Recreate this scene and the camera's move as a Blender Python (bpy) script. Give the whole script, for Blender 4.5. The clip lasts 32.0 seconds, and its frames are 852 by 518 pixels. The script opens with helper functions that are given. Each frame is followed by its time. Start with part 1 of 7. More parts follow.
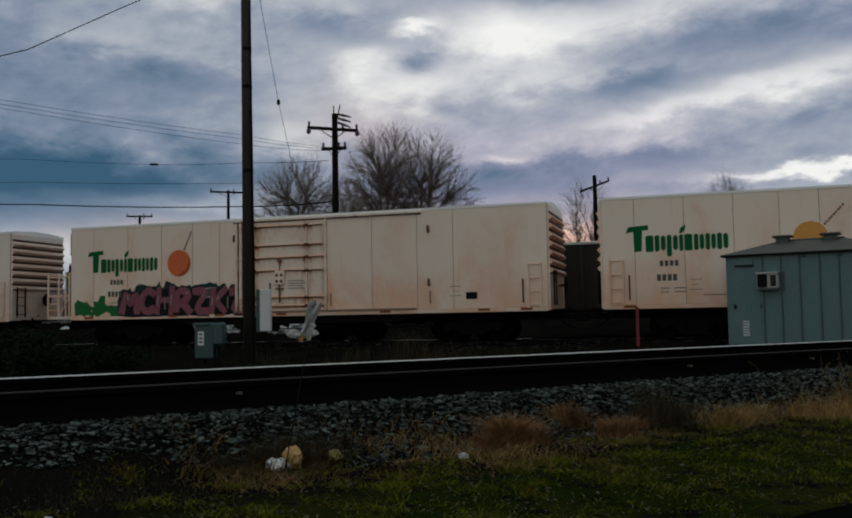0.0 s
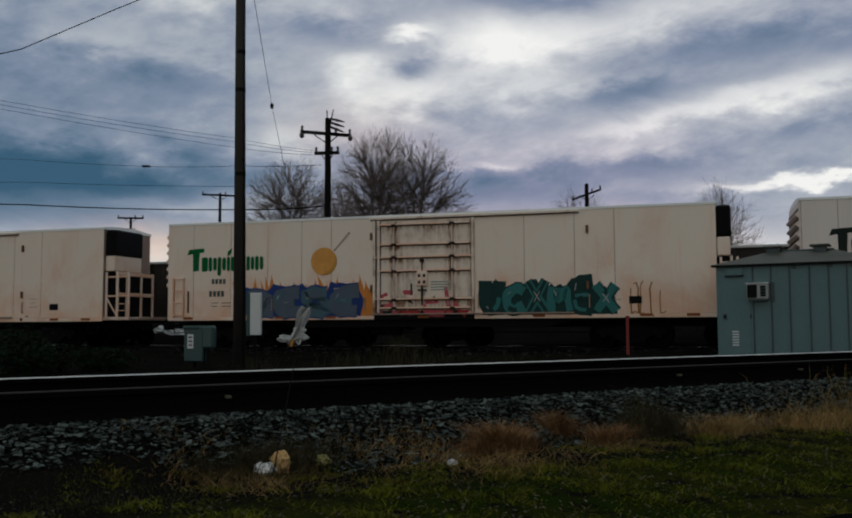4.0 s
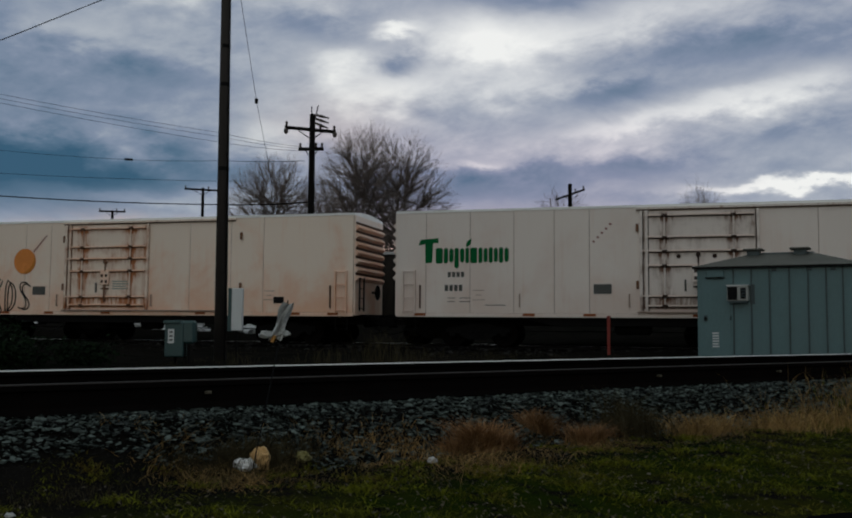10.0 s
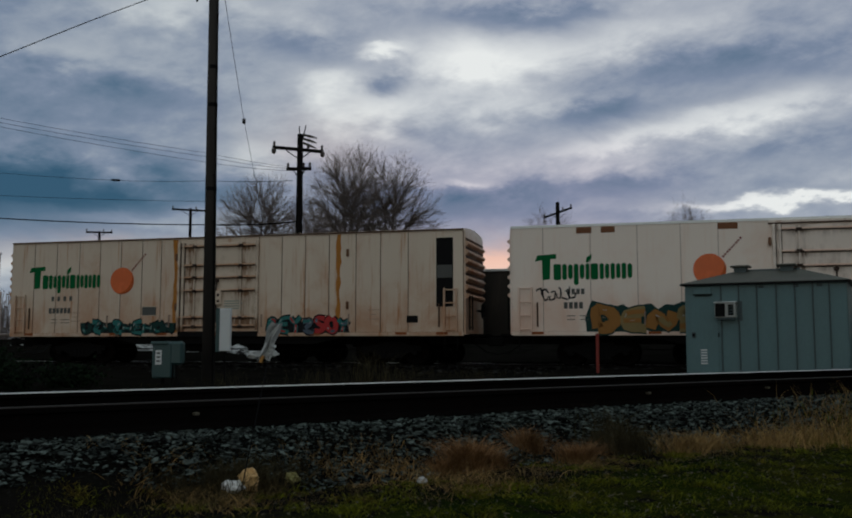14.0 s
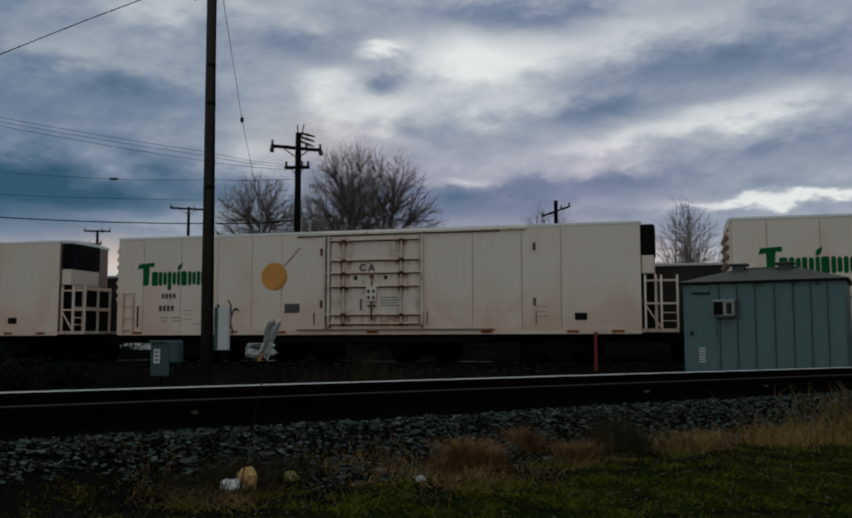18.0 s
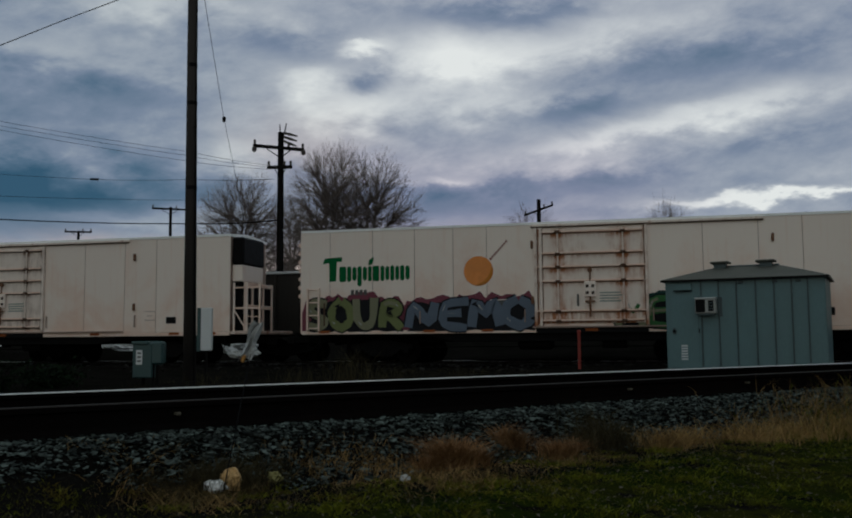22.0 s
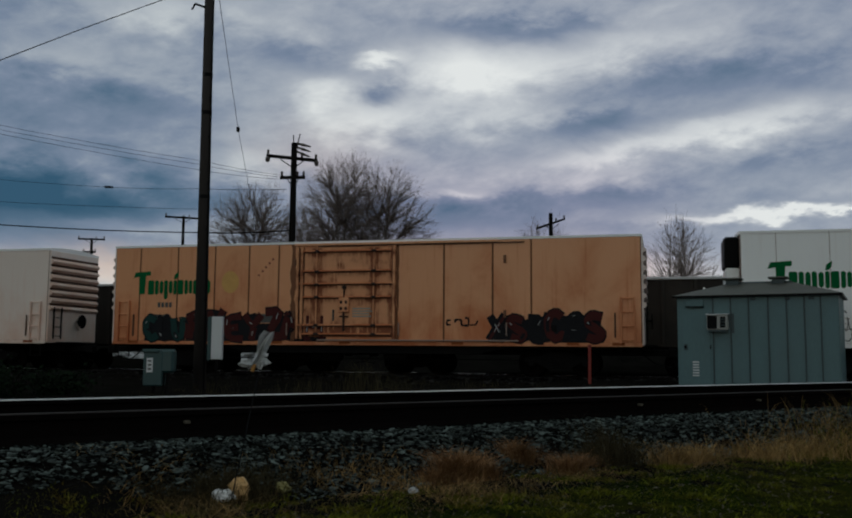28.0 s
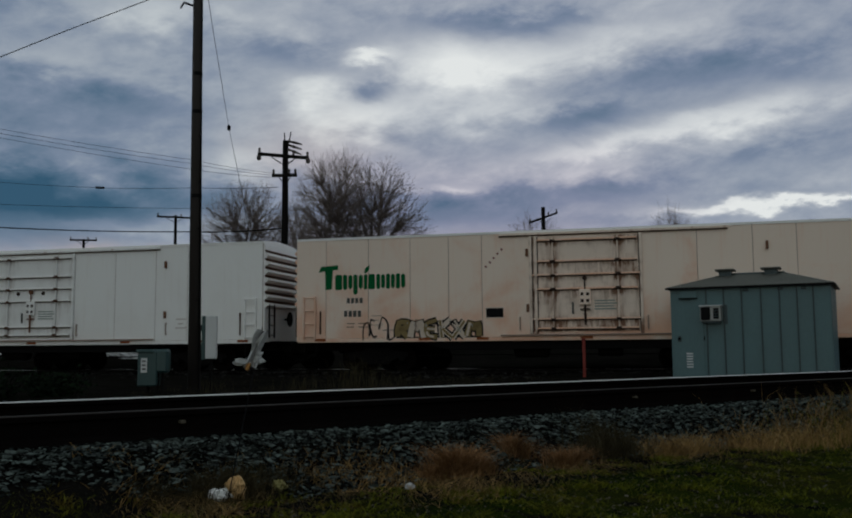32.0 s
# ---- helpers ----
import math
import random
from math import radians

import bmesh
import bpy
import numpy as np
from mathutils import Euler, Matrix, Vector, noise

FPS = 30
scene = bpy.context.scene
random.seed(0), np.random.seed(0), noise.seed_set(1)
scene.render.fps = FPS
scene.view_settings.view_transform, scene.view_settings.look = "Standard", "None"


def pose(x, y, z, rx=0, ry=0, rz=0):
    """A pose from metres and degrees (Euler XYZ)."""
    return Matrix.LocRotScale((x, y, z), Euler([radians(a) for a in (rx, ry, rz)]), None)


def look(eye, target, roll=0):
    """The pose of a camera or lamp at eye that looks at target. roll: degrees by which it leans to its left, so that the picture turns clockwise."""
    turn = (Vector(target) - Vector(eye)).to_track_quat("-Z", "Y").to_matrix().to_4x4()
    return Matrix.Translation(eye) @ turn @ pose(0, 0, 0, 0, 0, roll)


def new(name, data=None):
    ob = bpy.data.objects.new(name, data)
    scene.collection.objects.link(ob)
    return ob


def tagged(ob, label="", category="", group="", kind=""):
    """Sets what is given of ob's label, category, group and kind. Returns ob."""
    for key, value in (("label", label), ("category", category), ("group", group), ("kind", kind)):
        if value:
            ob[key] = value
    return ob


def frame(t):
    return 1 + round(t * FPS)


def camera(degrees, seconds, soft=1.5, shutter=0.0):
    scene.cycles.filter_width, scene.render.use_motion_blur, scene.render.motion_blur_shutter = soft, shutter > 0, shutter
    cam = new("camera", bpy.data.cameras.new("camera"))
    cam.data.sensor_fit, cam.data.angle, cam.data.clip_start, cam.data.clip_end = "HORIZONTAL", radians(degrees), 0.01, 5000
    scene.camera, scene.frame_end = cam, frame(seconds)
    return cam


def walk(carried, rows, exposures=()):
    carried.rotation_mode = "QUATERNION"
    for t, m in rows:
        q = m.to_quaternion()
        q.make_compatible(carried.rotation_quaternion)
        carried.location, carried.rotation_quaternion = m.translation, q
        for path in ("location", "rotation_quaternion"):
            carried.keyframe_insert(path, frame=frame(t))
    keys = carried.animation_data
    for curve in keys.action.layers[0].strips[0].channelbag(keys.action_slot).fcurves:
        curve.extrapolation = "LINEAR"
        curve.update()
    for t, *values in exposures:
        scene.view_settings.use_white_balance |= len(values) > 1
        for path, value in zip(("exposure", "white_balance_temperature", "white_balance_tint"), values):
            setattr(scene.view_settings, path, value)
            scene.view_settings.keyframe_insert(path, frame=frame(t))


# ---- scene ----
cam = camera(50.4, 32.0, soft=2.0)
EYE = 1.1
# seconds, yaw, pitch, roll of the hand-held camera, which stays where it is
ROWS = [
    (0.0, 1.99, 3.94, 1.01),
    (0.5, 2.35, 4.33, 0.51),
    (1.0, 2.18, 4.44, 0.15),
    (1.5, 1.81, 4.43, -0.25),
    (2.0, 1.59, 4.34, -0.26),
    (2.5, 1.67, 4.30, 0.08),
    (3.0, 1.22, 4.42, 0.16),
    (3.5, 1.37, 4.40, 0.29),
    (5.5, 0.99, 3.96, -0.37),
    (6.0, 0.02, 3.80, -1.32),
    (6.5, -0.06, 3.27, -1.39),
    (7.0, 0.02, 3.59, -1.26),
    (7.5, 0.15, 4.19, -0.95),
    (8.0, 0.01, 4.22, -1.10),
    (8.5, -0.11, 4.12, -1.09),
    (9.0, -0.00, 4.20, -0.80),
    (9.5, -0.10, 4.15, -0.75),
    (10.0, 0.25, 4.17, -0.46),
    (10.5, -0.10, 4.06, -0.38),
    (11.0, -0.35, 4.18, -0.69),
    (11.5, 0.09, 4.94, -0.60),
    (12.0, 0.07, 5.14, -0.62),
    (12.5, 0.08, 5.29, -0.54),
    (13.0, -0.10, 5.39, -0.49),
    (13.5, -0.70, 5.34, -0.36),
    (14.0, -0.45, 5.37, -0.02),
    (14.5, -0.52, 5.43, -0.15),
    (16.5, -0.60, 5.21, 0.03),
    (17.0, -0.82, 5.21, 0.10),
    (17.5, -0.70, 5.19, -0.12),
    (18.0, -0.55, 5.28, 0.04),
    (18.5, -0.76, 5.00, 0.19),
    (19.0, -1.14, 5.10, 0.24),
    (19.5, -1.41, 5.04, 0.45),
    (20.0, -1.31, 5.07, 0.75),
    (20.5, -1.60, 4.96, 0.71),
    (21.0, -1.88, 4.85, 0.34),
    (21.5, -1.79, 5.16, 0.41),
    (22.0, -1.57, 5.23, 0.41),
    (22.5, -1.60, 5.36, 0.49),
    (23.0, -2.09, 4.74, 0.16),
    (23.5, -1.68, 5.40, 0.24),
    (24.0, -1.33, 5.74, 0.25),
    (24.5, -1.80, 5.71, 0.23),
    (25.0, -1.69, 5.67, 0.33),
    (25.5, -1.83, 5.78, 0.35),
    (27.5, -1.05, 6.05, -0.32),
    (28.0, -0.94, 5.99, -0.47),
    (28.5, -1.21, 5.77, -0.66),
    (29.0, -1.04, 5.79, -0.56),
    (29.5, -1.06, 5.77, -0.42),
    (30.0, -0.83, 5.82, -0.51),
    (30.5, -0.88, 5.82, -0.53),
    (31.0, -0.99, 5.80, 0.13),
    (31.5, -1.12, 5.78, 0.24),
    (32.0, -1.28, 5.73, 0.44),
]
walk(cam, [(t, pose(0, 0, EYE, 90 + pitch, roll, yaw)) for t, yaw, pitch, roll in ROWS],
     exposures=[(0.0, 0.0, 6480, -2), (8.0, 0.0, 6460, -2), (12.0, -0.08, 6340, -3), (21.0, -0.2, 6240, -5), (32.0, -0.2, 6260, -4)])

# ---- world, sun ----
SUN_ROT, SUN_EL = 200.0, 6.0      # compass degrees clockwise from +y, elevation


class Nodes:
    """Small helper to write node trees as expressions."""

    def __init__(self, tree):
        self.t = tree
        tree.nodes.clear()

    def n(self, kind, **kw):
        nd = self.t.nodes.new(kind)
        for k, v in kw.items():
            setattr(nd, k, v)
        return nd

    def put(self, socket, v):
        if hasattr(v, "links"):
            self.t.links.new(v, socket)
        else:
            socket.default_value = v

    def m(self, op, a, b=0.0, c=0.0, clamp=False):
        nd = self.n("ShaderNodeMath", operation=op, use_clamp=clamp)
        for s, v in zip(nd.inputs, (a, b, c)):
            self.put(s, v)
        return nd.outputs[0]

    def mix(self, f, a, b, blend="MIX"):
        nd = self.n("ShaderNodeMix", data_type="RGBA", blend_type=blend)
        self.put(nd.inputs[0], f)
        self.put(nd.inputs[6], a if hasattr(a, "links") else (*a, 1))
        self.put(nd.inputs[7], b if hasattr(b, "links") else (*b, 1))
        return nd.outputs[2]

    def noise(self, vec, scale, detail=4.0, rough=0.55, dist=0.0):
        nd = self.n("ShaderNodeTexNoise")
        if vec is not None:
            self.put(nd.inputs["Vector"], vec)
        for k, v in (("Scale", scale), ("Detail", detail), ("Roughness", rough), ("Distortion", dist)):
            nd.inputs[k].default_value = v
        return nd.outputs["Fac"]

    def ramp(self, f, a, b):
        nd = self.n("ShaderNodeMapRange", interpolation_type="SMOOTHSTEP")
        self.put(nd.inputs[0], f)
        nd.inputs[1].default_value, nd.inputs[2].default_value = a, b
        return nd.outputs[0]

    def vec(self, x, y, z):
        nd = self.n("ShaderNodeCombineXYZ")
        for s, v in zip(nd.inputs, (x, y, z)):
            self.put(s, v)
        return nd.outputs[0]

    def sep(self, v):
        nd = self.n("ShaderNodeSeparateXYZ")
        self.put(nd.inputs[0], v)
        return nd.outputs


def make_world():
    w = bpy.data.worlds.new("evening_sky")
    scene.world = w
    w.use_nodes = True
    k = Nodes(w.node_tree)
    d = k.sep(k.n("ShaderNodeTexCoord").outputs["Generated"])
    az = k.m("MULTIPLY", k.m("ARCTAN2", d[0], d[1]), 57.3)
    el = k.m("MULTIPLY", k.m("ARCSINE", d[2]), 57.3)
    # cloud streets seen in perspective: a high plane, and a lower ragged layer
    h = k.m("ADD", k.m("MAXIMUM", d[2], 0.0), 0.16)
    plane = k.vec(k.m("DIVIDE", d[0], h), k.m("DIVIDE", d[1], h), 0.0)
    big = k.noise(plane, 0.9, 4.0, 0.55, 0.3)
    flat_el = k.m("MULTIPLY", el, 2.1)
    fine = k.noise(k.vec(k.m("ADD", az, k.m("MULTIPLY", el, 1.2)), flat_el, 3.0), 0.13, 6.0, 0.55, 0.2)
    puff = k.noise(k.vec(az, k.m("ADD", flat_el, k.m("MULTIPLY", az, -0.25)), 9.0), 0.34, 7.0, 0.6, 0.15)
    wob = k.noise(k.vec(az, k.m("MULTIPLY", el, 1.8), 0.0), 0.11, 5.0, 0.6, 0.3)
    az2 = k.m("ADD", az, k.m("MULTIPLY", k.m("SUBTRACT", wob, 0.5), 6.0))
    el2 = k.m("ADD", el, k.m("ADD", k.m("MULTIPLY", k.m("SUBTRACT", fine, 0.5), 3.4), k.m("MULTIPLY", k.m("SUBTRACT", puff, 0.5), 1.5)))

    def blob(a, e, wa, we, slope=0.0):
        """A soft patch of the cloud deck: centre, half widths and tilt in degrees."""
        da = k.m("SUBTRACT", az2, a)
        de = k.m("SUBTRACT", k.m("SUBTRACT", el2, e), k.m("MULTIPLY", da, slope))
        q = k.m("ADD", k.m("POWER", k.m("ABSOLUTE", k.m("DIVIDE", da, wa)), 2.0), k.m("POWER", k.m("ABSOLUTE", k.m("DIVIDE", de, we)), 2.0))
        return k.m("EXPONENT", k.m("MULTIPLY", q, -1.0))

    def total(rows):
        s = 0.0
        for amount, *b in rows:
            s = k.m("ADD", s, k.m("MULTIPLY", blob(*b), amount * 1.3))
        return s
    lit = k.m("MULTIPLY", total(BRIGHT), 0.85)
    dim = k.m("MULTIPLY", total(DIM), 0.85)
    v = k.m("ADD", k.m("ADD", 0.55, k.m("MULTIPLY", k.m("SUBTRACT", big, 0.5), 0.24)), k.m("ADD", k.m("MULTIPLY", k.m("SUBTRACT", fine, 0.5), 0.28), k.m("MULTIPLY", k.m("SUBTRACT", puff, 0.5), 0.40)))
    v = k.m("SUBTRACT", k.m("ADD", v, lit), dim, clamp=True)
    cr = k.n("ShaderNodeValToRGB")
    cr.color_ramp.elements[0].position, cr.color_ramp.elements[0].color = 0.0, (0.035, 0.092, 0.17, 1)
    cr.color_ramp.elements[1].position, cr.color_ramp.elements[1].color = 1.0, (0.86, 0.865, 0.88, 1)
    for p, c in ((0.22, (0.090, 0.150, 0.245, 1)), (0.42, (0.212, 0.255, 0.368, 1)), (0.65, (0.430, 0.455, 0.532, 1))):
        cr.color_ramp.elements.new(p).color = c
    k.put(cr.inputs[0], v)
    warm = total(((0.55, 3.0, 4.9, 11.0, 1.0), (0.45, 7.5, 4.5, 5.0, 1.6), (0.16, -6.0, 12.5, 4.0, 2.0), (0.5, -17.0, 5.0, 7.0, 1.0), (0.35, -1.0, 5.0, 6.0, 1.5)))
    col = k.mix(k.m("MULTIPLY", warm, 0.6, clamp=True), cr.outputs[0], (0.95, 0.60, 0.43))
    # the deck turns from slate blue to violet grey across the view
    col = k.mix(k.ramp(az, -20.0, 2.0), k.mix(1.0, col, (1.06, 1.0, 1.0), "MULTIPLY"), k.mix(1.0, col, (1.08, 0.995, 1.015), "MULTIPLY"))
    low = k.m("MULTIPLY", k.m("MULTIPLY", k.ramp(az, -12.0, 0.0), k.ramp(az, 22.0, 10.0)), k.ramp(el, 14.5, 9.5))
    col = k.mix(low, col, k.mix(1.0, col, (1.075, 0.985, 1.02), "MULTIPLY"))
    sky = k.n("ShaderNodeTexSky", sky_type="NISHITA", sun_disc=False, sun_elevation=radians(SUN_EL), sun_rotation=radians(SUN_ROT))
    col = k.mix(1.0, col, k.mix(1.0, sky.outputs[0], (0.004, 0.004, 0.004), "MULTIPLY"), "ADD")
    # an even grey deck overhead; behind the viewer it stays bright along the horizon
    col = k.mix(k.m("MULTIPLY", k.ramp(d[2], 0.40, 0.54), 0.95), col, (0.40, 0.425, 0.465))
    back = k.m("MULTIPLY", k.ramp(d[1], 0.3, -0.4), k.ramp(d[2], 0.42, 0.10))
    col = k.mix(back, col, (0.240, 0.229, 0.212))
    bg = k.n("ShaderNodeBackground")
    k.put(bg.inputs[0], col)
    bg.inputs[1].default_value = 1.0
    out = k.n("ShaderNodeOutputWorld")
    k.put(out.inputs[0], bg.outputs[0])


# amount, azimuth, elevation, half width, half height, slope
BRIGHT = (
    (0.32, -5.6, 16.4, 2.0, 1.1, 0.10), (0.28, -3.5, 14.6, 4.0, 1.2, 0.05), (0.36, -2.1, 18.55, 1.3, 0.40, 0.0), (0.30, 2.5, 17.5, 3.6, 1.6, -0.02), (0.26, 7.5, 17.8, 5.5, 1.4, -0.03),
    (0.20, 4.5, 14.8, 5.5, 1.5, 0.0), (0.20, 14.5, 19.0, 4.0, 1.6, 0.10), (0.24, 13.0, 12.5, 7.0, 0.75, 0.14), (0.26, 21.5, 13.5, 6.0, 0.9, 0.12), (0.14, 12.0, 11.0, 6.0, 0.6, 0.10),
    (0.52, 23.0, 8.3, 6.0, 0.28, 0.0), (0.24, 2.4, 10.4, 1.6, 0.35, 0.0), (0.26, 0.0, 4.2, 45.0, 1.2, 0.0), (0.26, -10.0, 11.6, 2.6, 1.0, 0.20), (0.18, -22.0, 17.0, 5.0, 1.3, 0.0),
    (0.18, -15.0, 20.3, 6.0, 1.2, 0.0), (0.14, -17.0, 7.6, 8.0, 0.6, 0.0),
)
DIM = (
    (0.16, -25.0, 13.5, 9.0, 8.0, 0.0),
    (0.26, -2.2, 16.3, 1.7, 0.7, 0.0), (0.16, -7.5, 18.6, 3.0, 1.0, 0.0), (0.12, -17.0, 15.0, 4.5, 1.2, 0.0), (0.58, -24.5, 9.0, 10.5, 1.9, 0.0), (0.20, 6.5, 20.4, 6.5, 0.7, 0.0),
    (0.16, 19.0, 16.6, 7.0, 1.2, 0.0), (0.22, 11.0, 14.2, 3.8, 0.7, 0.08), (0.24, 3.0, 9.0, 7.0, 1.5, 0.0), (0.08, 22.0, 11.2, 6.0, 0.7, 0.0), (0.12, 13.0, 9.6, 4.0, 0.6, 0.0),
)
make_world()
sun = new("sun", bpy.data.lights.new("sun", "SUN"))
sun.data.energy, sun.data.angle, sun.data.color = 0.22, radians(25), (1.0, 0.92, 0.83)
_a, _e = radians(SUN_ROT), radians(SUN_EL)
sun.matrix_world = look((0, 0, 60), (-math.sin(_a) * math.cos(_e), -math.cos(_a) * math.cos(_e), 60 - math.sin(_e)))


# ---- materials ----
def material(name, base, rough=0.7, var=0.25, scale=3.0, fine=40.0, bump=0.15, metal=0.0, tint=None, tint_amount=0.5, stretch=(1, 1, 1), rand=0.0, dist=0.01, coat=0.0, spec=0.5, island=0.0):
    """Base colour varied at two scales, with fine relief; tint: a second colour in patches (dust, rust, dirt)."""
    mt = bpy.data.materials.new(name)
    mt.use_nodes = True
    k = Nodes(mt.node_tree)
    co = k.n("ShaderNodeTexCoord").outputs["Object"]
    mp = k.n("ShaderNodeMapping")
    k.put(mp.inputs[0], co)
    mp.inputs["Scale"].default_value = stretch
    a = k.noise(mp.outputs[0], scale, 5.0, 0.6)
    b = k.noise(mp.outputs[0], fine, 3.0, 0.6)
    f = k.m("ADD", k.m("MULTIPLY", k.m("SUBTRACT", a, 0.5), 1.3 * var), k.m("MULTIPLY", k.m("SUBTRACT", b, 0.5), 0.9 * var))
    if rand:
        f = k.m("ADD", f, k.m("MULTIPLY", k.m("SUBTRACT", k.n("ShaderNodeObjectInfo").outputs["Random"], 0.5), rand))
    if island:
        f = k.m("ADD", f, k.m("MULTIPLY", k.m("SUBTRACT", k.n("ShaderNodeNewGeometry").outputs["Random Per Island"], 0.5), island))
    g = k.m("MAXIMUM", k.m("ADD", 1.0, f), 0.05)
    col = k.mix(1.0, base, k.vec(g, g, g), "MULTIPLY")
    if tint:
        patch = k.ramp(k.noise(mp.outputs[0], scale * 0.7, 6.0, 0.65, 0.6), 0.5, 0.72)
        col = k.mix(k.m("MULTIPLY", patch, tint_amount), col, tint)
    bs = k.n("ShaderNodeBsdfPrincipled")
    k.put(bs.inputs["Base Color"], col)
    k.put(bs.inputs["Roughness"], k.m("ADD", rough, k.m("MULTIPLY", k.m("SUBTRACT", a, 0.5), 0.25), clamp=True))
    bs.inputs["Metallic"].default_value = metal
    bs.inputs["Specular IOR Level"].default_value = spec
    bs.inputs["Coat Weight"].default_value = coat
    if bump:
        bp = k.n("ShaderNodeBump")
        bp.inputs["Strength"].default_value, bp.inputs["Distance"].default_value = bump, dist
        k.put(bp.inputs["Height"], b)
        k.put(bs.inputs["Normal"], bp.outputs[0])
    out = k.n("ShaderNodeOutputMaterial")
    k.put(out.inputs[0], bs.outputs[0])
    return mt


MAT = dict(
    creosote=material("creosoted_wood", (0.008, 0.007, 0.0065), 0.9, 0.5, 2.0, 60.0, 0.4, stretch=(1, 1, 0.08), rand=0.3, spec=0.08),
    pole=material("weathered_pole_wood", (0.040, 0.035, 0.032), 0.85, 0.5, 3.0, 30.0, 0.5, stretch=(3, 3, 0.15), spec=0.08),
    rail_head=material("polished_rail_head", (0.60, 0.58, 0.55), 0.32, 0.15, 2.0, 60.0, 0.05, metal=1.0),
    rail_dull=material("dull_brown_rail_head", (0.028, 0.024, 0.022), 0.8, 0.3, 3.0, 60.0, 0.1, spec=0.06),
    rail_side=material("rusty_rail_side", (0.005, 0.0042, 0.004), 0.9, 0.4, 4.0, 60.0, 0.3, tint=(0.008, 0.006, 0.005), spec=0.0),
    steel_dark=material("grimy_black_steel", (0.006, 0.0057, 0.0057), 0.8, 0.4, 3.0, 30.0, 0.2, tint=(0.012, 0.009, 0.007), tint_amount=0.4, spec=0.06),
    rust=material("rust", (0.16, 0.075, 0.04), 0.9, 0.4, 6.0, 60.0, 0.3),
    black=material("black_grille", (0.005, 0.005, 0.0055), 0.6, 0.3, 5.0, 40.0, 0.1, spec=0.08),
    stone=material("ballast_stone", (0.046, 0.055, 0.050), 0.85, 0.7, 9.0, 80.0, 0.4, tint=(0.012, 0.013, 0.013), tint_amount=0.9, spec=0.05, island=3.6),
    line_stone=material("dark_line_ballast", (0.016, 0.015, 0.014), 0.9, 0.6, 9.0, 60.0, 0.3, tint=(0.008, 0.008, 0.007), spec=0.03, island=1.8),
    pebble=material("tan_pebble", (0.085, 0.074, 0.056), 0.85, 0.5, 9.0, 60.0, 0.2, spec=0.05, island=1.2),
    soil=material("gravelly_dirt", (0.075, 0.062, 0.05), 0.95, 0.55, 0.8, 22.0, 0.8, tint=(0.13, 0.115, 0.10), dist=0.03, spec=0.08),
    green=material("grass_blades", (0.092, 0.097, 0.007), 0.8, 1.5, 5.0, 22.0, 0.0, tint=(0.165, 0.112, 0.024), tint_amount=0.75, spec=0.05, island=1.1),
    leaf_dark=material("dark_evergreen_leaves", (0.0040, 0.0095, 0.0030), 0.8, 0.6, 3.0, 30.0, 0.0, spec=0.06, island=0.9),
    straw=material("dry_grass", (0.25, 0.155, 0.058), 0.85, 1.6, 2.0, 9.0, 0.0, tint=(0.055, 0.048, 0.020), tint_amount=0.8, spec=0.1, island=0.9),
    bark=material("bare_bark", (0.19, 0.155, 0.142), 0.9, 0.4, 3.0, 20.0, 0.3, spec=0.08),
    shed=material("grey_painted_metal", (0.084, 0.150, 0.158), 0.5, 0.34, 1.6, 25.0, 0.08, tint=(0.085, 0.14, 0.15), tint_amount=0.6, stretch=(1, 1, 0.35)),
    shed_trim=material("grey_metal_trim", (0.034, 0.056, 0.062), 0.5, 0.15, 2.0, 25.0, 0.05),
    roof=material("weathered_roof_metal", (0.080, 0.080, 0.068), 0.6, 0.3, 1.5, 20.0, 0.15, tint=(0.045, 0.045, 0.038), spec=0.2),
    white_plastic=material("white_plastic", (0.56, 0.57, 0.57), 0.45, 0.1, 3.0, 40.0, 0.05, tint=(0.5, 0.48, 0.44)),
    utility_green=material("grey_green_cabinet", (0.018, 0.052, 0.052), 0.5, 0.15, 2.0, 30.0, 0.05),
    orange=material("orange_plastic", (0.19, 0.016, 0.008), 0.5, 0.15, 3.0, 30.0, 0.05),
    yellow=material("faded_orange_plastic", (0.42, 0.20, 0.04), 0.5, 0.2, 3.0, 30.0, 0.05),
    wire=material("black_cable", (0.009, 0.009, 0.010), 0.7, 0.2, 2.0, 30.0, 0.0, spec=0.05),
    porcelain=material("brown_insulator", (0.045, 0.03, 0.025), 0.3, 0.2, 3.0, 30.0, 0.0),
    gondola=material("dark_brown_freight_paint", (0.036, 0.032, 0.028), 0.75, 0.45, 1.0, 18.0, 0.15, tint=(0.075, 0.058, 0.046), stretch=(1, 1, 0.3), spec=0.08),
    car_black=material("dull_black_car_paint", (0.004, 0.004, 0.004), 0.9, 0.1, 2.0, 30.0, 0.0, spec=0.0),
    beige_plastic=material("aged_beige_plastic", (0.34, 0.34, 0.32), 0.55, 0.15, 3.0, 40.0, 0.05),
    roof_white=material("bright_white", (0.88, 0.87, 0.85), 0.5, 0.08, 1.5, 30.0, 0.05),
    concrete=material("pale_concrete", (0.58, 0.57, 0.56), 0.85, 0.25, 1.5, 25.0, 0.25),
)


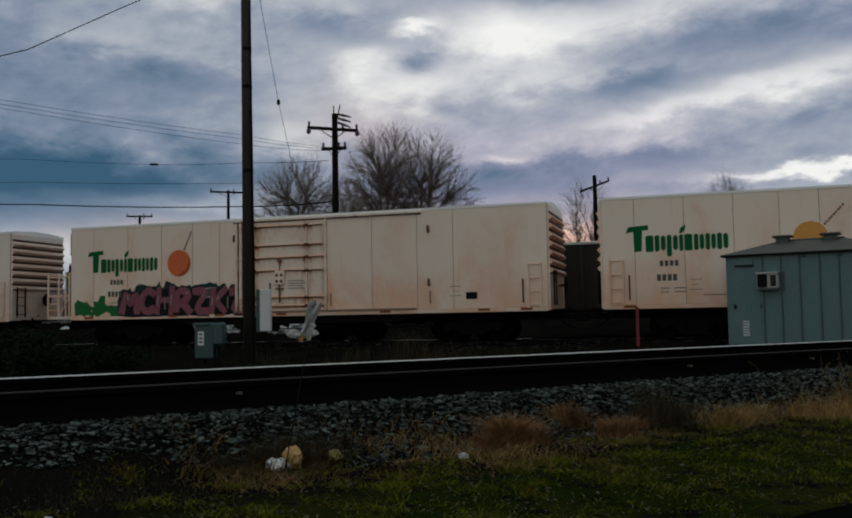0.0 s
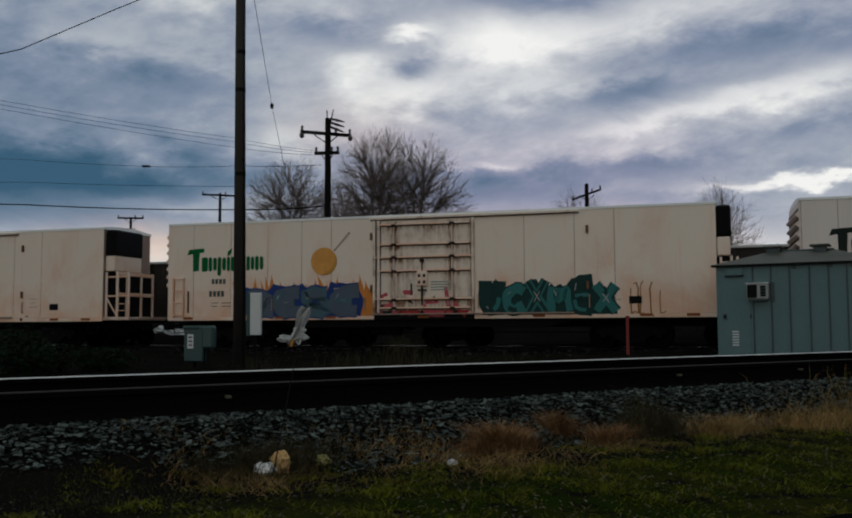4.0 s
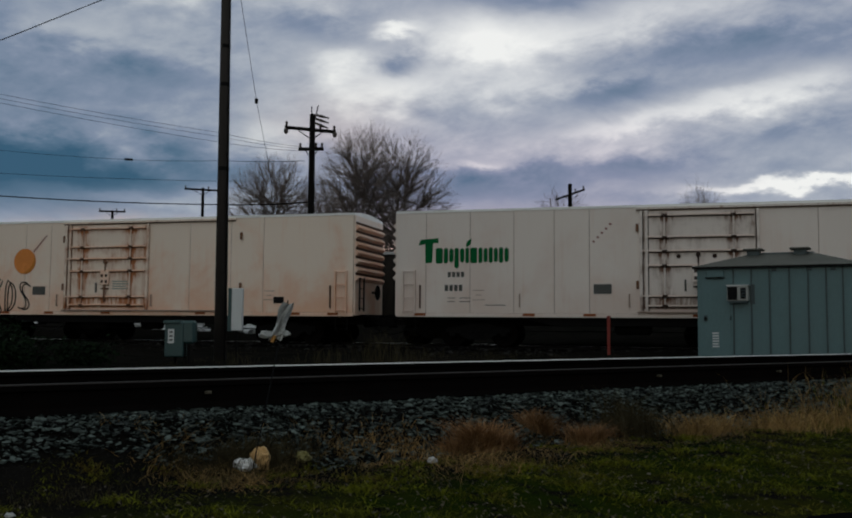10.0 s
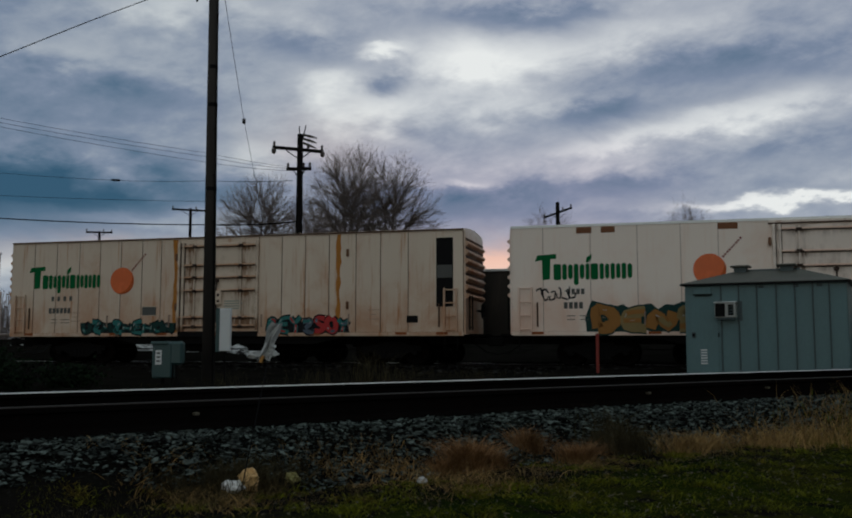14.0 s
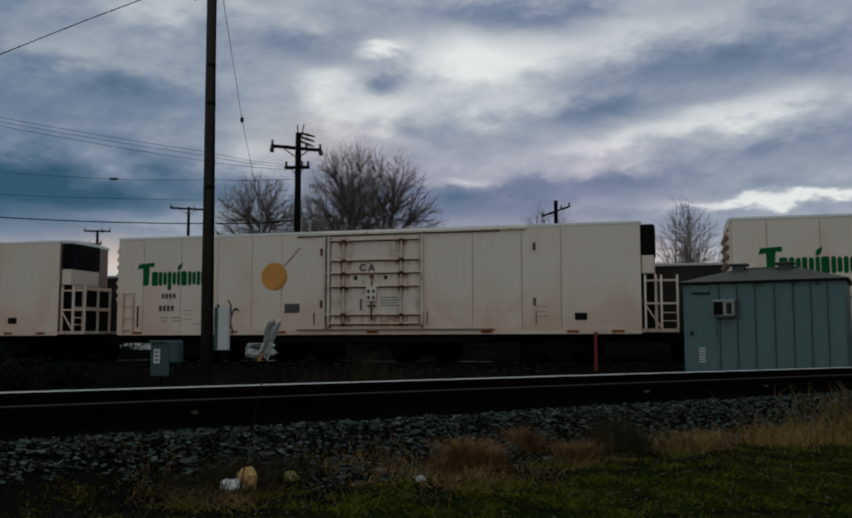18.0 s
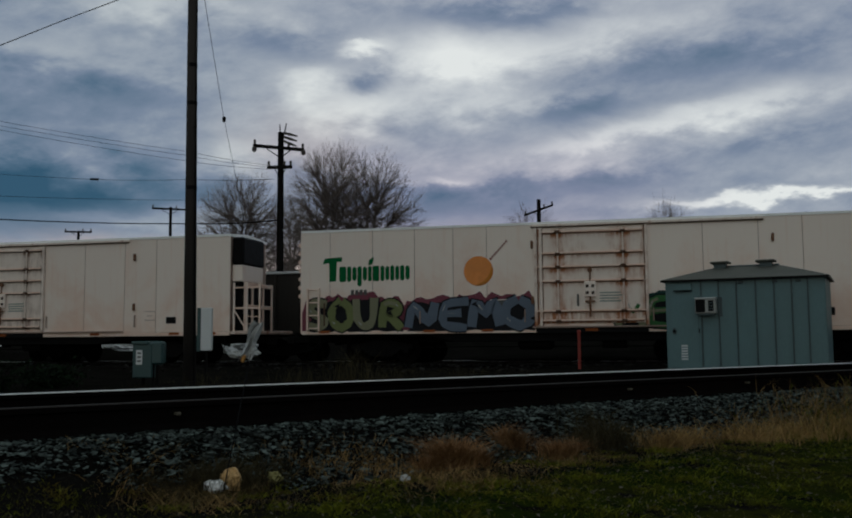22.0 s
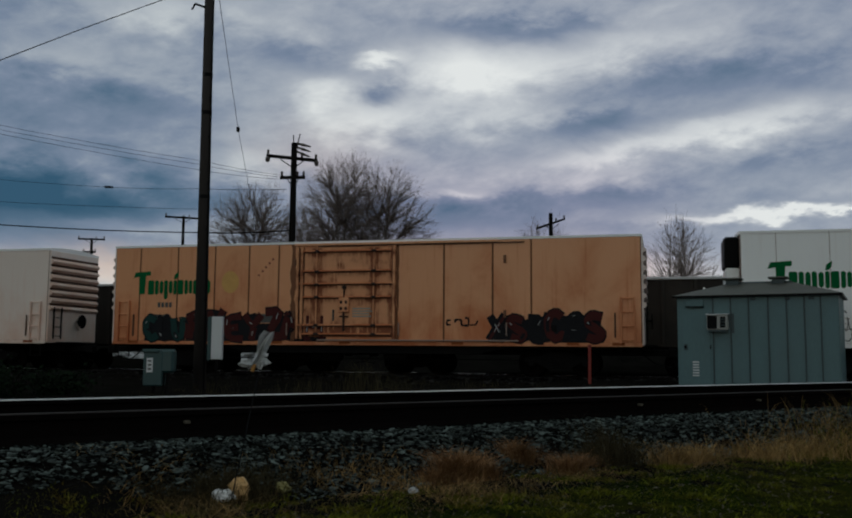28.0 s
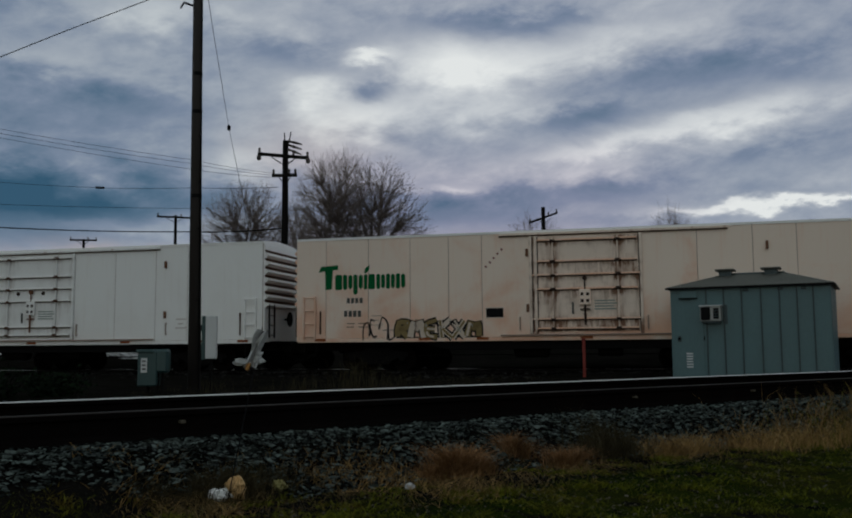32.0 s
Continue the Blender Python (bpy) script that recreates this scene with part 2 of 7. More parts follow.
def ground_material():
    """Gravelly soil, with moss-green turf on the verge side of the near track."""
    mt = bpy.data.materials.new("gravelly_soil_and_turf")
    mt.use_nodes = True
    k = Nodes(mt.node_tree)
    co = k.n("ShaderNodeTexCoord").outputs["Object"]
    q = k.sep(co)
    p = k.m("ADD", k.m("MULTIPLY", q[0], -0.5707), k.m("MULTIPLY", q[1], 0.8211))
    a, b, c = k.noise(co, 0.9, 5.0, 0.6), k.noise(co, 6.0, 5.0, 0.65), k.noise(co, 60.0, 3.0, 0.6)
    turf = k.m("MULTIPLY", k.ramp(k.m("ADD", p, k.m("MULTIPLY", k.m("SUBTRACT", b, 0.5), 1.6)), 4.0, 3.5), k.ramp(b, 0.36, 0.5))
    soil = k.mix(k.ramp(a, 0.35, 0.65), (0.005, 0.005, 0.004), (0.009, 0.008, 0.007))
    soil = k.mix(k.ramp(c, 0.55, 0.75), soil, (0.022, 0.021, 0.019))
    grass = k.mix(k.ramp(a, 0.4, 0.62), (0.012, 0.020, 0.003), (0.022, 0.023, 0.005))
    col = k.mix(turf, soil, grass)
    bs = k.n("ShaderNodeBsdfPrincipled")
    k.put(bs.inputs["Base Color"], col)
    bs.inputs["Roughness"].default_value = 1.0
    bs.inputs["Specular IOR Level"].default_value = 0.0
    bp = k.n("ShaderNodeBump")
    bp.inputs["Strength"].default_value, bp.inputs["Distance"].default_value = 0.9, 0.03
    k.put(bp.inputs["Height"], k.m("ADD", b, k.m("MULTIPLY", c, 0.5)))
    k.put(bs.inputs["Normal"], bp.outputs[0])
    k.put(k.n("ShaderNodeOutputMaterial").inputs[0], bs.outputs[0])
    return mt


MAT["ground"] = ground_material()


# ---- mesh building ----
class Shape:
    """Collects vertices and faces of one mesh."""

    def __init__(self):
        self.v, self.f = [], []

    def add(self, verts, faces):
        o = len(self.v)
        self.v += [tuple(p) for p in verts]
        self.f += [tuple(i + o for i in f) for f in faces]
        return self

    def box(self, x0, x1, y0, y1, z0, z1, c=0.0):
        """A box with edges chamfered by c."""
        if not c:
            return self.add([(x, y, z) for x in (x0, x1) for y in (y0, y1) for z in (z0, z1)],
                            [(0, 1, 3, 2), (4, 6, 7, 5), (0, 4, 5, 1), (2, 3, 7, 6), (0, 2, 6, 4), (1, 5, 7, 3)])
        vs, ix = [], {}
        for i, (x, sx) in enumerate(((x0, 1), (x1, -1))):
            for j, (y, sy) in enumerate(((y0, 1), (y1, -1))):
                for l, (z, sz) in enumerate(((z0, 1), (z1, -1))):
                    for ax in range(3):
                        ix[i, j, l, ax] = len(vs)
                        vs.append((x + sx * c * (ax != 0), y + sy * c * (ax != 1), z + sz * c * (ax != 2)))
        fs = []
        for i in (0, 1):
            fs.append([ix[i, 0, 0, 0], ix[i, 1, 0, 0], ix[i, 1, 1, 0], ix[i, 0, 1, 0]][:: -1 if i == 0 else 1])
            fs.append([ix[0, i, 0, 1], ix[1, i, 0, 1], ix[1, i, 1, 1], ix[0, i, 1, 1]][:: 1 if i == 0 else -1])
            fs.append([ix[0, 0, i, 2], ix[1, 0, i, 2], ix[1, 1, i, 2], ix[0, 1, i, 2]][:: -1 if i == 0 else 1])
            for j in (0, 1):
                s = 1 if i == j else -1
                fs.append([ix[i, j, 0, 0], ix[i, j, 1, 0], ix[i, j, 1, 1], ix[i, j, 0, 1]][::s])
                fs.append([ix[i, 0, j, 0], ix[i, 0, j, 2], ix[i, 1, j, 2], ix[i, 1, j, 0]][::s])
                fs.append([ix[0, i, j, 1], ix[1, i, j, 1], ix[1, i, j, 2], ix[0, i, j, 2]][::s])
        for i in (0, 1):
            for j in (0, 1):
                for l in (0, 1):
                    fs.append([ix[i, j, l, 0], ix[i, j, l, 1], ix[i, j, l, 2]][:: 1 if (i + j + l) % 2 == 0 else -1])
        return self.add(vs, fs)

    def tube(self, p, q, r, r2=None, n=8, caps=True):
        """A round bar from p to q."""
        p, q = Vector(p), Vector(q)
        r2 = r if r2 is None else r2
        w = (q - p).normalized()
        u = w.orthogonal().normalized()
        t = w.cross(u)
        vs = []
        for c, s in ((p, r), (q, r2)):
            for i in range(n):
                a = 2 * math.pi * i / n
                vs.append(c + u * (s * math.cos(a)) + t * (s * math.sin(a)))
        fs = [(i, (i + 1) % n, n + (i + 1) % n, n + i) for i in range(n)]
        if caps:
            fs += [tuple(range(n))[::-1], tuple(range(n, 2 * n))]
        return self.add(vs, fs)

    def lathe(self, rows, n=20, axis="z", at=(0, 0, 0)):
        """Rings of (radius, height) round an axis."""
        vs = []
        for r, h in rows:
            for i in range(n):
                a = 2 * math.pi * i / n
                c, s = r * math.cos(a), r * math.sin(a)
                p = {"z": (c, s, h), "y": (s, h, c), "x": (h, c, s)}[axis]
                vs.append((p[0] + at[0], p[1] + at[1], p[2] + at[2]))
        fs = [(j * n + i, j * n + (i + 1) % n, (j + 1) * n + (i + 1) % n, (j + 1) * n + i) for j in range(len(rows) - 1) for i in range(n)]
        fs += [tuple(range(n))[::-1], tuple(range((len(rows) - 1) * n, len(rows) * n))]
        return self.add(vs, fs)

    def slab(self, poly, y0, y1):
        """A plate: an outline in x and z, from y0 (front) to y1."""
        n = len(poly)
        vs = [(x, y0, z) for x, z in poly] + [(x, y1, z) for x, z in poly]
        return self.add(vs, [tuple(range(n)), tuple(range(2 * n - 1, n - 1, -1))] + [(i, n + i, n + (i + 1) % n, (i + 1) % n) for i in range(n)])

    def mesh(self, name, mat, smooth=False):
        me = bpy.data.meshes.new(name)
        me.from_pydata(self.v, [], self.f)
        if mat:
            me.materials.append(MAT[mat] if isinstance(mat, str) else mat)
        if smooth:
            me.polygons.foreach_set("use_smooth", [True] * len(me.polygons))
        me.update()
        return me


def part(name, shape, mat, parent, label="", smooth=False, at=None):
    """One mesh object under a thing or a part. shape: a Shape, or a mesh that alike parts share."""
    me = shape if isinstance(shape, bpy.types.Mesh) else shape.mesh(name, mat, smooth)
    ob = new(name, me)
    ob.parent = parent
    if at is not None:
        ob.matrix_basis = at
    return tagged(ob, label)


def thing(name, label, category, at=None, group="", kind=""):
    ob = new(name)
    if at is not None:
        ob.matrix_basis = at
    return tagged(ob, label, category, group, kind)


def solid(name, shape, mat, label, category, at=None, group="", kind="", smooth=False):
    ob = new(name, shape.mesh(name, mat, smooth))
    if at is not None:
        ob.matrix_basis = at
    return tagged(ob, label, category, group, kind)


# ---- plan ----
LINE_A = radians(15.33)                       # the train's line bends towards the viewer to the right
LINE_D = Vector((math.cos(LINE_A), -math.sin(LINE_A), 0))
LINE_N = Vector((math.sin(LINE_A), math.cos(LINE_A), 0))
LINE_P = Vector((0, 31.0, 0))                 # on the near side face of the train
HALF = 1.55                                   # half width of a freight car
LINE_Z = 0.37                                 # its rail top
NEAR_A = radians(34.8)                        # the near track runs away to the right
NEAR_D = Vector((math.cos(NEAR_A), math.sin(NEAR_A), 0))
NEAR_N = Vector((-math.sin(NEAR_A), math.cos(NEAR_A), 0))
NEAR_R = (5.17, 6.675)                        # its two rails, from the eye
NEAR_Z = 0.77


def ramp(x, a, b):
    t = min(1.0, max(0.0, (x - a) / (b - a)))
    return t * t * (3 - 2 * t)


def ground_z(x, y):
    p = -math.sin(NEAR_A) * x + math.cos(NEAR_A) * y
    z = 0.12 + 0.28 * ramp(p, 0.5, 4.2) - 0.18 * ramp(p, 7.4, 9.5)
    z += 0.235 * ramp(p, 4.2, 4.85) * (1 - ramp(p, 7.0, 8.0))
    d = abs((x * LINE_N.x + y * LINE_N.y) - (LINE_P.dot(LINE_N) + HALF))
    z += 0.10 * (1 - ramp(d, 1.6, 2.6)) * ramp(p, 8.0, 9.0) - 0.05 * ramp(d, 4, 10)
    z += 1.25 * ramp((x * LINE_N.x + y * LINE_N.y) - (LINE_P.dot(LINE_N) + HALF), 8.5, 13.0) * ramp(y, 30, 38)
    n = noise.noise(Vector((x * 0.5, y * 0.5, 0.3))) * 0.05 + noise.noise(Vector((x * 1.9, y * 1.9, 4.0))) * 0.025
    return z + n * (1 - 0.85 * ramp(p, 4.0, 4.6) * (1 - ramp(p, 7.2, 8.0)))


# ---- ground and tracks ----
def spaced(lo, hi, far, step, grow=1.35):
    a = list(np.arange(lo, hi + step / 2, step))
    s, q = step, hi
    while q < far:
        s *= grow
        q += s
        a.append(q)
    s, q = step, lo
    while q > -far:
        s *= grow
        q -= s
        a.insert(0, q)
    return a


def make_ground():
    xs, ys = spaced(-7, 13, 1800, 0.11), spaced(2.6, 14, 1800, 0.11)
    g = Shape()
    g.v = [(x, y, ground_z(x, y)) for y in ys for x in xs]
    w = len(xs)
    g.f = [(j * w + i, j * w + i + 1, (j + 1) * w + i + 1, (j + 1) * w + i) for j in range(len(ys) - 1) for i in range(w - 1)]
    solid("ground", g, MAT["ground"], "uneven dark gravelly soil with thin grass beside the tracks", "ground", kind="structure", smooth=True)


make_ground()
RAIL_PROFILE = ((0.0, 0.036), (-0.0065, 0.037), (-0.035, 0.034), (-0.045, 0.010), (-0.13, 0.009), (-0.148, 0.03), (-0.16, 0.07), (-0.172, 0.07))


def rail(name, origin, along, across, z, parent, t0, t1, head="rail_head"):
    """One rail of a track: head, web and foot."""
    def profile(rows):
        s = Shape()
        ring = [(-w, h) for h, w in rows] + [(w, h) for h, w in rows[::-1]]
        n = len(ring)
        for t in (t0, t1):
            s.v += [tuple(origin + along * t + across * u + Vector((0, 0, z + h))) for u, h in ring]
        s.f = [(i, (i + 1) % n, n + (i + 1) % n, n + i) for i in range(n)] + [tuple(range(n)), tuple(range(n, 2 * n))[::-1]]
        return s
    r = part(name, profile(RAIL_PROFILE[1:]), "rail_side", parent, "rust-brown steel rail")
    part("rail_head", profile(((0.0, 0.028), (-0.003, 0.034), (-0.006, 0.036))), head, r, "worn running surface")
    return r


def make_near_track():
    track = thing("railway_track", "ballasted railway track with shiny rail heads and dark ties", "railway track", kind="structure")
    for p, head in zip(NEAR_R, ("rail_dull", "rail_head")):
        rail("rail", NEAR_N * p, NEAR_D, NEAR_N, NEAR_Z, track, -45, 260, head)
    rng = random.Random(4)
    bolt = Shape().box(-0.016, 0.016, -0.05, -0.008, -0.009, 0.009, 0.004).mesh("rail_anchor", "pebble")
    mid = sum(NEAR_R) / 2
    ties = [Shape().box(-0.115, 0.115, -1.02, 1.25, -0.17, 0, 0.012).mesh("tie", "creosote") for _ in range(1)]
    for i in range(-14, 60):
        t = i * 0.54 + rng.uniform(-0.03, 0.03)
        c = NEAR_D * t + NEAR_N * (mid + rng.uniform(-0.05, 0.05))
        part("tie", ties[0], None, track, at=pose(c.x, c.y, NEAR_Z - 0.174, 0, 0, 34.8 + rng.uniform(-1.5, 1.5)))
    for t in (-2.55, 1.99, 5.9, 7.55):
        c = NEAR_D * t + NEAR_N * NEAR_R[0]
        part("rail_anchor", bolt, None, track, at=pose(c.x, c.y, NEAR_Z - 0.075, 0, 0, 34.8))


make_near_track()


def make_far_track():
    track = thing("railway_track", "main line railway track under the moving train", "railway track", kind="structure")
    o = LINE_P + LINE_N * HALF
    for s in (-0.7525, 0.7525):
        rail("rail", o + LINE_N * s, LINE_D, LINE_N, LINE_Z, track, -260, 260, "rail_dull")
    tie = Shape().box(-0.115, 0.115, -1.3, 1.3, -0.17, 0, 0.012).mesh("tie", "creosote")
    for i in range(-60, 45):
        c = o + LINE_D * (i * 0.56)
        part("tie", tie, None, track, at=pose(c.x, c.y, LINE_Z - 0.174, 0, 0, -15.33))


make_far_track()


# ---- the train ----
def speed_sum(t):
    """Metres that the train has gone at t seconds."""
    u = t / 32.0
    return 9.5805 * t + -0.3317 * t * u + -0.1167 * t * u * u


def car_pose(mid, t):
    c = LINE_P + LINE_D * (mid - speed_sum(t)) + LINE_N * HALF
    return pose(c.x, c.y, LINE_Z, 0, 0, -15.33)



SILL, TOP = 1.05, 4.64        # body's lower edge and eaves over the rail
WHEEL_R = 0.457
FACE = -HALF                  # the near side face, in a car's own space


def paint(name, base, grime, amount, streak=0.3):
    """Enamel on a car's side: broad dust, rain streaks and a fine grain."""
    mt = bpy.data.materials.new(name)
    mt.use_nodes = True
    k = Nodes(mt.node_tree)
    co = k.n("ShaderNodeTexCoord").outputs["Object"]
    p = k.sep(co)
    oi = k.n("ShaderNodeObjectInfo").outputs["Random"]
    off = k.m("MULTIPLY", oi, 40.0)
    wide = k.noise(k.vec(k.m("ADD", p[0], off), p[1], k.m("MULTIPLY", p[2], 0.8)), 0.55, 5.0, 0.62, 0.4)
    run = k.noise(k.vec(k.m("ADD", k.m("MULTIPLY", p[0], 5.0), off), p[1], k.m("MULTIPLY", p[2], 0.25)), 1.6, 4.0, 0.6)
    fine = k.noise(co, 45.0, 3.0, 0.6)
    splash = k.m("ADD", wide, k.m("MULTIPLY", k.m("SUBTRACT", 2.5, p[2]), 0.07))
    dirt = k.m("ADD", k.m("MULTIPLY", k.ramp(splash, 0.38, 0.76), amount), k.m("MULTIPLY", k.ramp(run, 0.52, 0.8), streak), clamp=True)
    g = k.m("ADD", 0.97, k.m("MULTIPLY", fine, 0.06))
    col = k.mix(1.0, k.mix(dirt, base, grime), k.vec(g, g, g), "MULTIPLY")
    bs = k.n("ShaderNodeBsdfPrincipled")
    k.put(bs.inputs["Base Color"], col)
    k.put(bs.inputs["Roughness"], k.m("ADD", 0.42, k.m("MULTIPLY", dirt, 0.4)))
    bp = k.n("ShaderNodeBump")
    bp.inputs["Strength"].default_value, bp.inputs["Distance"].default_value = 0.12, 0.02
    k.put(bp.inputs["Height"], k.m("ADD", wide, k.m("MULTIPLY", fine, 0.1)))
    k.put(bs.inputs["Normal"], bp.outputs[0])
    k.put(k.n("ShaderNodeOutputMaterial").inputs[0], bs.outputs[0])
    return mt


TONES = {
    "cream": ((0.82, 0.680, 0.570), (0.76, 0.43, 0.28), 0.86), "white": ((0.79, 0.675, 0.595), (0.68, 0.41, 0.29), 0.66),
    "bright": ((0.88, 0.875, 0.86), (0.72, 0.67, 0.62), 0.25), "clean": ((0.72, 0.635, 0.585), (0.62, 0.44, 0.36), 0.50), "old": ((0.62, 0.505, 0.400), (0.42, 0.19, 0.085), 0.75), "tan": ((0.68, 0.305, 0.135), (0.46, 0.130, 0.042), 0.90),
}
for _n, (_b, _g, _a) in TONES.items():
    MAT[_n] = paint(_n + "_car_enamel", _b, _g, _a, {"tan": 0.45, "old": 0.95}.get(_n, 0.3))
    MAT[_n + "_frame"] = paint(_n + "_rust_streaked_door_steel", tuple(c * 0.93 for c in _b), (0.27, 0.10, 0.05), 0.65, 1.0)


DOOR_RIBS = ((4.28, 0.46), (3.58, 0.46), (3.13, 0.49), (2.66, 0.46), (1.68, 0.49), (1.37, 0.46))


def door_steel(name, base, rust, amount):
    """Door enamel with rust that bleeds from the ribs and the locking rods."""
    mt = bpy.data.materials.new(name)
    mt.use_nodes = True
    k = Nodes(mt.node_tree)
    co = k.n("ShaderNodeTexCoord").outputs["Object"]
    p = k.sep(co)
    off = k.m("MULTIPLY", k.n("ShaderNodeObjectInfo").outputs["Random"], 40.0)

    def bell(v, at, wide):
        d = k.m("DIVIDE", k.m("SUBTRACT", v, at), wide)
        return k.m("EXPONENT", k.m("MULTIPLY", k.m("MULTIPLY", d, d), -1.0))
    ribs = 0.0
    for z, w in DOOR_RIBS:
        ribs = k.m("ADD", ribs, bell(p[2], z - 0.06, 0.10))
    rods = bell(k.m("ABSOLUTE", p[0]), 1.05, 0.20)
    edge = k.m("ADD", k.ramp(k.m("ABSOLUTE", p[0]), 1.45, 1.8), k.ramp(p[2], 1.9, 1.25))
    drip = k.noise(k.vec(k.m("ADD", k.m("MULTIPLY", p[0], 5.0), off), p[1], k.m("MULTIPLY", p[2], 0.9)), 1.3, 5.0, 0.65, 0.3)
    wide = k.noise(k.vec(k.m("ADD", p[0], off), p[1], p[2]), 1.1, 4.0, 0.6)
    fine = k.noise(co, 40.0, 3.0, 0.6)
    spread = k.m("ADD", k.m("ADD", k.m("MULTIPLY", ribs, 0.22), k.m("MULTIPLY", rods, k.m("ADD", 0.42, k.m("MULTIPLY", ribs, 0.8)))), k.m("ADD", k.m("MULTIPLY", edge, 0.5), k.m("MULTIPLY", k.ramp(wide, 0.45, 0.75), 0.45)))
    mask = k.m("MULTIPLY", k.m("MULTIPLY", spread, k.ramp(drip, 0.30, 0.68)), amount * 2.2, clamp=True)
    g = k.m("ADD", 0.94, k.m("MULTIPLY", fine, 0.12))
    col = k.mix(1.0, k.mix(mask, base, rust), k.vec(g, g, g), "MULTIPLY")
    bs = k.n("ShaderNodeBsdfPrincipled")
    k.put(bs.inputs["Base Color"], col)
    k.put(bs.inputs["Roughness"], k.m("ADD", 0.5, k.m("MULTIPLY", mask, 0.4)))
    bp = k.n("ShaderNodeBump")
    bp.inputs["Strength"].default_value, bp.inputs["Distance"].default_value = 0.2, 0.01
    k.put(bp.inputs["Height"], k.m("ADD", k.m("MULTIPLY", fine, 0.3), wide))
    k.put(bs.inputs["Normal"], bp.outputs[0])
    k.put(k.n("ShaderNodeOutputMaterial").inputs[0], bs.outputs[0])
    MAT[name] = mt
    return name


# each car's door: colour of its rust, how far it has spread, and the colour of rusty shadow lines under ribs and of
# rods
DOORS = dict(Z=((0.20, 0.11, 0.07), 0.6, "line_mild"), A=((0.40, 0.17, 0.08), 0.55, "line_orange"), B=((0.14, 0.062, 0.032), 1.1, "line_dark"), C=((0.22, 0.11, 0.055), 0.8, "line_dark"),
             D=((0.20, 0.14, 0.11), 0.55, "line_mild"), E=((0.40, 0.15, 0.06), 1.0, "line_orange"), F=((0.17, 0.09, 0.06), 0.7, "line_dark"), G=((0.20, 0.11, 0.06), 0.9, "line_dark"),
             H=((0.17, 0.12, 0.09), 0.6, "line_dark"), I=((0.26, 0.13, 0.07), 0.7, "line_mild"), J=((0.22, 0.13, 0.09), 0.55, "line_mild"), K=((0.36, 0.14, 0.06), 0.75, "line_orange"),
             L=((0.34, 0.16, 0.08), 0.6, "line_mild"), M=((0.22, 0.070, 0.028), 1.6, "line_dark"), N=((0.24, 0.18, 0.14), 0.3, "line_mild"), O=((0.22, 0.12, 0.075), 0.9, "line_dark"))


def flat(name, c, rough=0.55, var=0.25):
    MAT[name] = material(name, c, 0.7, var, 2.5, 40.0, 0.03, spec=0.1)
    return name


for _n, _c in dict(logo_green=(0.006, 0.105, 0.03), mark_grey=(0.09, 0.09, 0.085), spray_black=(0.012, 0.012, 0.014), spray_pink=(0.234, 0.0858, 0.109), spray_red=(0.39, 0.039, 0.039),
                   spray_blue=(0.0234, 0.078, 0.156), spray_navy=(0.0234, 0.0468, 0.172), spray_sky=(0.0727, 0.124, 0.152), spray_leaf=(0.05, 0.14, 0.05), spray_sand=(0.24, 0.21, 0.18), spray_cream=(0.62, 0.52, 0.43), spray_pale=(0.187, 0.281, 0.328), spray_slate=(0.09, 0.112, 0.146), spray_green=(0.0234, 0.133, 0.039), spray_dark=(0.0156, 0.0429, 0.039),
                   spray_teal=(0.039, 0.156, 0.148), spray_lime=(0.157, 0.174, 0.0727), spray_orange=(0.62, 0.22, 0.05), spray_brown=(0.281, 0.133, 0.039), spray_white=(0.36, 0.36, 0.35),
                   spray_rose=(0.484, 0.078, 0.101), spray_haze=(0.66, 0.36, 0.36), spray_maroon=(0.0585, 0.014, 0.0125), spray_gold=(0.236, 0.174, 0.0785), spray_moss=(0.20, 0.195, 0.125), spray_steel=(0.112, 0.135, 0.175), spray_plum=(0.17, 0.05, 0.07), straw_red=(0.20, 0.05, 0.04), amber=(0.26, 0.075, 0.022),
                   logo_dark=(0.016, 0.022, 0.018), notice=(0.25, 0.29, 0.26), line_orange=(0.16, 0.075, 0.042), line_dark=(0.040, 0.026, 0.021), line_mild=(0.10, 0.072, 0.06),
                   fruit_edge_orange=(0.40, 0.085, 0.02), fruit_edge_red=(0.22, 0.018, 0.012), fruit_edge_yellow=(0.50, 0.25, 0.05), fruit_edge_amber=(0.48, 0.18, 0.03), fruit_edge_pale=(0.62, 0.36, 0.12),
                   seam=(0.30, 0.22, 0.18), seam_old=(0.085, 0.048, 0.032), door_rust=(0.19, 0.085, 0.045), stain=(0.40, 0.165, 0.035)).items():
    flat(_n, _c)
for _n, _c in dict(fruit_orange=(0.62, 0.115, 0.02), fruit_red=(0.50, 0.04, 0.018), fruit_yellow=(0.64, 0.28, 0.04), fruit_amber=(0.66, 0.215, 0.03), fruit_pale=(0.75, 0.56, 0.26)).items():
    MAT[_n] = material(_n, _c, 0.5, 0.22, 2.6, 60.0, 0.05, tint=tuple(min(1, c * 1.3 + 0.03) for c in _c), tint_amount=0.5)

_cache = {}


def shared(key, mat, build, smooth=False):
    """One mesh for alike parts of several cars."""
    k = (key, mat)
    if k not in _cache:
        s = Shape()
        build(s)
        _cache[k] = s.mesh(key[0] if isinstance(key, tuple) else key, mat, smooth)
    return _cache[k]


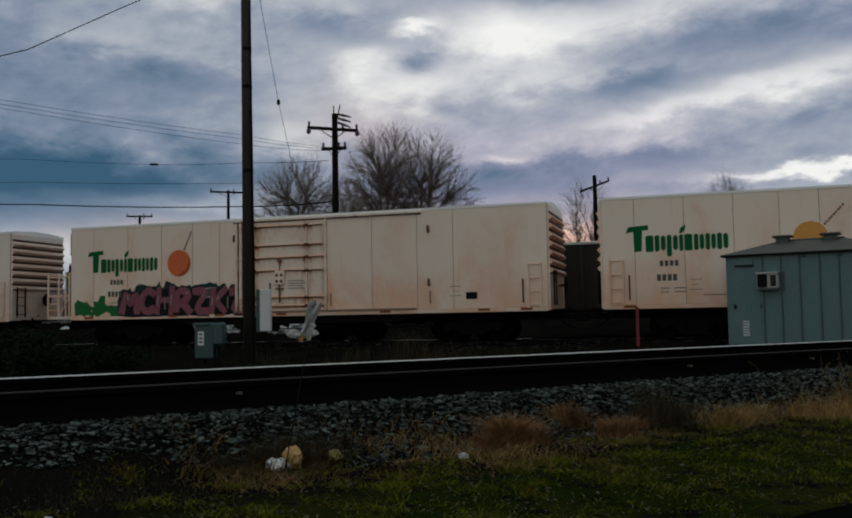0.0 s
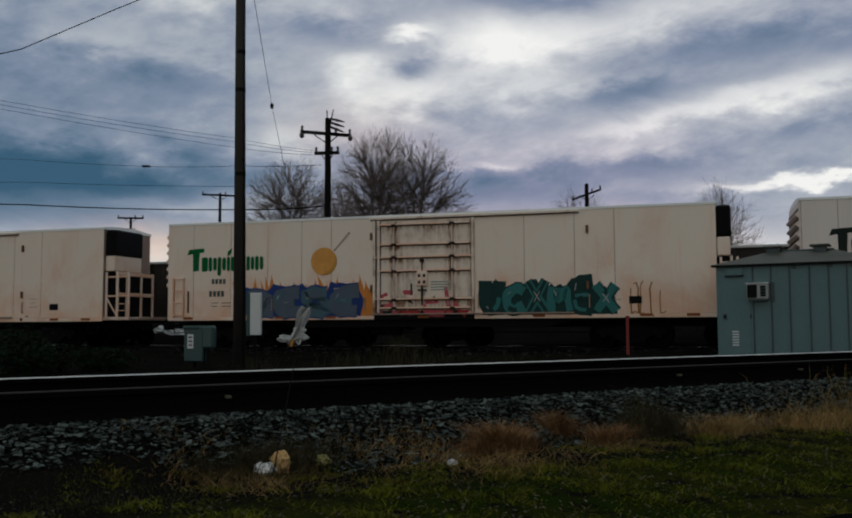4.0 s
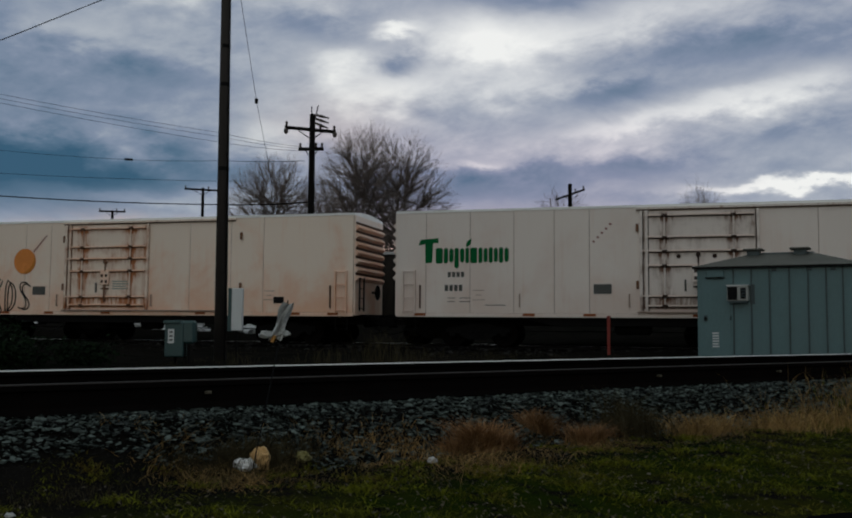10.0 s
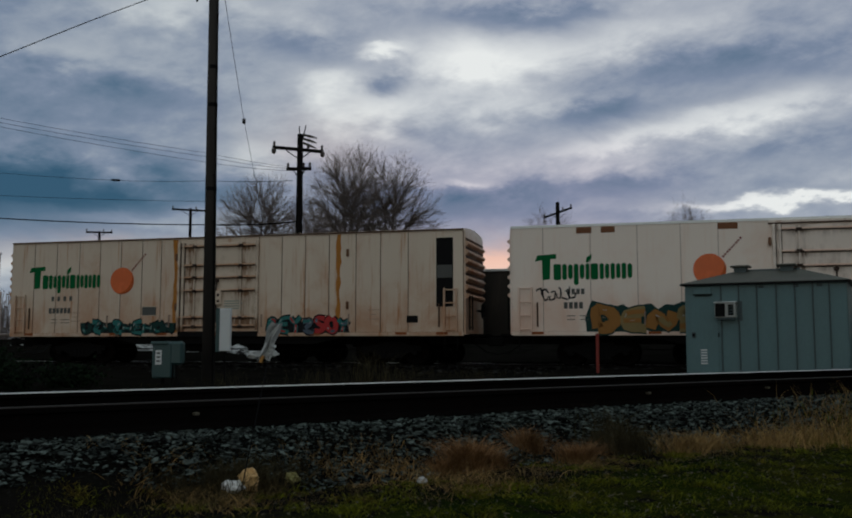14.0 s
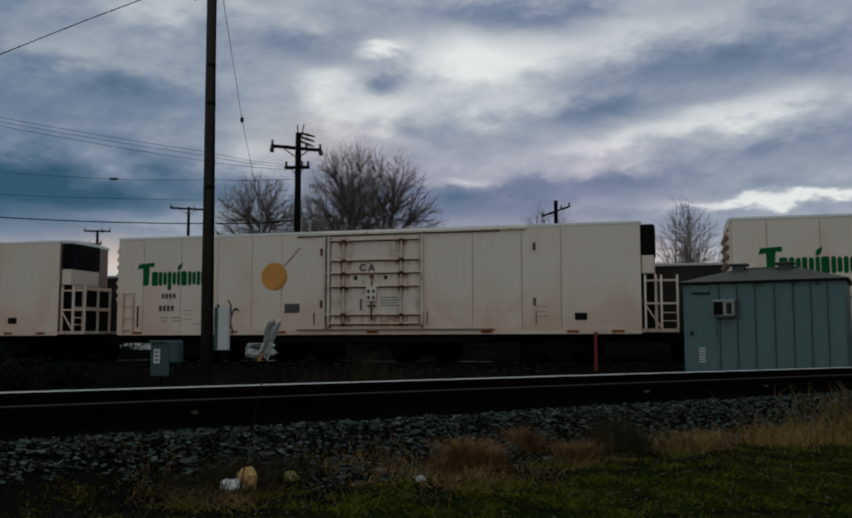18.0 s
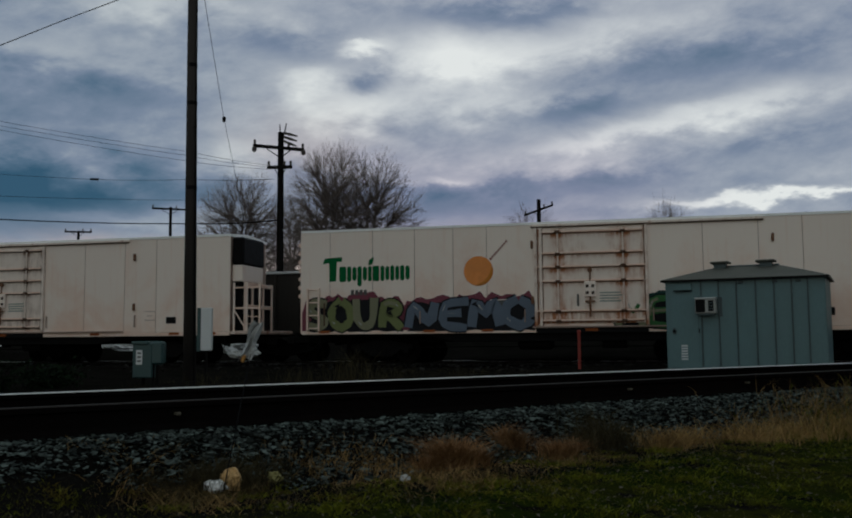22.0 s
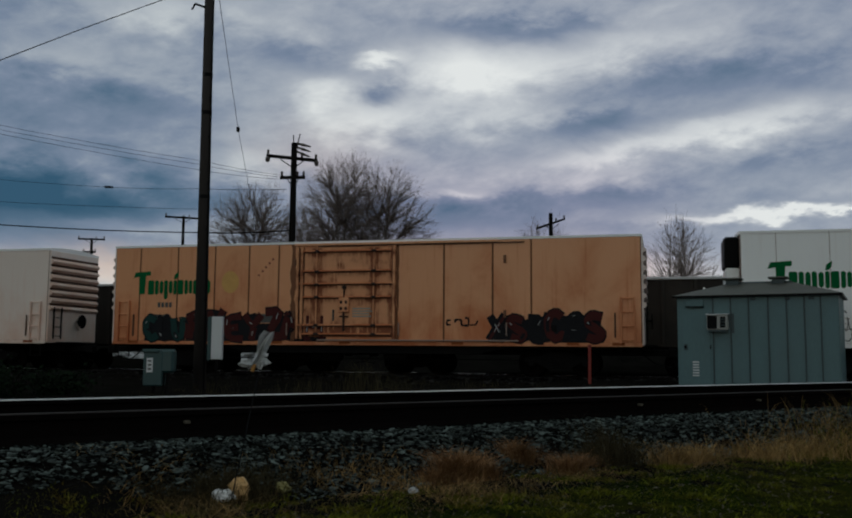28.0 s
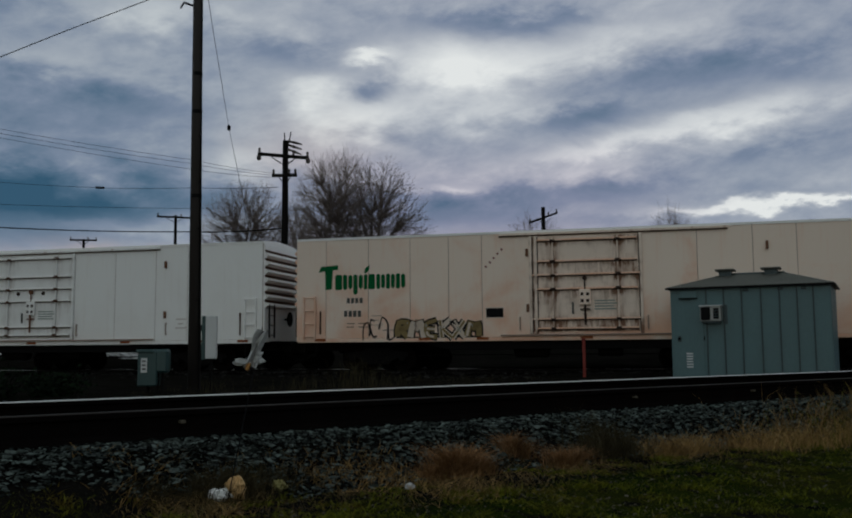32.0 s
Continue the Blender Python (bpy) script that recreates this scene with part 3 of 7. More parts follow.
def blob_outline(rng, cx, cz, w, h, n=12, jag=0.22):
    """A wobbly closed outline of about w by h."""
    ph, out = rng.uniform(0, 6.28), []
    for i in range(n):
        a = 2 * math.pi * i / n + ph
        sq = 1.0 / max(abs(math.cos(a)), abs(math.sin(a))) ** 0.6
        r = sq * (1 + rng.uniform(-jag, jag))
        out.append((cx + w / 2 * r * math.cos(a), cz + h / 2 * r * math.sin(a)))
    return out


# bent strokes of spray-can letters, in a unit box
GLYPHS = dict(
    S=[((0.9, 0.85), (0.3, 0.95), (0.1, 0.7), (0.5, 0.5), (0.9, 0.3), (0.7, 0.05), (0.1, 0.12))],
    C=[((0.9, 0.8), (0.5, 1.0), (0.12, 0.7), (0.12, 0.3), (0.5, 0.02), (0.95, 0.25))],
    U=[((0.1, 1.0), (0.12, 0.3), (0.4, 0.02), (0.8, 0.2), (0.85, 1.0))],
    N=[((0.1, 0.0), (0.15, 1.0), (0.8, 0.05), (0.9, 1.0))],
    A=[((0.05, 0.0), (0.3, 0.95), (0.65, 0.95), (0.95, 0.0)), ((0.2, 0.4), (0.8, 0.4))],
    O=[((0.5, 1.0), (0.1, 0.75), (0.1, 0.25), (0.5, 0.0), (0.9, 0.25), (0.9, 0.75), (0.55, 0.98))],
    Z=[((0.05, 0.9), (0.9, 0.95), (0.15, 0.1), (0.95, 0.05))],
    M=[((0.02, 0.0), (0.2, 1.0), (0.5, 0.4), (0.8, 1.0), (0.98, 0.0))],
    P=[((0.15, 0.0), (0.15, 1.0), (0.8, 0.9), (0.85, 0.55), (0.3, 0.45))],
    R=[((0.12, 0.0), (0.15, 1.0), (0.8, 0.92), (0.8, 0.58), (0.3, 0.48), (0.6, 0.35), (0.95, 0.0))],
    E=[((0.95, 0.98), (0.15, 0.92), (0.12, 0.08), (0.95, 0.02)), ((0.15, 0.5), (0.75, 0.52))],
    H=[((0.1, 1.0), (0.15, 0.0)), ((0.85, 1.0), (0.9, 0.0)), ((0.15, 0.5), (0.85, 0.5))],
    D=[((0.15, 0.0), (0.12, 1.0), (0.6, 0.95), (0.95, 0.5), (0.6, 0.05), (0.18, 0.02))],
    K=[((0.12, 1.0), (0.15, 0.0)), ((0.9, 1.0), (0.25, 0.5), (0.95, 0.0))],
    X=[((0.05, 1.0), (0.95, 0.0)), ((0.9, 1.0), (0.1, 0.0))],
    Y=[((0.05, 1.0), (0.45, 0.5), (0.95, 1.0)), ((0.48, 0.5), (0.35, 0.0))],
)


def brush(pts, th, y0, y1, taper=0.0):
    """One stroke of paint along points, as a plate; th: width at each point."""
    n = len(pts)
    left, right = [], []
    for i in range(n):
        a, b = Vector(pts[max(i - 1, 0)]), Vector(pts[min(i + 1, n - 1)])
        d = (b - a).normalized()
        q = Vector((-d.y, d.x)) * th[i] / 2
        left.append((pts[i][0] + q.x, pts[i][1] + q.y))
        right.append((pts[i][0] - q.x, pts[i][1] - q.y))
    s = Shape()
    s.v = [(x, y0, z) for x, z in left] + [(x, y0, z) for x, z in right] + [(x, y1, z) for x, z in left] + [(x, y1, z) for x, z in right]
    for i in range(n - 1):
        s.f += [(i, i + 1, n + i + 1, n + i), (i, 2 * n + i, 2 * n + i + 1, i + 1), (n + i, n + i + 1, 3 * n + i + 1, 3 * n + i)]
    s.f += [(0, n, 3 * n, 2 * n), (n - 1, 3 * n - 1, 4 * n - 1, 2 * n - 1)]
    return s


def graffiti(car, L, x0, x1, top, fills, edge, label, seed, letters=None, glow=None, fat=0.40, back=False, tilt=0.12, word="", line=""):
    """Spray paint: a ragged cloud or dark backing, fat bent letter strokes with outlines, shading and light flicks, as thin coats."""
    rng = random.Random(seed)
    w = x1 - x0
    n = len(word) or letters or max(2, round(w / 0.7))
    kinds = list(GLYPHS)
    z0 = SILL + 0.03
    X = lambda x: x - L / 2
    tops = [z0 + (top - z0) * rng.uniform(0.82, 1.0) for _ in range(n)]

    def keep(poly):
        return [(min(max(x, -L / 2 + 0.02), L / 2 - 0.02), min(max(z, z0), TOP - 0.1)) for x, z in poly]

    def band(grow, jag):
        up, m = [], 6
        for i in range(n):
            for k in range(m):
                up.append((X(x0 + w * (i + k / m) / n) + rng.uniform(-1, 1) * jag * 0.3, tops[i] + grow - abs(rng.gauss(0, jag))))
        lo = [(X(x1 - w * i / 11), z0 + abs(rng.gauss(0, 0.06)) * (i % 2)) for i in range(12)]
        return keep([(X(x0) - grow - 0.05, z0 + 0.05), (X(x0) - grow * 2, z0 + 0.5 * (top - z0))] + up + [(X(x1) + grow * 1.6, z0 + 0.5 * (top - z0))] + lo)
    if glow or back:
        g = part("graffiti", Shape().slab(band(0.10 if glow else -0.06, 0.13), FACE - 0.016, FACE - 0.010), glow or edge, car, label)
        if glow and back:
            part("dark_backing", Shape().slab(band(-0.14, 0.10), FACE - 0.019, FACE - 0.012), edge, g)
    else:
        g = part("graffiti", Shape().slab(keep([(X(x0), z0), (X(x0 + w * 0.5), z0 + 0.03), (X(x1), z0), (X(x1), z0 + 0.10), (X(x0 + w * 0.6), z0 + 0.17), (X(x0 + w * 0.3), z0 + 0.09), (X(x0), z0 + 0.14)]), FACE - 0.016, FACE - 0.010), edge, car, label)
    light, last = Shape(), -1
    for i in range(n):
        q = word[i] if word else rng.choice(kinds)
        q = rng.choice(kinds) if q == last and not word else q
        last = q
        ww, hh = w / n, tops[i] - z0 - 0.04
        th = fat * ww * (0.8 if len(GLYPHS[q]) > 1 else 1.0)
        lean = rng.uniform(-tilt, tilt) * hh
        fill = fills[i % len(fills)] if rng.random() < 0.8 else rng.choice(fills)
        rim, body = Shape(), Shape()
        for m, stroke in enumerate(GLYPHS[q]):
            raw = [(X(x0 + ww * i) + ww * (0.02 + 0.96 * u) + lean * (v - 0.5) + rng.uniform(-0.03, 0.03), z0 + th * 0.45 + (hh - th * 0.85) * v + rng.uniform(-0.03, 0.03)) for u, v in stroke]
            pts = []
            for a, b in zip(raw, raw[1:]):
                pts += [a, ((a[0] * 2 + b[0]) / 3, (a[1] * 2 + b[1]) / 3), ((a[0] + b[0] * 2) / 3, (a[1] + b[1] * 2) / 3)]
            pts.append(raw[-1])
            pts = [pts[0]] + [((a[0] + 2 * b[0] + c[0]) / 4, (a[1] + 2 * b[1] + c[1]) / 4) for a, b, c in zip(pts, pts[1:], pts[2:])] + [pts[-1]]
            wid = [th * rng.uniform(0.82, 1.15) for _ in pts]
            for shape, extra, depth in ((rim, 0.10, 0.022), (body, 0.0, 0.036)):
                b = brush(keep(pts), [t + extra for t in wid], FACE - depth - 0.0004 * i - 0.002 * m, FACE - 0.012)
                shape.add(b.v, b.f)
            k = rng.randint(0, max(0, len(pts) - 4))
            sub = pts[k:k + 4]
            part("letter_shade", brush(keep(sub), [th * 0.45] * len(sub), FACE - 0.048 - 0.0004 * i - 0.002 * m, FACE - 0.012), rng.choice(fills), g)
            c = len(pts) // 3
            a, b = pts[c], pts[c + 1]
            light.slab([(a[0] - 0.015, a[1]), (b[0] - 0.015, b[1]), (b[0] + 0.015, b[1] + 0.01), (a[0] + 0.015, a[1] + 0.01)], FACE - 0.062, FACE - 0.012)
        part("letter_outline", rim, line or edge, g)
        part("letter_fill", body, fill, g)
        if rng.random() < 0.35:
            sx, sz = X(x0 + ww * (i + rng.random())), z0 + hh * rng.uniform(0.3, 0.8)
            part("arrow", Shape().slab(keep([(sx, sz), (sx + 0.22, sz + 0.10), (sx + 0.17, sz + 0.02), (sx + 0.25, sz - 0.10)]), FACE - 0.058, FACE - 0.012), edge, g)
    tagged(part("highlight", light, "spray_white", g), kind="stuff")


def flames(car, L, x0, x1, top, mat, label, seed):
    """Licking flames sprayed behind the letters."""
    rng = random.Random(seed)
    poly, x = [(x0 - L / 2, SILL + 0.03)], x0
    while x < x1:
        w = rng.uniform(0.12, 0.26)
        h = (top - SILL) * rng.uniform(0.7, 1.05)
        lean = rng.uniform(-0.12, 0.06)
        poly += [(x - L / 2, SILL + h * 0.72), (x + w * 0.35 + lean - L / 2, SILL + h * 0.9), (x + w * 0.4 + lean * 1.6 - L / 2, SILL + h), (x + w * 0.6 + lean * 0.6 - L / 2, SILL + h * 0.86), (x + w - L / 2, SILL + h * 0.70)]
        x += w + 0.01
    poly.append((x1 - L / 2, SILL + 0.03))
    part("graffiti", Shape().slab(poly, FACE - 0.0145, FACE - 0.010), mat, car, label)


def haze(car, L, x0, x1, top, mat, label, seed, n=5):
    """Thin ragged clouds of sprayed colour."""
    rng = random.Random(seed)
    g = None
    for i in range(n):
        cx, h = x0 + (x1 - x0) * (i + 0.5) / n - L / 2, (top - SILL) * rng.uniform(0.4, 0.9)
        poly = [(max(x, -L / 2 + 0.02), max(z, SILL + 0.02)) for x, z in blob_outline(rng, cx, SILL + h * rng.uniform(0.45, 0.7), (x1 - x0) / n * rng.uniform(0.8, 1.5), h, 15, 0.38)]
        ob = part("sprayed_patch", Shape().slab(poly, FACE - 0.0135 - 0.0006 * i, FACE - 0.010), mat, g or car, "" if g else label)
        g = g or ob


def scrawl(car, L, x0, x1, top, seed, label, n=7, mat="spray_black", r=0.022, z0=None):
    """A tag drawn in single strokes."""
    rng = random.Random(seed)
    s = Shape()
    z0 = z0 or SILL + 0.08
    for i in range(n):
        cx = x0 + (x1 - x0) * (i + 0.5) / n - L / 2
        w, h = (x1 - x0) / n * rng.uniform(0.7, 1.3), (top - z0) * rng.uniform(0.6, 1.0)
        pts = blob_outline(rng, cx, z0 + h / 2, w, h, 9, 0.3)
        pts = pts[:rng.randint(5, 9)]
        for (xa, za), (xb, zb) in zip(pts, pts[1:]):
            d = Vector((xb - xa, zb - za))
            if d.length < 0.02:
                continue
            q = Vector((-d.y, d.x)).normalized() * r * rng.uniform(0.7, 1.3)
            s.slab([(xa - q.x, za - q.y), (xb - q.x, zb - q.y), (xb + q.x, zb + q.y), (xa + q.x, za + q.y)], FACE - 0.02 - 0.0004 * i, FACE - 0.012)
    tagged(part("graffiti", s, mat, car, label), kind="stuff")


# left and right edge of each block of the brand mark, as shares of its width, and how it is cut
MARK = ((0.195, 0.275, "bar"), (0.285, 0.395, "pair"), (0.405, 0.515, "drop"), (0.527, 0.568, "bar"), (0.580, 0.662, "cut"), (0.670, 0.770, "pair"), (0.782, 0.882, "pair"), (0.893, 1.0, "pair"))


def tag_word(car, L, x0, x1, top, word, mat, label, seed):
    """Tall letters drawn with one line of paint each."""
    rng = random.Random(seed)
    s, ww = Shape(), (x1 - x0) / len(word)
    for i, q in enumerate(word):
        for m, stroke in enumerate(GLYPHS[q]):
            for shift in (0.0, 0.13):
                pts = [(x0 + ww * (i + 0.05 + 0.8 * u) + shift + rng.uniform(-0.02, 0.02) - L / 2, SILL + 0.08 + (top - SILL - 0.1) * v * (1 - shift * 0.6) + rng.uniform(-0.03, 0.03)) for u, v in stroke]
                fine = [p for a, b in zip(pts, pts[1:]) for p in (a, ((a[0] + b[0]) / 2, (a[1] + b[1]) / 2))] + [pts[-1]]
                fine = [fine[0]] + [((a[0] + b[0] + c[0]) / 3, (a[1] + b[1] + c[1]) / 3) for a, b, c in zip(fine, fine[1:], fine[2:])] + [fine[-1]]
                b = brush(fine, [0.055] * len(fine), FACE - 0.018 - 0.001 * m - 0.002 * (shift > 0) - 0.0003 * i, FACE - 0.012)
                s.add(b.v, b.f)
    tagged(part("graffiti", s, mat, car, label), kind="stuff")


def logo_block(s, w, i):
    """One plain block of the brand mark."""
    y0, y1 = FACE - 0.02, FACE - 0.01

    def block(a, b, lo, hi, c=0.05):
        c = min(c, (b - a) * 0.45)
        s.slab([(a, lo + c), (a + c, lo), (b - c, lo), (b, lo + c), (b, hi - c), (b - c, hi), (a + c, hi), (a, hi - c)], y0, y1)
    if i == 0:
        s.slab([(0, 3.46), (0.08, 3.66), (w * 0.225, 3.70), (w * 0.225, 3.54), (w * 0.165, 3.53), (w * 0.155, 2.86), (w * 0.08, 2.84), (w * 0.075, 3.50)], y0, y1)
    elif i == 9:
        a = w * 0.53
        s.slab([(a, 3.40), (a + 0.03, 3.56), (a + 0.20, 3.68), (a + 0.18, 3.50), (a + 0.08, 3.39)], y0, y1)
    else:
        a, b, cut = MARK[i - 1]
        a, b = a * w, b * w
        d = (b - a) * 0.445
        if cut in ("bar", "cut"):
            block(a, b if cut == "bar" else b - 0.02, 2.83, 3.36, 0.04)
        else:
            block(a, a + d, 2.66 if cut == "drop" else 2.83, 3.36)
            block(b - d, b, 2.85, 3.35, 0.09)


def fruit_disc(s, r):
    s.lathe([(r, 0.0), (r, -0.010), (r * 0.98, -0.014), (0.02, -0.014)], 36, "y")


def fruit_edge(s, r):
    """The emblem's drawn shading: a darker painted crescent along its lower right."""
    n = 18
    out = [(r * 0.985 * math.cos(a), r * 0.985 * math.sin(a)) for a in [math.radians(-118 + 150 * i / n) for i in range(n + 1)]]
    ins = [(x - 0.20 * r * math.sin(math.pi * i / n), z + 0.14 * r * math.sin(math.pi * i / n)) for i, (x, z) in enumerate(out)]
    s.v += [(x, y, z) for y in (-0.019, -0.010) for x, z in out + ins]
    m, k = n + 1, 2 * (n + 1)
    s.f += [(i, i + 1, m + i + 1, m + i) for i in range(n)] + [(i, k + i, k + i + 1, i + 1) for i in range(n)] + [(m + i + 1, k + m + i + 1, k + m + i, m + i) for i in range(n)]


def door(car, L, x, w, tone, code):
    """The sliding plug door with its rails, posts and locking gear."""
    rust, amount, line = DOORS[code]
    steel = door_steel("rust_streaked_door_enamel", tuple(c * 0.95 for c in TONES[tone][0]), rust, amount)
    steel = MAT.pop(steel)
    MAT["door_" + code] = steel
    fm = "door_" + code
    cx = x + w / 2 - L / 2
    at = pose(cx, FACE, 0)
    d = part("door", shared(("door", round(w, 2)), fm, lambda s: s.box(-w / 2 + 0.1, w / 2 - 0.1, -0.045, -0.012, 1.30, 4.42, 0.012)), None, car, at=at)
    for sx in (-w / 2 + 0.03, -w / 2 + 0.20, w / 2 - 0.03):
        part("door_post", shared(("door_post",), fm, lambda s: s.box(-0.045, 0.045, -0.12, -0.012, 1.22, 4.46, 0.012)), None, d, at=pose(sx, 0, 0))
        part("post_gap", shared(("post_gap",), line, lambda s: s.box(0.046, 0.072, -0.060, -0.044, 1.24, 4.44)), None, d, at=pose(sx if sx < 0 else sx - 0.118, 0, 0))
    rods = (-w * 0.29, w * 0.29)
    for sx in rods:
        part("lock_rod", shared(("lock_rod",), fm, lambda s: s.tube((0, -0.10, 1.28), (0, -0.10, 4.4), 0.026, n=8)), None, d, "rust-stained locking rod", at=pose(sx, 0, 0))
    rng = random.Random(code)
    for z, ww in DOOR_RIBS:
        part("door_rib", shared(("door_rib", round(w * ww, 2)), tone, lambda s, ww=ww: s.box(-w * ww, w * ww, -0.115, -0.046, 0, 0.060, 0.012)), None, d, at=pose(0, 0, z))
        # rust and the rib's shadow, both put into one dark strip
        part("rib_underside", shared(("rib_underside", round(w * ww, 2)), line, lambda s, ww=ww: s.box(-w * ww, w * ww, -0.092, -0.046, -0.030, -0.002)), None, d, "rusty shadow line under the rib", at=pose(0, 0, z))
        for sx in rods:
            part("rod_bracket", shared(("rod_bracket",), "seam_old" if line != "line_dark" else "line_dark", lambda s: (s.box(-0.085, 0.085, -0.135, -0.046, -0.055, 0.05, 0.015), s.tube((-0.13, -0.12, -0.02), (0.13, -0.12, -0.02), 0.018, n=6))), None, d, at=pose(sx, 0, z + rng.uniform(-0.01, 0.03)))
    for sx in (-0.62, 0.48) if code in "INF" else ():
        part("bumper", shared(("bumper",), "line_dark", lambda s: s.lathe([(0.05, -0.09), (0.07, -0.08), (0.07, -0.046)], 10, "y")), None, d, at=pose(sx, 0, 2.98))
    part("lock_box", shared(("lock_box",), tone, lambda s: s.box(-0.19, 0.19, -0.15, -0.046, 2.14, 2.66, 0.025)), None, d, at=pose(-0.02, 0, 0))
    for sx, z in ((-0.09, 2.50), (0.09, 2.50), (-0.09, 2.28), (0.09, 2.28)):
        part("lock_slot", shared(("lock_slot",), "line_dark", lambda s: s.box(-0.045, 0.045, -0.158, -0.149, -0.05, 0.05)), None, d, at=pose(-0.02 + sx, 0, z))
    metal = line if line == "line_dark" else "rust"
    part("crank", shared(("crank",), metal, lambda s: (s.tube((0, -0.12, 1.50), (0, -0.12, 2.16), 0.035, n=8), s.box(-0.16, 0.16, -0.13, -0.06, 1.98, 2.03, 0.01))), None, d, at=pose(-0.02, 0, 0))
    part("upper_rod", shared(("upper_rod",), metal, lambda s: s.tube((0, -0.10, 2.66), (0, -0.10, 2.98), 0.024, n=8)), None, d, at=pose(-0.02, 0, 0))
    part("pivot", shared(("pivot",), metal, lambda s: s.lathe([(0.075, -0.15), (0.075, -0.06)], 12, "y")), None, d, at=pose(-0.02, 0, 3.02))
    tagged(part("door_notice", shared(("door_notice",), "notice", lambda s: [s.box(0.28, 0.28 + q, -0.054, -0.046, z, z + 0.04) for z, q in ((2.26, 0.66), (2.17, 0.72), (2.08, 0.60), (1.99, 0.68))]), None, d, "faded grey-green lettering bars"), kind="stuff")
    part("latch", shared(("latch",), "mark_grey", lambda s: s.box(-0.03, 0.03, -0.09, -0.046, 1.86, 2.24, 0.008)), None, d, at=pose(-0.42, 0, 0))


def wheelset_shape(s):
    for sy in (-1, 1):
        y = sy * 0.755
        s.lathe([(0.09, y + sy * 0.07), (0.16, y + sy * 0.075), (0.18, y + sy * 0.03), (0.36, y + sy * 0.02), (0.39, y + sy * 0.06), (WHEEL_R, y + sy * 0.06), (WHEEL_R + 0.003, y - sy * 0.04), (WHEEL_R + 0.028, y - sy * 0.07), (0.36, y - sy * 0.06), (0.16, y - sy * 0.03), (0.1, y - sy * 0.08)], 22, "y")
    s.tube((0, -0.98, 0), (0, 0.98, 0), 0.075, n=12)
    s.box(-0.3, 0.3, -0.835, -0.828, -0.015, 0.015)


def truck(car, x):
    """A two-axle truck: side frames, bolster, springs, and wheelsets that turn."""
    def frame_shape(s):
        for y in (-1.02, 0.94):
            s.slab([(-1.12, 0.50), (-1.10, 0.64), (-0.62, 0.70), (-0.30, 0.80), (0.30, 0.80), (0.62, 0.70), (1.10, 0.64), (1.12, 0.50), (0.70, 0.46), (0.34, 0.24), (-0.34, 0.24), (-0.70, 0.46)], y, y + 0.10)
            for q in (-0.89, 0.89):
                s.lathe([(0.10, y - 0.05), (0.12, y - 0.03), (0.12, y + 0.12)], 12, "y", (q, 0, WHEEL_R))
        s.box(-0.2, 0.2, -1.0, 1.0, 0.55, 0.80, 0.03)
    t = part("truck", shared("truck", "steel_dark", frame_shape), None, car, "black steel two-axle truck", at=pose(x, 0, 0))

    def coils(s):
        for q in (-0.16, 0.0, 0.16):
            s.lathe([(0.07, 0.3), (0.075, 0.34), (0.06, 0.37), (0.075, 0.41), (0.06, 0.44), (0.075, 0.48), (0.07, 0.55)], 10, "z", (q, 0, 0))
    for y in (-0.98, 0.98):
        part("spring_nest", shared("spring_nest", "steel_dark", coils), None, t, at=pose(0, y, 0))
    sets = []
    for q in (-0.89, 0.89):
        sets.append((part("wheelset", shared("wheelset", "rail_side", wheelset_shape, True), None, t, "dark steel wheels on an axle", at=pose(q, 0, WHEEL_R)), q))
    return sets


def ladder(car, x, z0, z1, mat, w=0.42, y=FACE):
    s_key = ("ladder", round(z1 - z0, 2), w)

    def build(s):
        for q in (-w / 2, w / 2):
            s.box(q - 0.03, q + 0.03, -0.12, -0.013, 0, z1 - z0, 0.008)
        n = 4
        for i in range(n):
            z = 0.1 + (z1 - z0 - 0.15) * i / (n - 1)
            s.tube((-w / 2, -0.10, z), (w / 2, -0.10, z), 0.024, n=6)
    part("ladder", shared(s_key, mat, build), None, car, at=pose(x, y, z0))


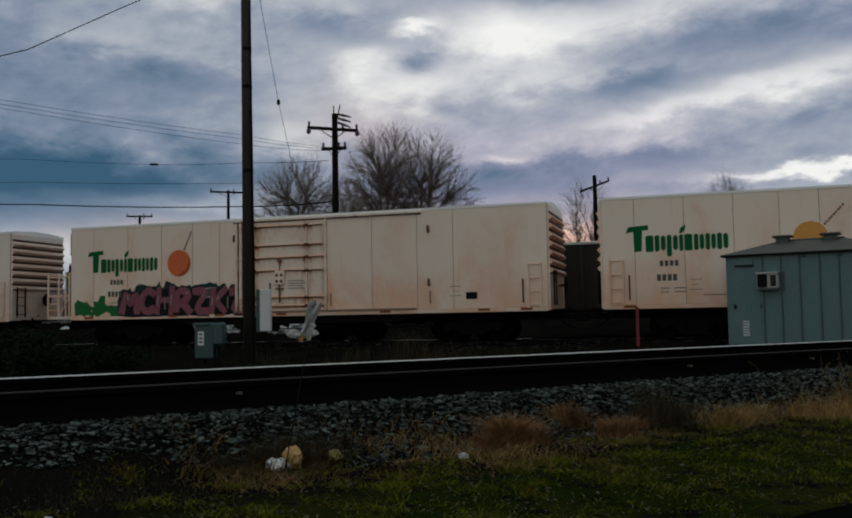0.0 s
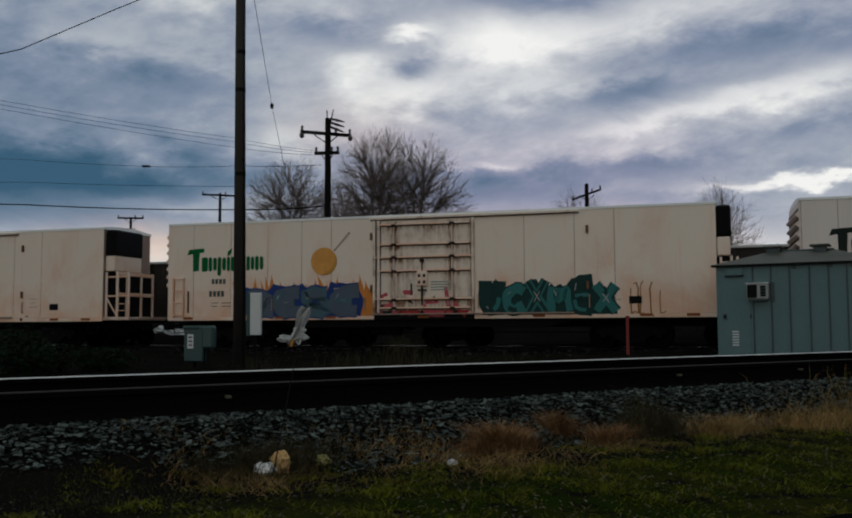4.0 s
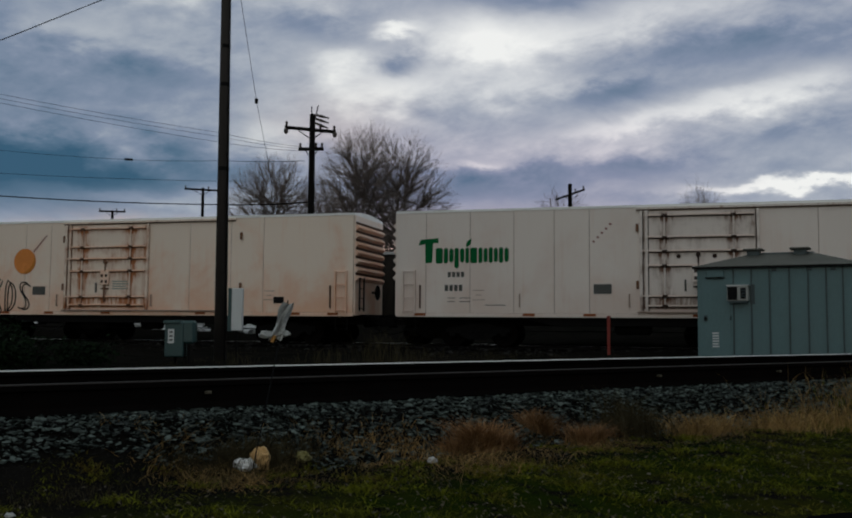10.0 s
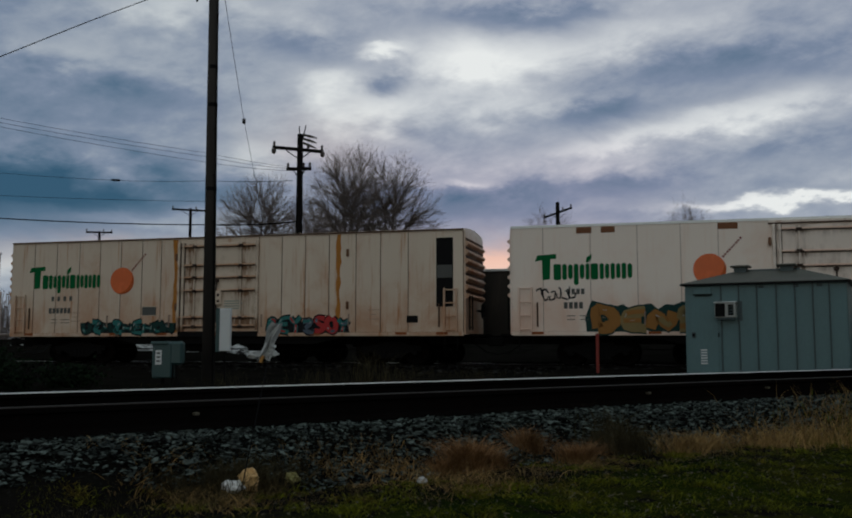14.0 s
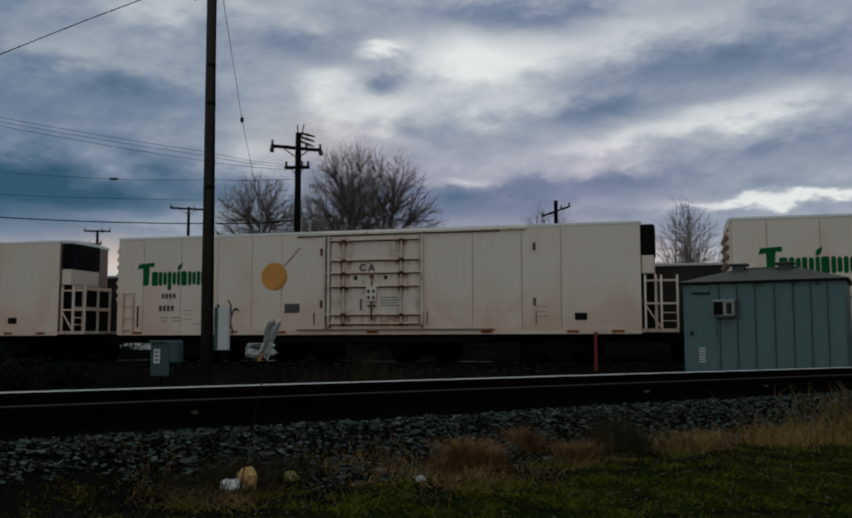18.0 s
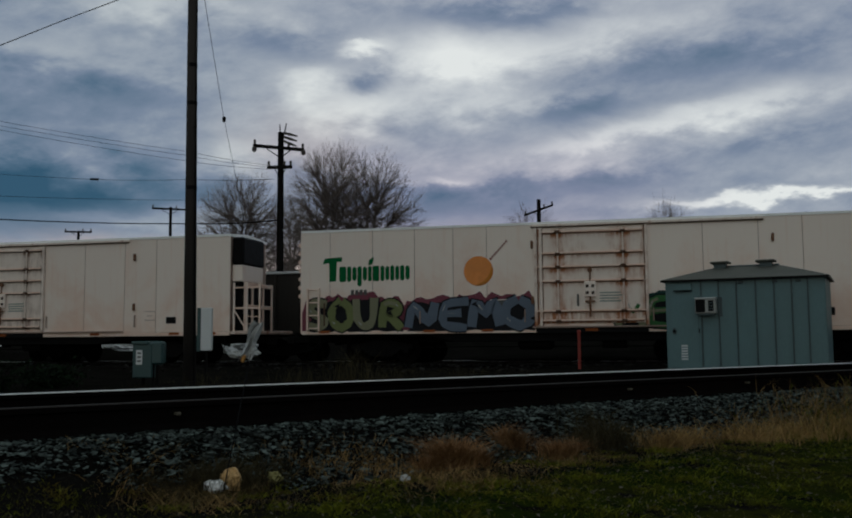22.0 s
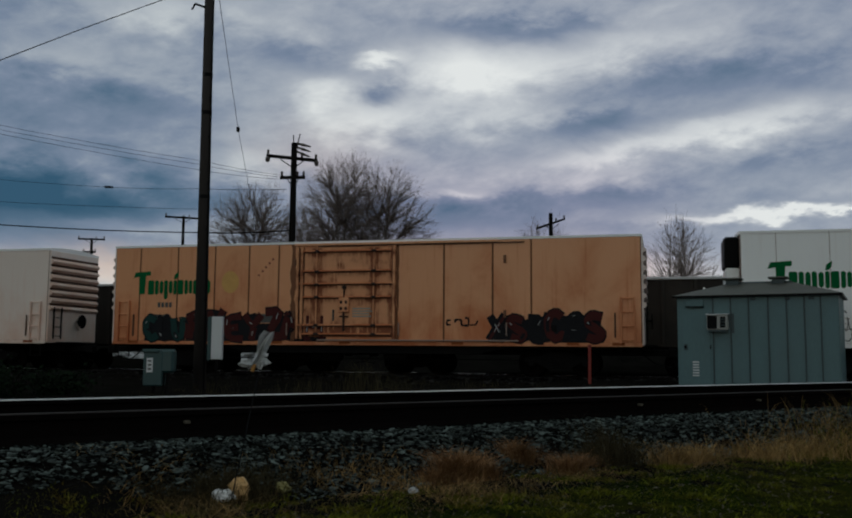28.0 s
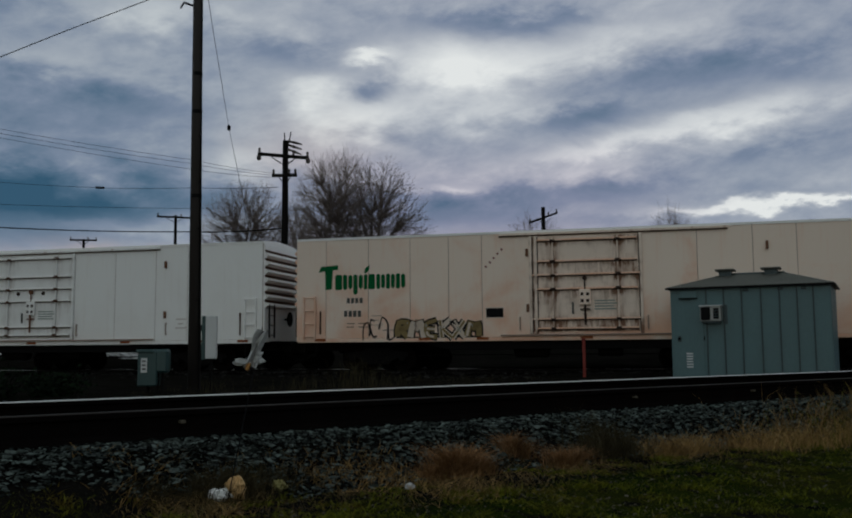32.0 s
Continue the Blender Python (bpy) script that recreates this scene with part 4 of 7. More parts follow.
def end_wall(car, x, side, tone):
    """A corrugated end wall with ladder and hand brake. side: +1 right end, -1 left end."""
    e = part("end_wall", shared(("end_wall", side), tone, lambda s: s.box(-0.03, 0.03, -HALF + 0.03, HALF - 0.03, SILL, TOP - 0.06, 0.01)), None, car, at=pose(x + side * 0.03, 0, 0))
    for i in range(7):
        z = 2.35 + i * 0.30

        def rib(s):
            n = 6
            s.v += [(side * 0.10 * math.sin(math.pi * q / n), y, -0.09 + 0.20 * q / n) for y in (-HALF + 0.06, HALF - 0.06) for q in range(n + 1)]
            s.f += [(q, q + 1, n + 2 + q, n + 1 + q) for q in range(n)] + [tuple(range(n + 1)), tuple(range(n + 1, 2 * n + 2))[::-1]]
        part("corrugation", shared(("corrugation", side), tone, rib), None, e, at=pose(side * 0.03, 0, z))
        part("groove", shared(("groove", side), "seam_old", lambda s: s.box(0.0, side * 0.012, -HALF + 0.05, HALF - 0.05, 0.0, 0.085)), None, e, at=pose(side * 0.031, 0, z + 0.12))
    part("end_ladder", shared(("end_ladder", side), "steel_dark", lambda s: [s.tube((side * 0.14, -1.3, z), (side * 0.14, -0.85, z), 0.016, n=6) for z in (1.3, 1.65, 2.0, 2.35)] + [s.box(side * 0.10, side * 0.15, y - 0.02, y + 0.02, 1.2, 2.4) for y in (-1.3, -0.85)]), None, e)
    part("brake_wheel", shared(("brake_wheel", side), "steel_dark", lambda s: (s.lathe([(0.26, side * 0.25), (0.28, side * 0.27), (0.26, side * 0.29), (0.24, side * 0.27)], 18, "x", (0, 0.25, 1.9)), s.tube((side * 0.05, 0.25, 1.9), (side * 0.3, 0.25, 1.9), 0.04, n=8))), None, e)
    part("end_platform", shared(("end_platform", side), "steel_dark", lambda s: s.box(min(0, side * 0.45), max(0, side * 0.45), -1.0, 1.0, 1.02, 1.08)), None, e)


def cooling_unit(car, x, side, tone):
    """The refrigeration unit on a car's end: black intake over a white case, above a railed platform."""
    u = part("cooling_unit", shared(("cooling_unit", side), tone, lambda s: s.box(min(0, side * 0.42), max(0, side * 0.42), -HALF + (0.12 if side > 0 else 0.5), 0.35, 2.95, 3.55, 0.03)), None, car, "white refrigeration case on the car end", at=pose(x, 0, 0))
    part("intake", shared(("intake", side), "black", lambda s: s.box(min(side * 0.005, side * 0.46), max(side * 0.005, side * 0.46), -HALF + (0.10 if side > 0 else 0.48), 0.38, 3.56, 4.56, 0.06)), None, u, "black radiator intake")
    for i in range(7):
        part("louvre", shared(("louvre", side), "steel_dark", lambda s: s.box(min(side * 0.05, side * 0.44), max(side * 0.05, side * 0.44), -0.012, 0.012, 0, 0.03)), None, u, at=pose(0, -HALF + (0.093 if side > 0 else 0.473), 3.66 + i * 0.125))
    part("engine_bay", shared(("engine_bay", side), "black", lambda s: s.box(min(side * 0.01, side * 0.40), max(side * 0.01, side * 0.40), -HALF + 0.25, 1.2, 1.2, 2.95, 0.03)), None, u)
    fr = tone + "_frame"
    part("platform", shared(("platform", side), fr, lambda s: s.box(min(0, side * 1.15), max(0, side * 1.15), -HALF + 0.02, HALF - 0.02, 1.05, 1.17, 0.015)), None, u)
    for q in (0.12, 0.62, 1.12):
        part("post", shared(("post", q == 0.12), tone, lambda s, q=q: s.box(-0.035, 0.035, -0.035, 0.035, 1.17, 2.9 if q < 1 else 2.75, 0.01)), None, u, at=pose(side * q, -HALF + 0.06, 0))
    for z in (1.98, 2.72):
        part("handrail", shared(("handrail", side), tone, lambda s: s.box(min(side * 0.1, side * 1.15), max(side * 0.1, side * 1.15), -0.03, 0.03, -0.03, 0.03, 0.008)), None, u, at=pose(0, -HALF + 0.06, z))
    part("brace", shared(("brace", side), tone, lambda s: s.tube((side * 0.14, 0, 1.9), (side * 0.6, 0, 1.2), 0.028, n=6)), None, u, at=pose(0, -HALF + 0.06, 0))
    for y in (-HALF + 0.28, -0.65, 0.30, 1.1):
        part("end_post", shared(("end_post", side), tone, lambda s: s.box(min(side * 0.41, side * 0.48), max(side * 0.41, side * 0.48), -0.05, 0.05, 1.17, 2.95, 0.012)), None, u, at=pose(0, y, 0))
    for z in (2.06, 2.86):
        part("end_rail", shared(("end_rail", side), tone, lambda s: s.box(min(side * 0.405, side * 0.485), max(side * 0.405, side * 0.485), -HALF + 0.24, 1.15, -0.07, 0.07, 0.012)), None, u, at=pose(0, 0, z))
    for z in (1.42, 1.68):
        part("step", shared(("step", side), tone, lambda s: s.box(min(side * 0.64, side * 1.12), max(side * 0.64, side * 1.12), -0.04, 0.04, -0.015, 0.015)), None, u, at=pose(0, -HALF + 0.05, z))


def coupler(car, x, side):
    part("coupler", shared(("coupler", side), "steel_dark", lambda s: (s.box(min(0, side * 0.9), max(0, side * 0.9), -0.1, 0.1, 0.72, 0.92, 0.02), s.box(min(side * 0.8, side * 1.12), max(side * 0.8, side * 1.12), -0.17, 0.15, 0.66, 0.98, 0.04))), None, car, at=pose(x, 0, 0))
    part("air_hose", shared(("air_hose", side), "black", lambda s: [s.tube(p, q, 0.022, n=6) for p, q in (((0, 0.35, 0.75), (side * 0.4, 0.36, 0.45)), ((side * 0.4, 0.36, 0.45), (side * 0.9, 0.3, 0.36)))]), None, car, at=pose(x, 0, 0))


def freight_car(code, L, tone, variant, fruit, left, right, label, old=False):
    """One refrigerated car; x runs from its left end, z from the rail."""
    car = thing("refrigerator_car", label, "freight car", group="cars of the train")
    X = lambda x: x - L / 2
    dx, dw = (7.32, 3.62) if variant == "short" else (8.22, 3.62)
    if old:
        dx, dw = 7.25, 3.2
    core = "door_rust" if tone == "tan" else "seam_old" if old else "seam"
    part("body", Shape().box(-L / 2, L / 2, -HALF + 0.004, HALF - 0.004, SILL, TOP, 0.02), core, car, "rust-lined car body behind the panels")
    # side panels between the seams
    seams = [0.0, 1.05, 2.6, 4.1, 5.45, 6.6, dx, dx + dw, dx + dw + 1.72, dx + dw + 3.4, dx + dw + 4.7]
    if old:
        seams = [0.0, 1.0, 2.0, 3.0, 3.9, 4.8, 5.7, 6.5, dx, dx + dw, dx + dw + 0.9, dx + dw + 1.8, dx + dw + 2.7, dx + dw + 3.7, dx + dw + 4.6, dx + dw + 5.6]
    seams = [q for q in seams if q < L - 0.8] + [L]
    gap = 0.030 if tone == "tan" else 0.014 if old else 0.009
    for sd in (-1, 1):
        y0, y1 = sorted((sd * HALF, sd * (HALF - 0.02)))
        for a, b in zip(seams, seams[1:]):
            w = round(b - a, 2)
            part("side_panel", shared(("side_panel", w, sd, gap), tone, lambda s, w=w, y0=y0, y1=y1: s.box(gap, w - gap, y0 - 0.011 if sd < 0 else y0, y1 if sd < 0 else y1 + 0.011, SILL + 0.09, TOP - 0.03, 0.004)), None, car, at=pose(X(a), 0, 0))
    part("side_sill", shared(("side_sill", L), tone, lambda s: s.box(-L / 2, L / 2, FACE - 0.018, FACE + 0.02, SILL - 0.04, SILL + 0.085, 0.006)), None, car)

    def roof(s):
        n = 10
        for x in (-L / 2 - 0.03, L / 2 + 0.03):
            s.v += [(x, -HALF - 0.03 + (2 * HALF + 0.06) * i / n, TOP - 0.03 + 0.10 * math.sin(math.pi * i / n) + 0.05) for i in range(n + 1)] + [(x, HALF + 0.03, TOP - 0.06), (x, -HALF - 0.03, TOP - 0.06)]
        m = n + 3
        s.f += [(i, (i + 1) % m, m + (i + 1) % m, m + i) for i in range(m)] + [tuple(range(m))[::-1], tuple(range(m, 2 * m))]
    # whiter than the sides: the sky's light on the roof edge, put into the colour
    part("roof", shared(("roof", L), "roof_white" if not old else tone, roof), None, car, "pale arched metal roof")
    door(car, L, dx, dw, tone, code)
    # the door's upper and lower tracks
    end = dx + 2 * dw - 0.05
    if not old:
        part("upper_track", shared(("upper_track", round(end - dx, 2), L), tone + "_frame", lambda s: s.box(X(dx) - 0.12, X(end), FACE - 0.09, FACE - 0.012, 4.50, 4.58, 0.01)), None, car, "rust-brown door track")
        part("track_shadow_lip", shared(("track_shadow_lip", round(end - dx, 2), L), "seam_old", lambda s: s.box(X(dx) - 0.12, X(end), FACE - 0.07, FACE - 0.012, 4.465, 4.498)), None, car)
        part("lower_track", shared(("lower_track", round(end - dx, 2), L), "seam", lambda s: s.box(X(dx) - 0.1, X(end) - 0.2, FACE - 0.10, FACE - 0.02, 1.16, 1.21, 0.008)), None, car, "rusty lower door track")
    for z in (2.08, 3.92):
        for q in (dx - 0.09, end + 0.25):
            part("door_stop", shared(("door_stop",), "rust", lambda s: s.box(-0.04, 0.04, -0.10, -0.012, -0.13, 0.13, 0.015)), None, car, at=pose(X(q), FACE, z))
    if code in "BCDGJK":
        # a flat black strip draws the shade of the open sill under the door
        part("sill_recess", Shape().box(X(dx), X(dx + dw), FACE - 0.021, FACE, SILL - 0.05, 1.19), "black", car, "black strip for the shaded gap under the door")
    # markings
    lx, lw = 0.78, 3.15
    ink = "logo_dark" if code == "D" else "logo_green"
    mark = part("brand_mark", shared(("brand_mark",), ink, lambda s: logo_block(s, lw, 0)), None, car, "dark green brand mark in plain blocks" if code != "D" else "black brand mark in plain blocks", at=pose(X(lx), 0, 0))
    for i in range(1, 10):
        part("mark_block", shared(("mark_block", i), ink, lambda s, i=i: logo_block(s, lw, i)), None, mark)
    mk = "mark_grey"
    wx = 1.82
    part("reporting_mark", shared(("reporting_mark", L, old), mk, lambda s: [s.box(X(wx + i * 0.155 * (1.7 if old else 1)), X(wx + i * 0.155 * (1.7 if old else 1) + 0.11), FACE - 0.018, FACE - 0.01, 2.36, 2.54) for i in range(4)]), None, car, "dark lettering bars")
    part("car_number", shared(("car_number", L, old), mk, lambda s: [s.box(X(wx - 0.1 + i * 0.165), X(wx - 0.1 + i * 0.165 + 0.12), FACE - 0.018, FACE - 0.01, 1.89, 2.10) for i in range(4 if not old else 6)]), None, car, "dark number bars")
    for a, b, z in ((0.0, 0.28, 1.64), (0.42, 0.8, 1.64), (0.0, 0.25, 1.52), (0.42, 0.8, 1.52), (1.3, 2.0, 1.40)):
        part("data_line", shared(("data_line", a, b, z), mk, lambda s, a=a, b=b, z=z: s.box(a, b, -0.017, -0.01, z, z + 0.025)), None, car, at=pose(X(wx), FACE, 0))
    fx = 4.87 if old or code == "A" else dx - 1.9
    if fruit:
        part("fruit_emblem", shared(("fruit_emblem",), fruit, lambda s: fruit_disc(s, 0.5)), None, car, "round painted fruit emblem", at=pose(X(fx), FACE - 0.011, 3.09))
        part("emblem_edge", shared(("emblem_edge",), fruit.replace("fruit_", "fruit_edge_"), lambda s: fruit_edge(s, 0.5)), None, car, "darker shading painted along the fruit's edge", at=pose(X(fx), FACE - 0.011, 3.09))
    steep = code in "AD"

    def straw(s):
        n = 9
        a, b = ((0.22, 0.5), (0.55, 1.2)) if steep else ((0.40, 0.38), (1.0, 1.02))
        d = Vector((b[0] - a[0], b[1] - a[1]))
        q = Vector((-d.y, d.x)).normalized() * 0.035
        for i in range(n):
            u, v = i / n, (i + (0.62 if i % 2 == 0 or not fruit else 0.5)) / n
            if not fruit and i % 2:
                continue
            p, r = Vector(a) + d * u, Vector(a) + d * v
            s.slab([(p.x - q.x, p.y - q.y), (r.x - q.x, r.y - q.y), (r.x + q.x, r.y + q.y), (p.x + q.x, p.y + q.y)], -0.02, -0.008)
    if not old or fruit:
        part("straw_stripe", shared(("straw_stripe", steep, bool(fruit)), "straw_red", straw), None, car, at=pose(X(fx), FACE - 0.004, 3.09))
    # hatch, vent, plates and reflectors
    hatch_mat = "black" if code in "OND" else "mark_grey"
    part("hatch", shared(("hatch",), hatch_mat, lambda s: s.box(-0.29, 0.29, -0.03, -0.012, 1.79, 2.10, 0.008)), None, car, at=pose(X(dx - 1.2), FACE, 0))
    part("hatch_frame", shared(("hatch_frame",), tone + "_frame", lambda s: [s.box(-0.32, 0.32, -0.026, -0.012, z, z + 0.025) for z in (1.765, 2.10)]), None, car, at=pose(X(dx - 1.2), FACE, 0))
    part("vent", shared(("vent",), "black", lambda s: s.box(-0.2, 0.2, -0.026, -0.012, 1.46, 1.70, 0.008)), None, car, at=pose(X(dx + 8.95 if dx + 9.5 < L else L - 2.0), FACE, 0))
    for q in (0.85, 4.6, 6.6, dx + dw * 0.5, dx + dw + 2.2, L - 2.2, L - 0.75):
        part("reflector", shared(("reflector",), "amber", lambda s: s.box(-0.2, 0.2, -0.028, -0.017, SILL + 0.0, SILL + 0.085)), None, car, "amber-brown reflector strip", at=pose(X(q), FACE, 0))
    for q in (4.3, dx + dw + 0.15, dx - 0.35, end + 0.3):
        part("grab_iron", shared(("grab_iron",), "seam", lambda s: (s.tube((0, -0.07, 1.35), (0, -0.07, 1.78), 0.022, n=6), s.box(-0.02, 0.02, -0.07, -0.012, 1.35, 1.38), s.box(-0.02, 0.02, -0.07, -0.012, 1.75, 1.78))), None, car, at=pose(X(q), FACE, 0))
    for q in (L - 3.2, 2.9):
        part("stencil_plate", shared(("stencil_plate",), "seam", lambda s: [s.box(a, b, -0.017, -0.012, z, z + 0.02) for a, b, z in ((-0.2, 0.2, 1.9), (-0.2, -0.18, 1.6), (0.18, 0.2, 1.6), (-0.2, 0.2, 1.58), (-0.12, 0.1, 1.74))]), None, car, at=pose(X(q), FACE, 0))
    # ends
    for side, kind in ((-1, left), (1, right)):
        ex = side * L / 2
        if kind == "unit":
            cooling_unit(car, ex, side, tone if tone != "tan" else "clean")
        else:
            end_wall(car, ex, side, tone if tone != "tan" else "clean")
        if kind != "unit":
            ladder(car, ex - side * 0.45, 1.12, 2.62, tone)
            part("side_grab", shared(("side_grab",), "seam_old", lambda s: s.box(-0.025, 0.025, -0.06, -0.012, 1.3, 2.1, 0.01)), None, car, at=pose(ex - side * 0.85, FACE, 0))
        coupler(car, ex, side)
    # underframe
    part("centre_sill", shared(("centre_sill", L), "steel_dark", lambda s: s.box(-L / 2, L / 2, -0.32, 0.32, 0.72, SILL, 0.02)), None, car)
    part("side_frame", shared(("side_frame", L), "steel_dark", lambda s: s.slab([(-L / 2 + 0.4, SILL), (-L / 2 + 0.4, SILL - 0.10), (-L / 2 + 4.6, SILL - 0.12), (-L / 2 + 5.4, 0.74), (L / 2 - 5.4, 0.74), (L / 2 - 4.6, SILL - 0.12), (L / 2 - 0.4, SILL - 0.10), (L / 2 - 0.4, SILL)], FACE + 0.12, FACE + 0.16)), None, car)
    for q in (-L / 2 + 5.5, -2.2, 2.2, L / 2 - 5.5):
        part("crossbearer", shared(("crossbearer",), "steel_dark", lambda s: s.slab([(-0.06, 0.75), (0.06, 0.75), (0.06, SILL), (-0.06, SILL)], -1.4, 1.4)), None, car, at=pose(q, 0, 0))
    part("brake_cylinder", shared(("brake_cylinder",), "steel_dark", lambda s: s.lathe([(0.18, -0.4), (0.2, -0.36), (0.2, 0.36), (0.18, 0.4)], 14, "x", (0, -0.9, 0.68))), None, car, at=pose(1.2, 0, 0))
    part("air_tank", shared(("air_tank",), "steel_dark", lambda s: s.lathe([(0.12, -0.6), (0.22, -0.52), (0.22, 0.52), (0.12, 0.6)], 14, "x", (0, -0.8, 0.66))), None, car, at=pose(-1.4, 0, 0))
    part("brake_rod", shared(("brake_rod", L), "steel_dark", lambda s: s.tube((-L / 2 + 3, -0.6, 0.55), (L / 2 - 3, -0.6, 0.55), 0.02, n=6)), None, car)
    wheels = truck(car, -L / 2 + 2.75) + truck(car, L / 2 - 2.75)
    for sx in (-1, 1):
        part("sill_step", shared(("sill_step",), "steel_dark", lambda s: [s.box(q - 0.015, q + 0.015, -0.02, 0.02, 0.55, SILL) for q in (-0.22, 0.22)] + [s.box(-0.22, 0.22, -0.03, 0.03, 0.55, 0.575)]), None, car, at=pose(sx * (L / 2 - 0.45), FACE + 0.05, 0))
    return car, wheels


W = "white refrigerated freight car with "
#        code   start   length  tone     layout   fruit            left     right
SPECS = [
    ("Z", -37.7, 19.0, "white", "short", "fruit_yellow", "wall", "wall", W + "a corrugated end and sliding door"),
    ("A", -15.75, 18.9, "cream", "short", "fruit_orange", "unit", "wall", "cream-white refrigerated freight car with pink and black graffiti"),
    ("B", 4.94, 19.4, "cream", "long", "fruit_yellow", "wall", "unit", "cream-white refrigerated freight car with rust-streaked door"),
    ("C", 27.25, 19.7, "cream", "long", "fruit_yellow", "wall", "unit", W + "orange, blue and red graffiti"),
    ("D", 49.45, 19.2, "clean", "long", "fruit_red", "wall", "unit", W + "blue, red and navy graffiti"),
    ("E", 72.75, 19.1, "cream", "short", "fruit_amber", "unit", "wall", "dusty white refrigerated freight car with rusty door"),
    ("F", 93.45, 18.7, "clean", "long", "", "wall", "unit", W + "a faded emblem and clean sides"),
    ("G", 115.35, 18.0, "old", "short", "fruit_orange", "wall", "wall", "old rust-streaked white refrigerated freight car with many ribs"),
    ("H", 135.0, 19.2, "white", "long", "fruit_orange", "wall", "unit", W + "brown and orange graffiti"),
    ("I", 156.8, 19.1, "white", "long", "fruit_yellow", "wall", "unit", W + "a faint tag beside the door"),
    ("J", 178.69, 19.5, "white", "long", "fruit_amber", "wall", "unit", W + "blue and outlined graffiti"),
    ("K", 200.93, 19.05, "white", "long", "fruit_amber", "wall", "unit", W + "lime, slate and violet graffiti"),
    ("L", 223.98, 19.2, "white", "short", "fruit_amber", "unit", "wall", W + "green and orange graffiti"),
    ("M", 246.1, 19.2, "tan", "short", "", "wall", "wall", "tan refrigerated freight car with dark red graffiti and rust"),
    ("N", 268.35, 18.6, "bright", "short", "fruit_pale", "unit", "wall", W + "black outline graffiti and pale emblem"),
    ("O", 288.3, 19.1, "cream", "long", "", "wall", "wall", "cream-white refrigerated freight car with outlined graffiti"),
]
TRAIN, CAR = [], {}
for code, s0, L, tone, variant, fruit, left, right, label in SPECS:
    car, wheels = freight_car(code, L, tone, variant, fruit, left, right, label, old=code == "G")
    TRAIN.append((car, s0 + L / 2, wheels))
    CAR[code] = (car, L)


def rust_run(car, x, w, label, seed, mat="stain"):
    """A ragged run of rust down the side."""
    rng = random.Random(seed)
    zs = [SILL + 0.1 + (TOP - SILL - 0.15) * i / 14 for i in range(15)]
    edge = [(x + w * (0.5 + 0.28 * rng.uniform(-1, 1)), z) for z in zs]
    back = [(x - w * (0.5 + 0.28 * rng.uniform(-1, 1)), z) for z in reversed(zs)]
    part("rust_run", Shape().slab(edge + back, FACE - 0.016, FACE - 0.008), mat, car, label)


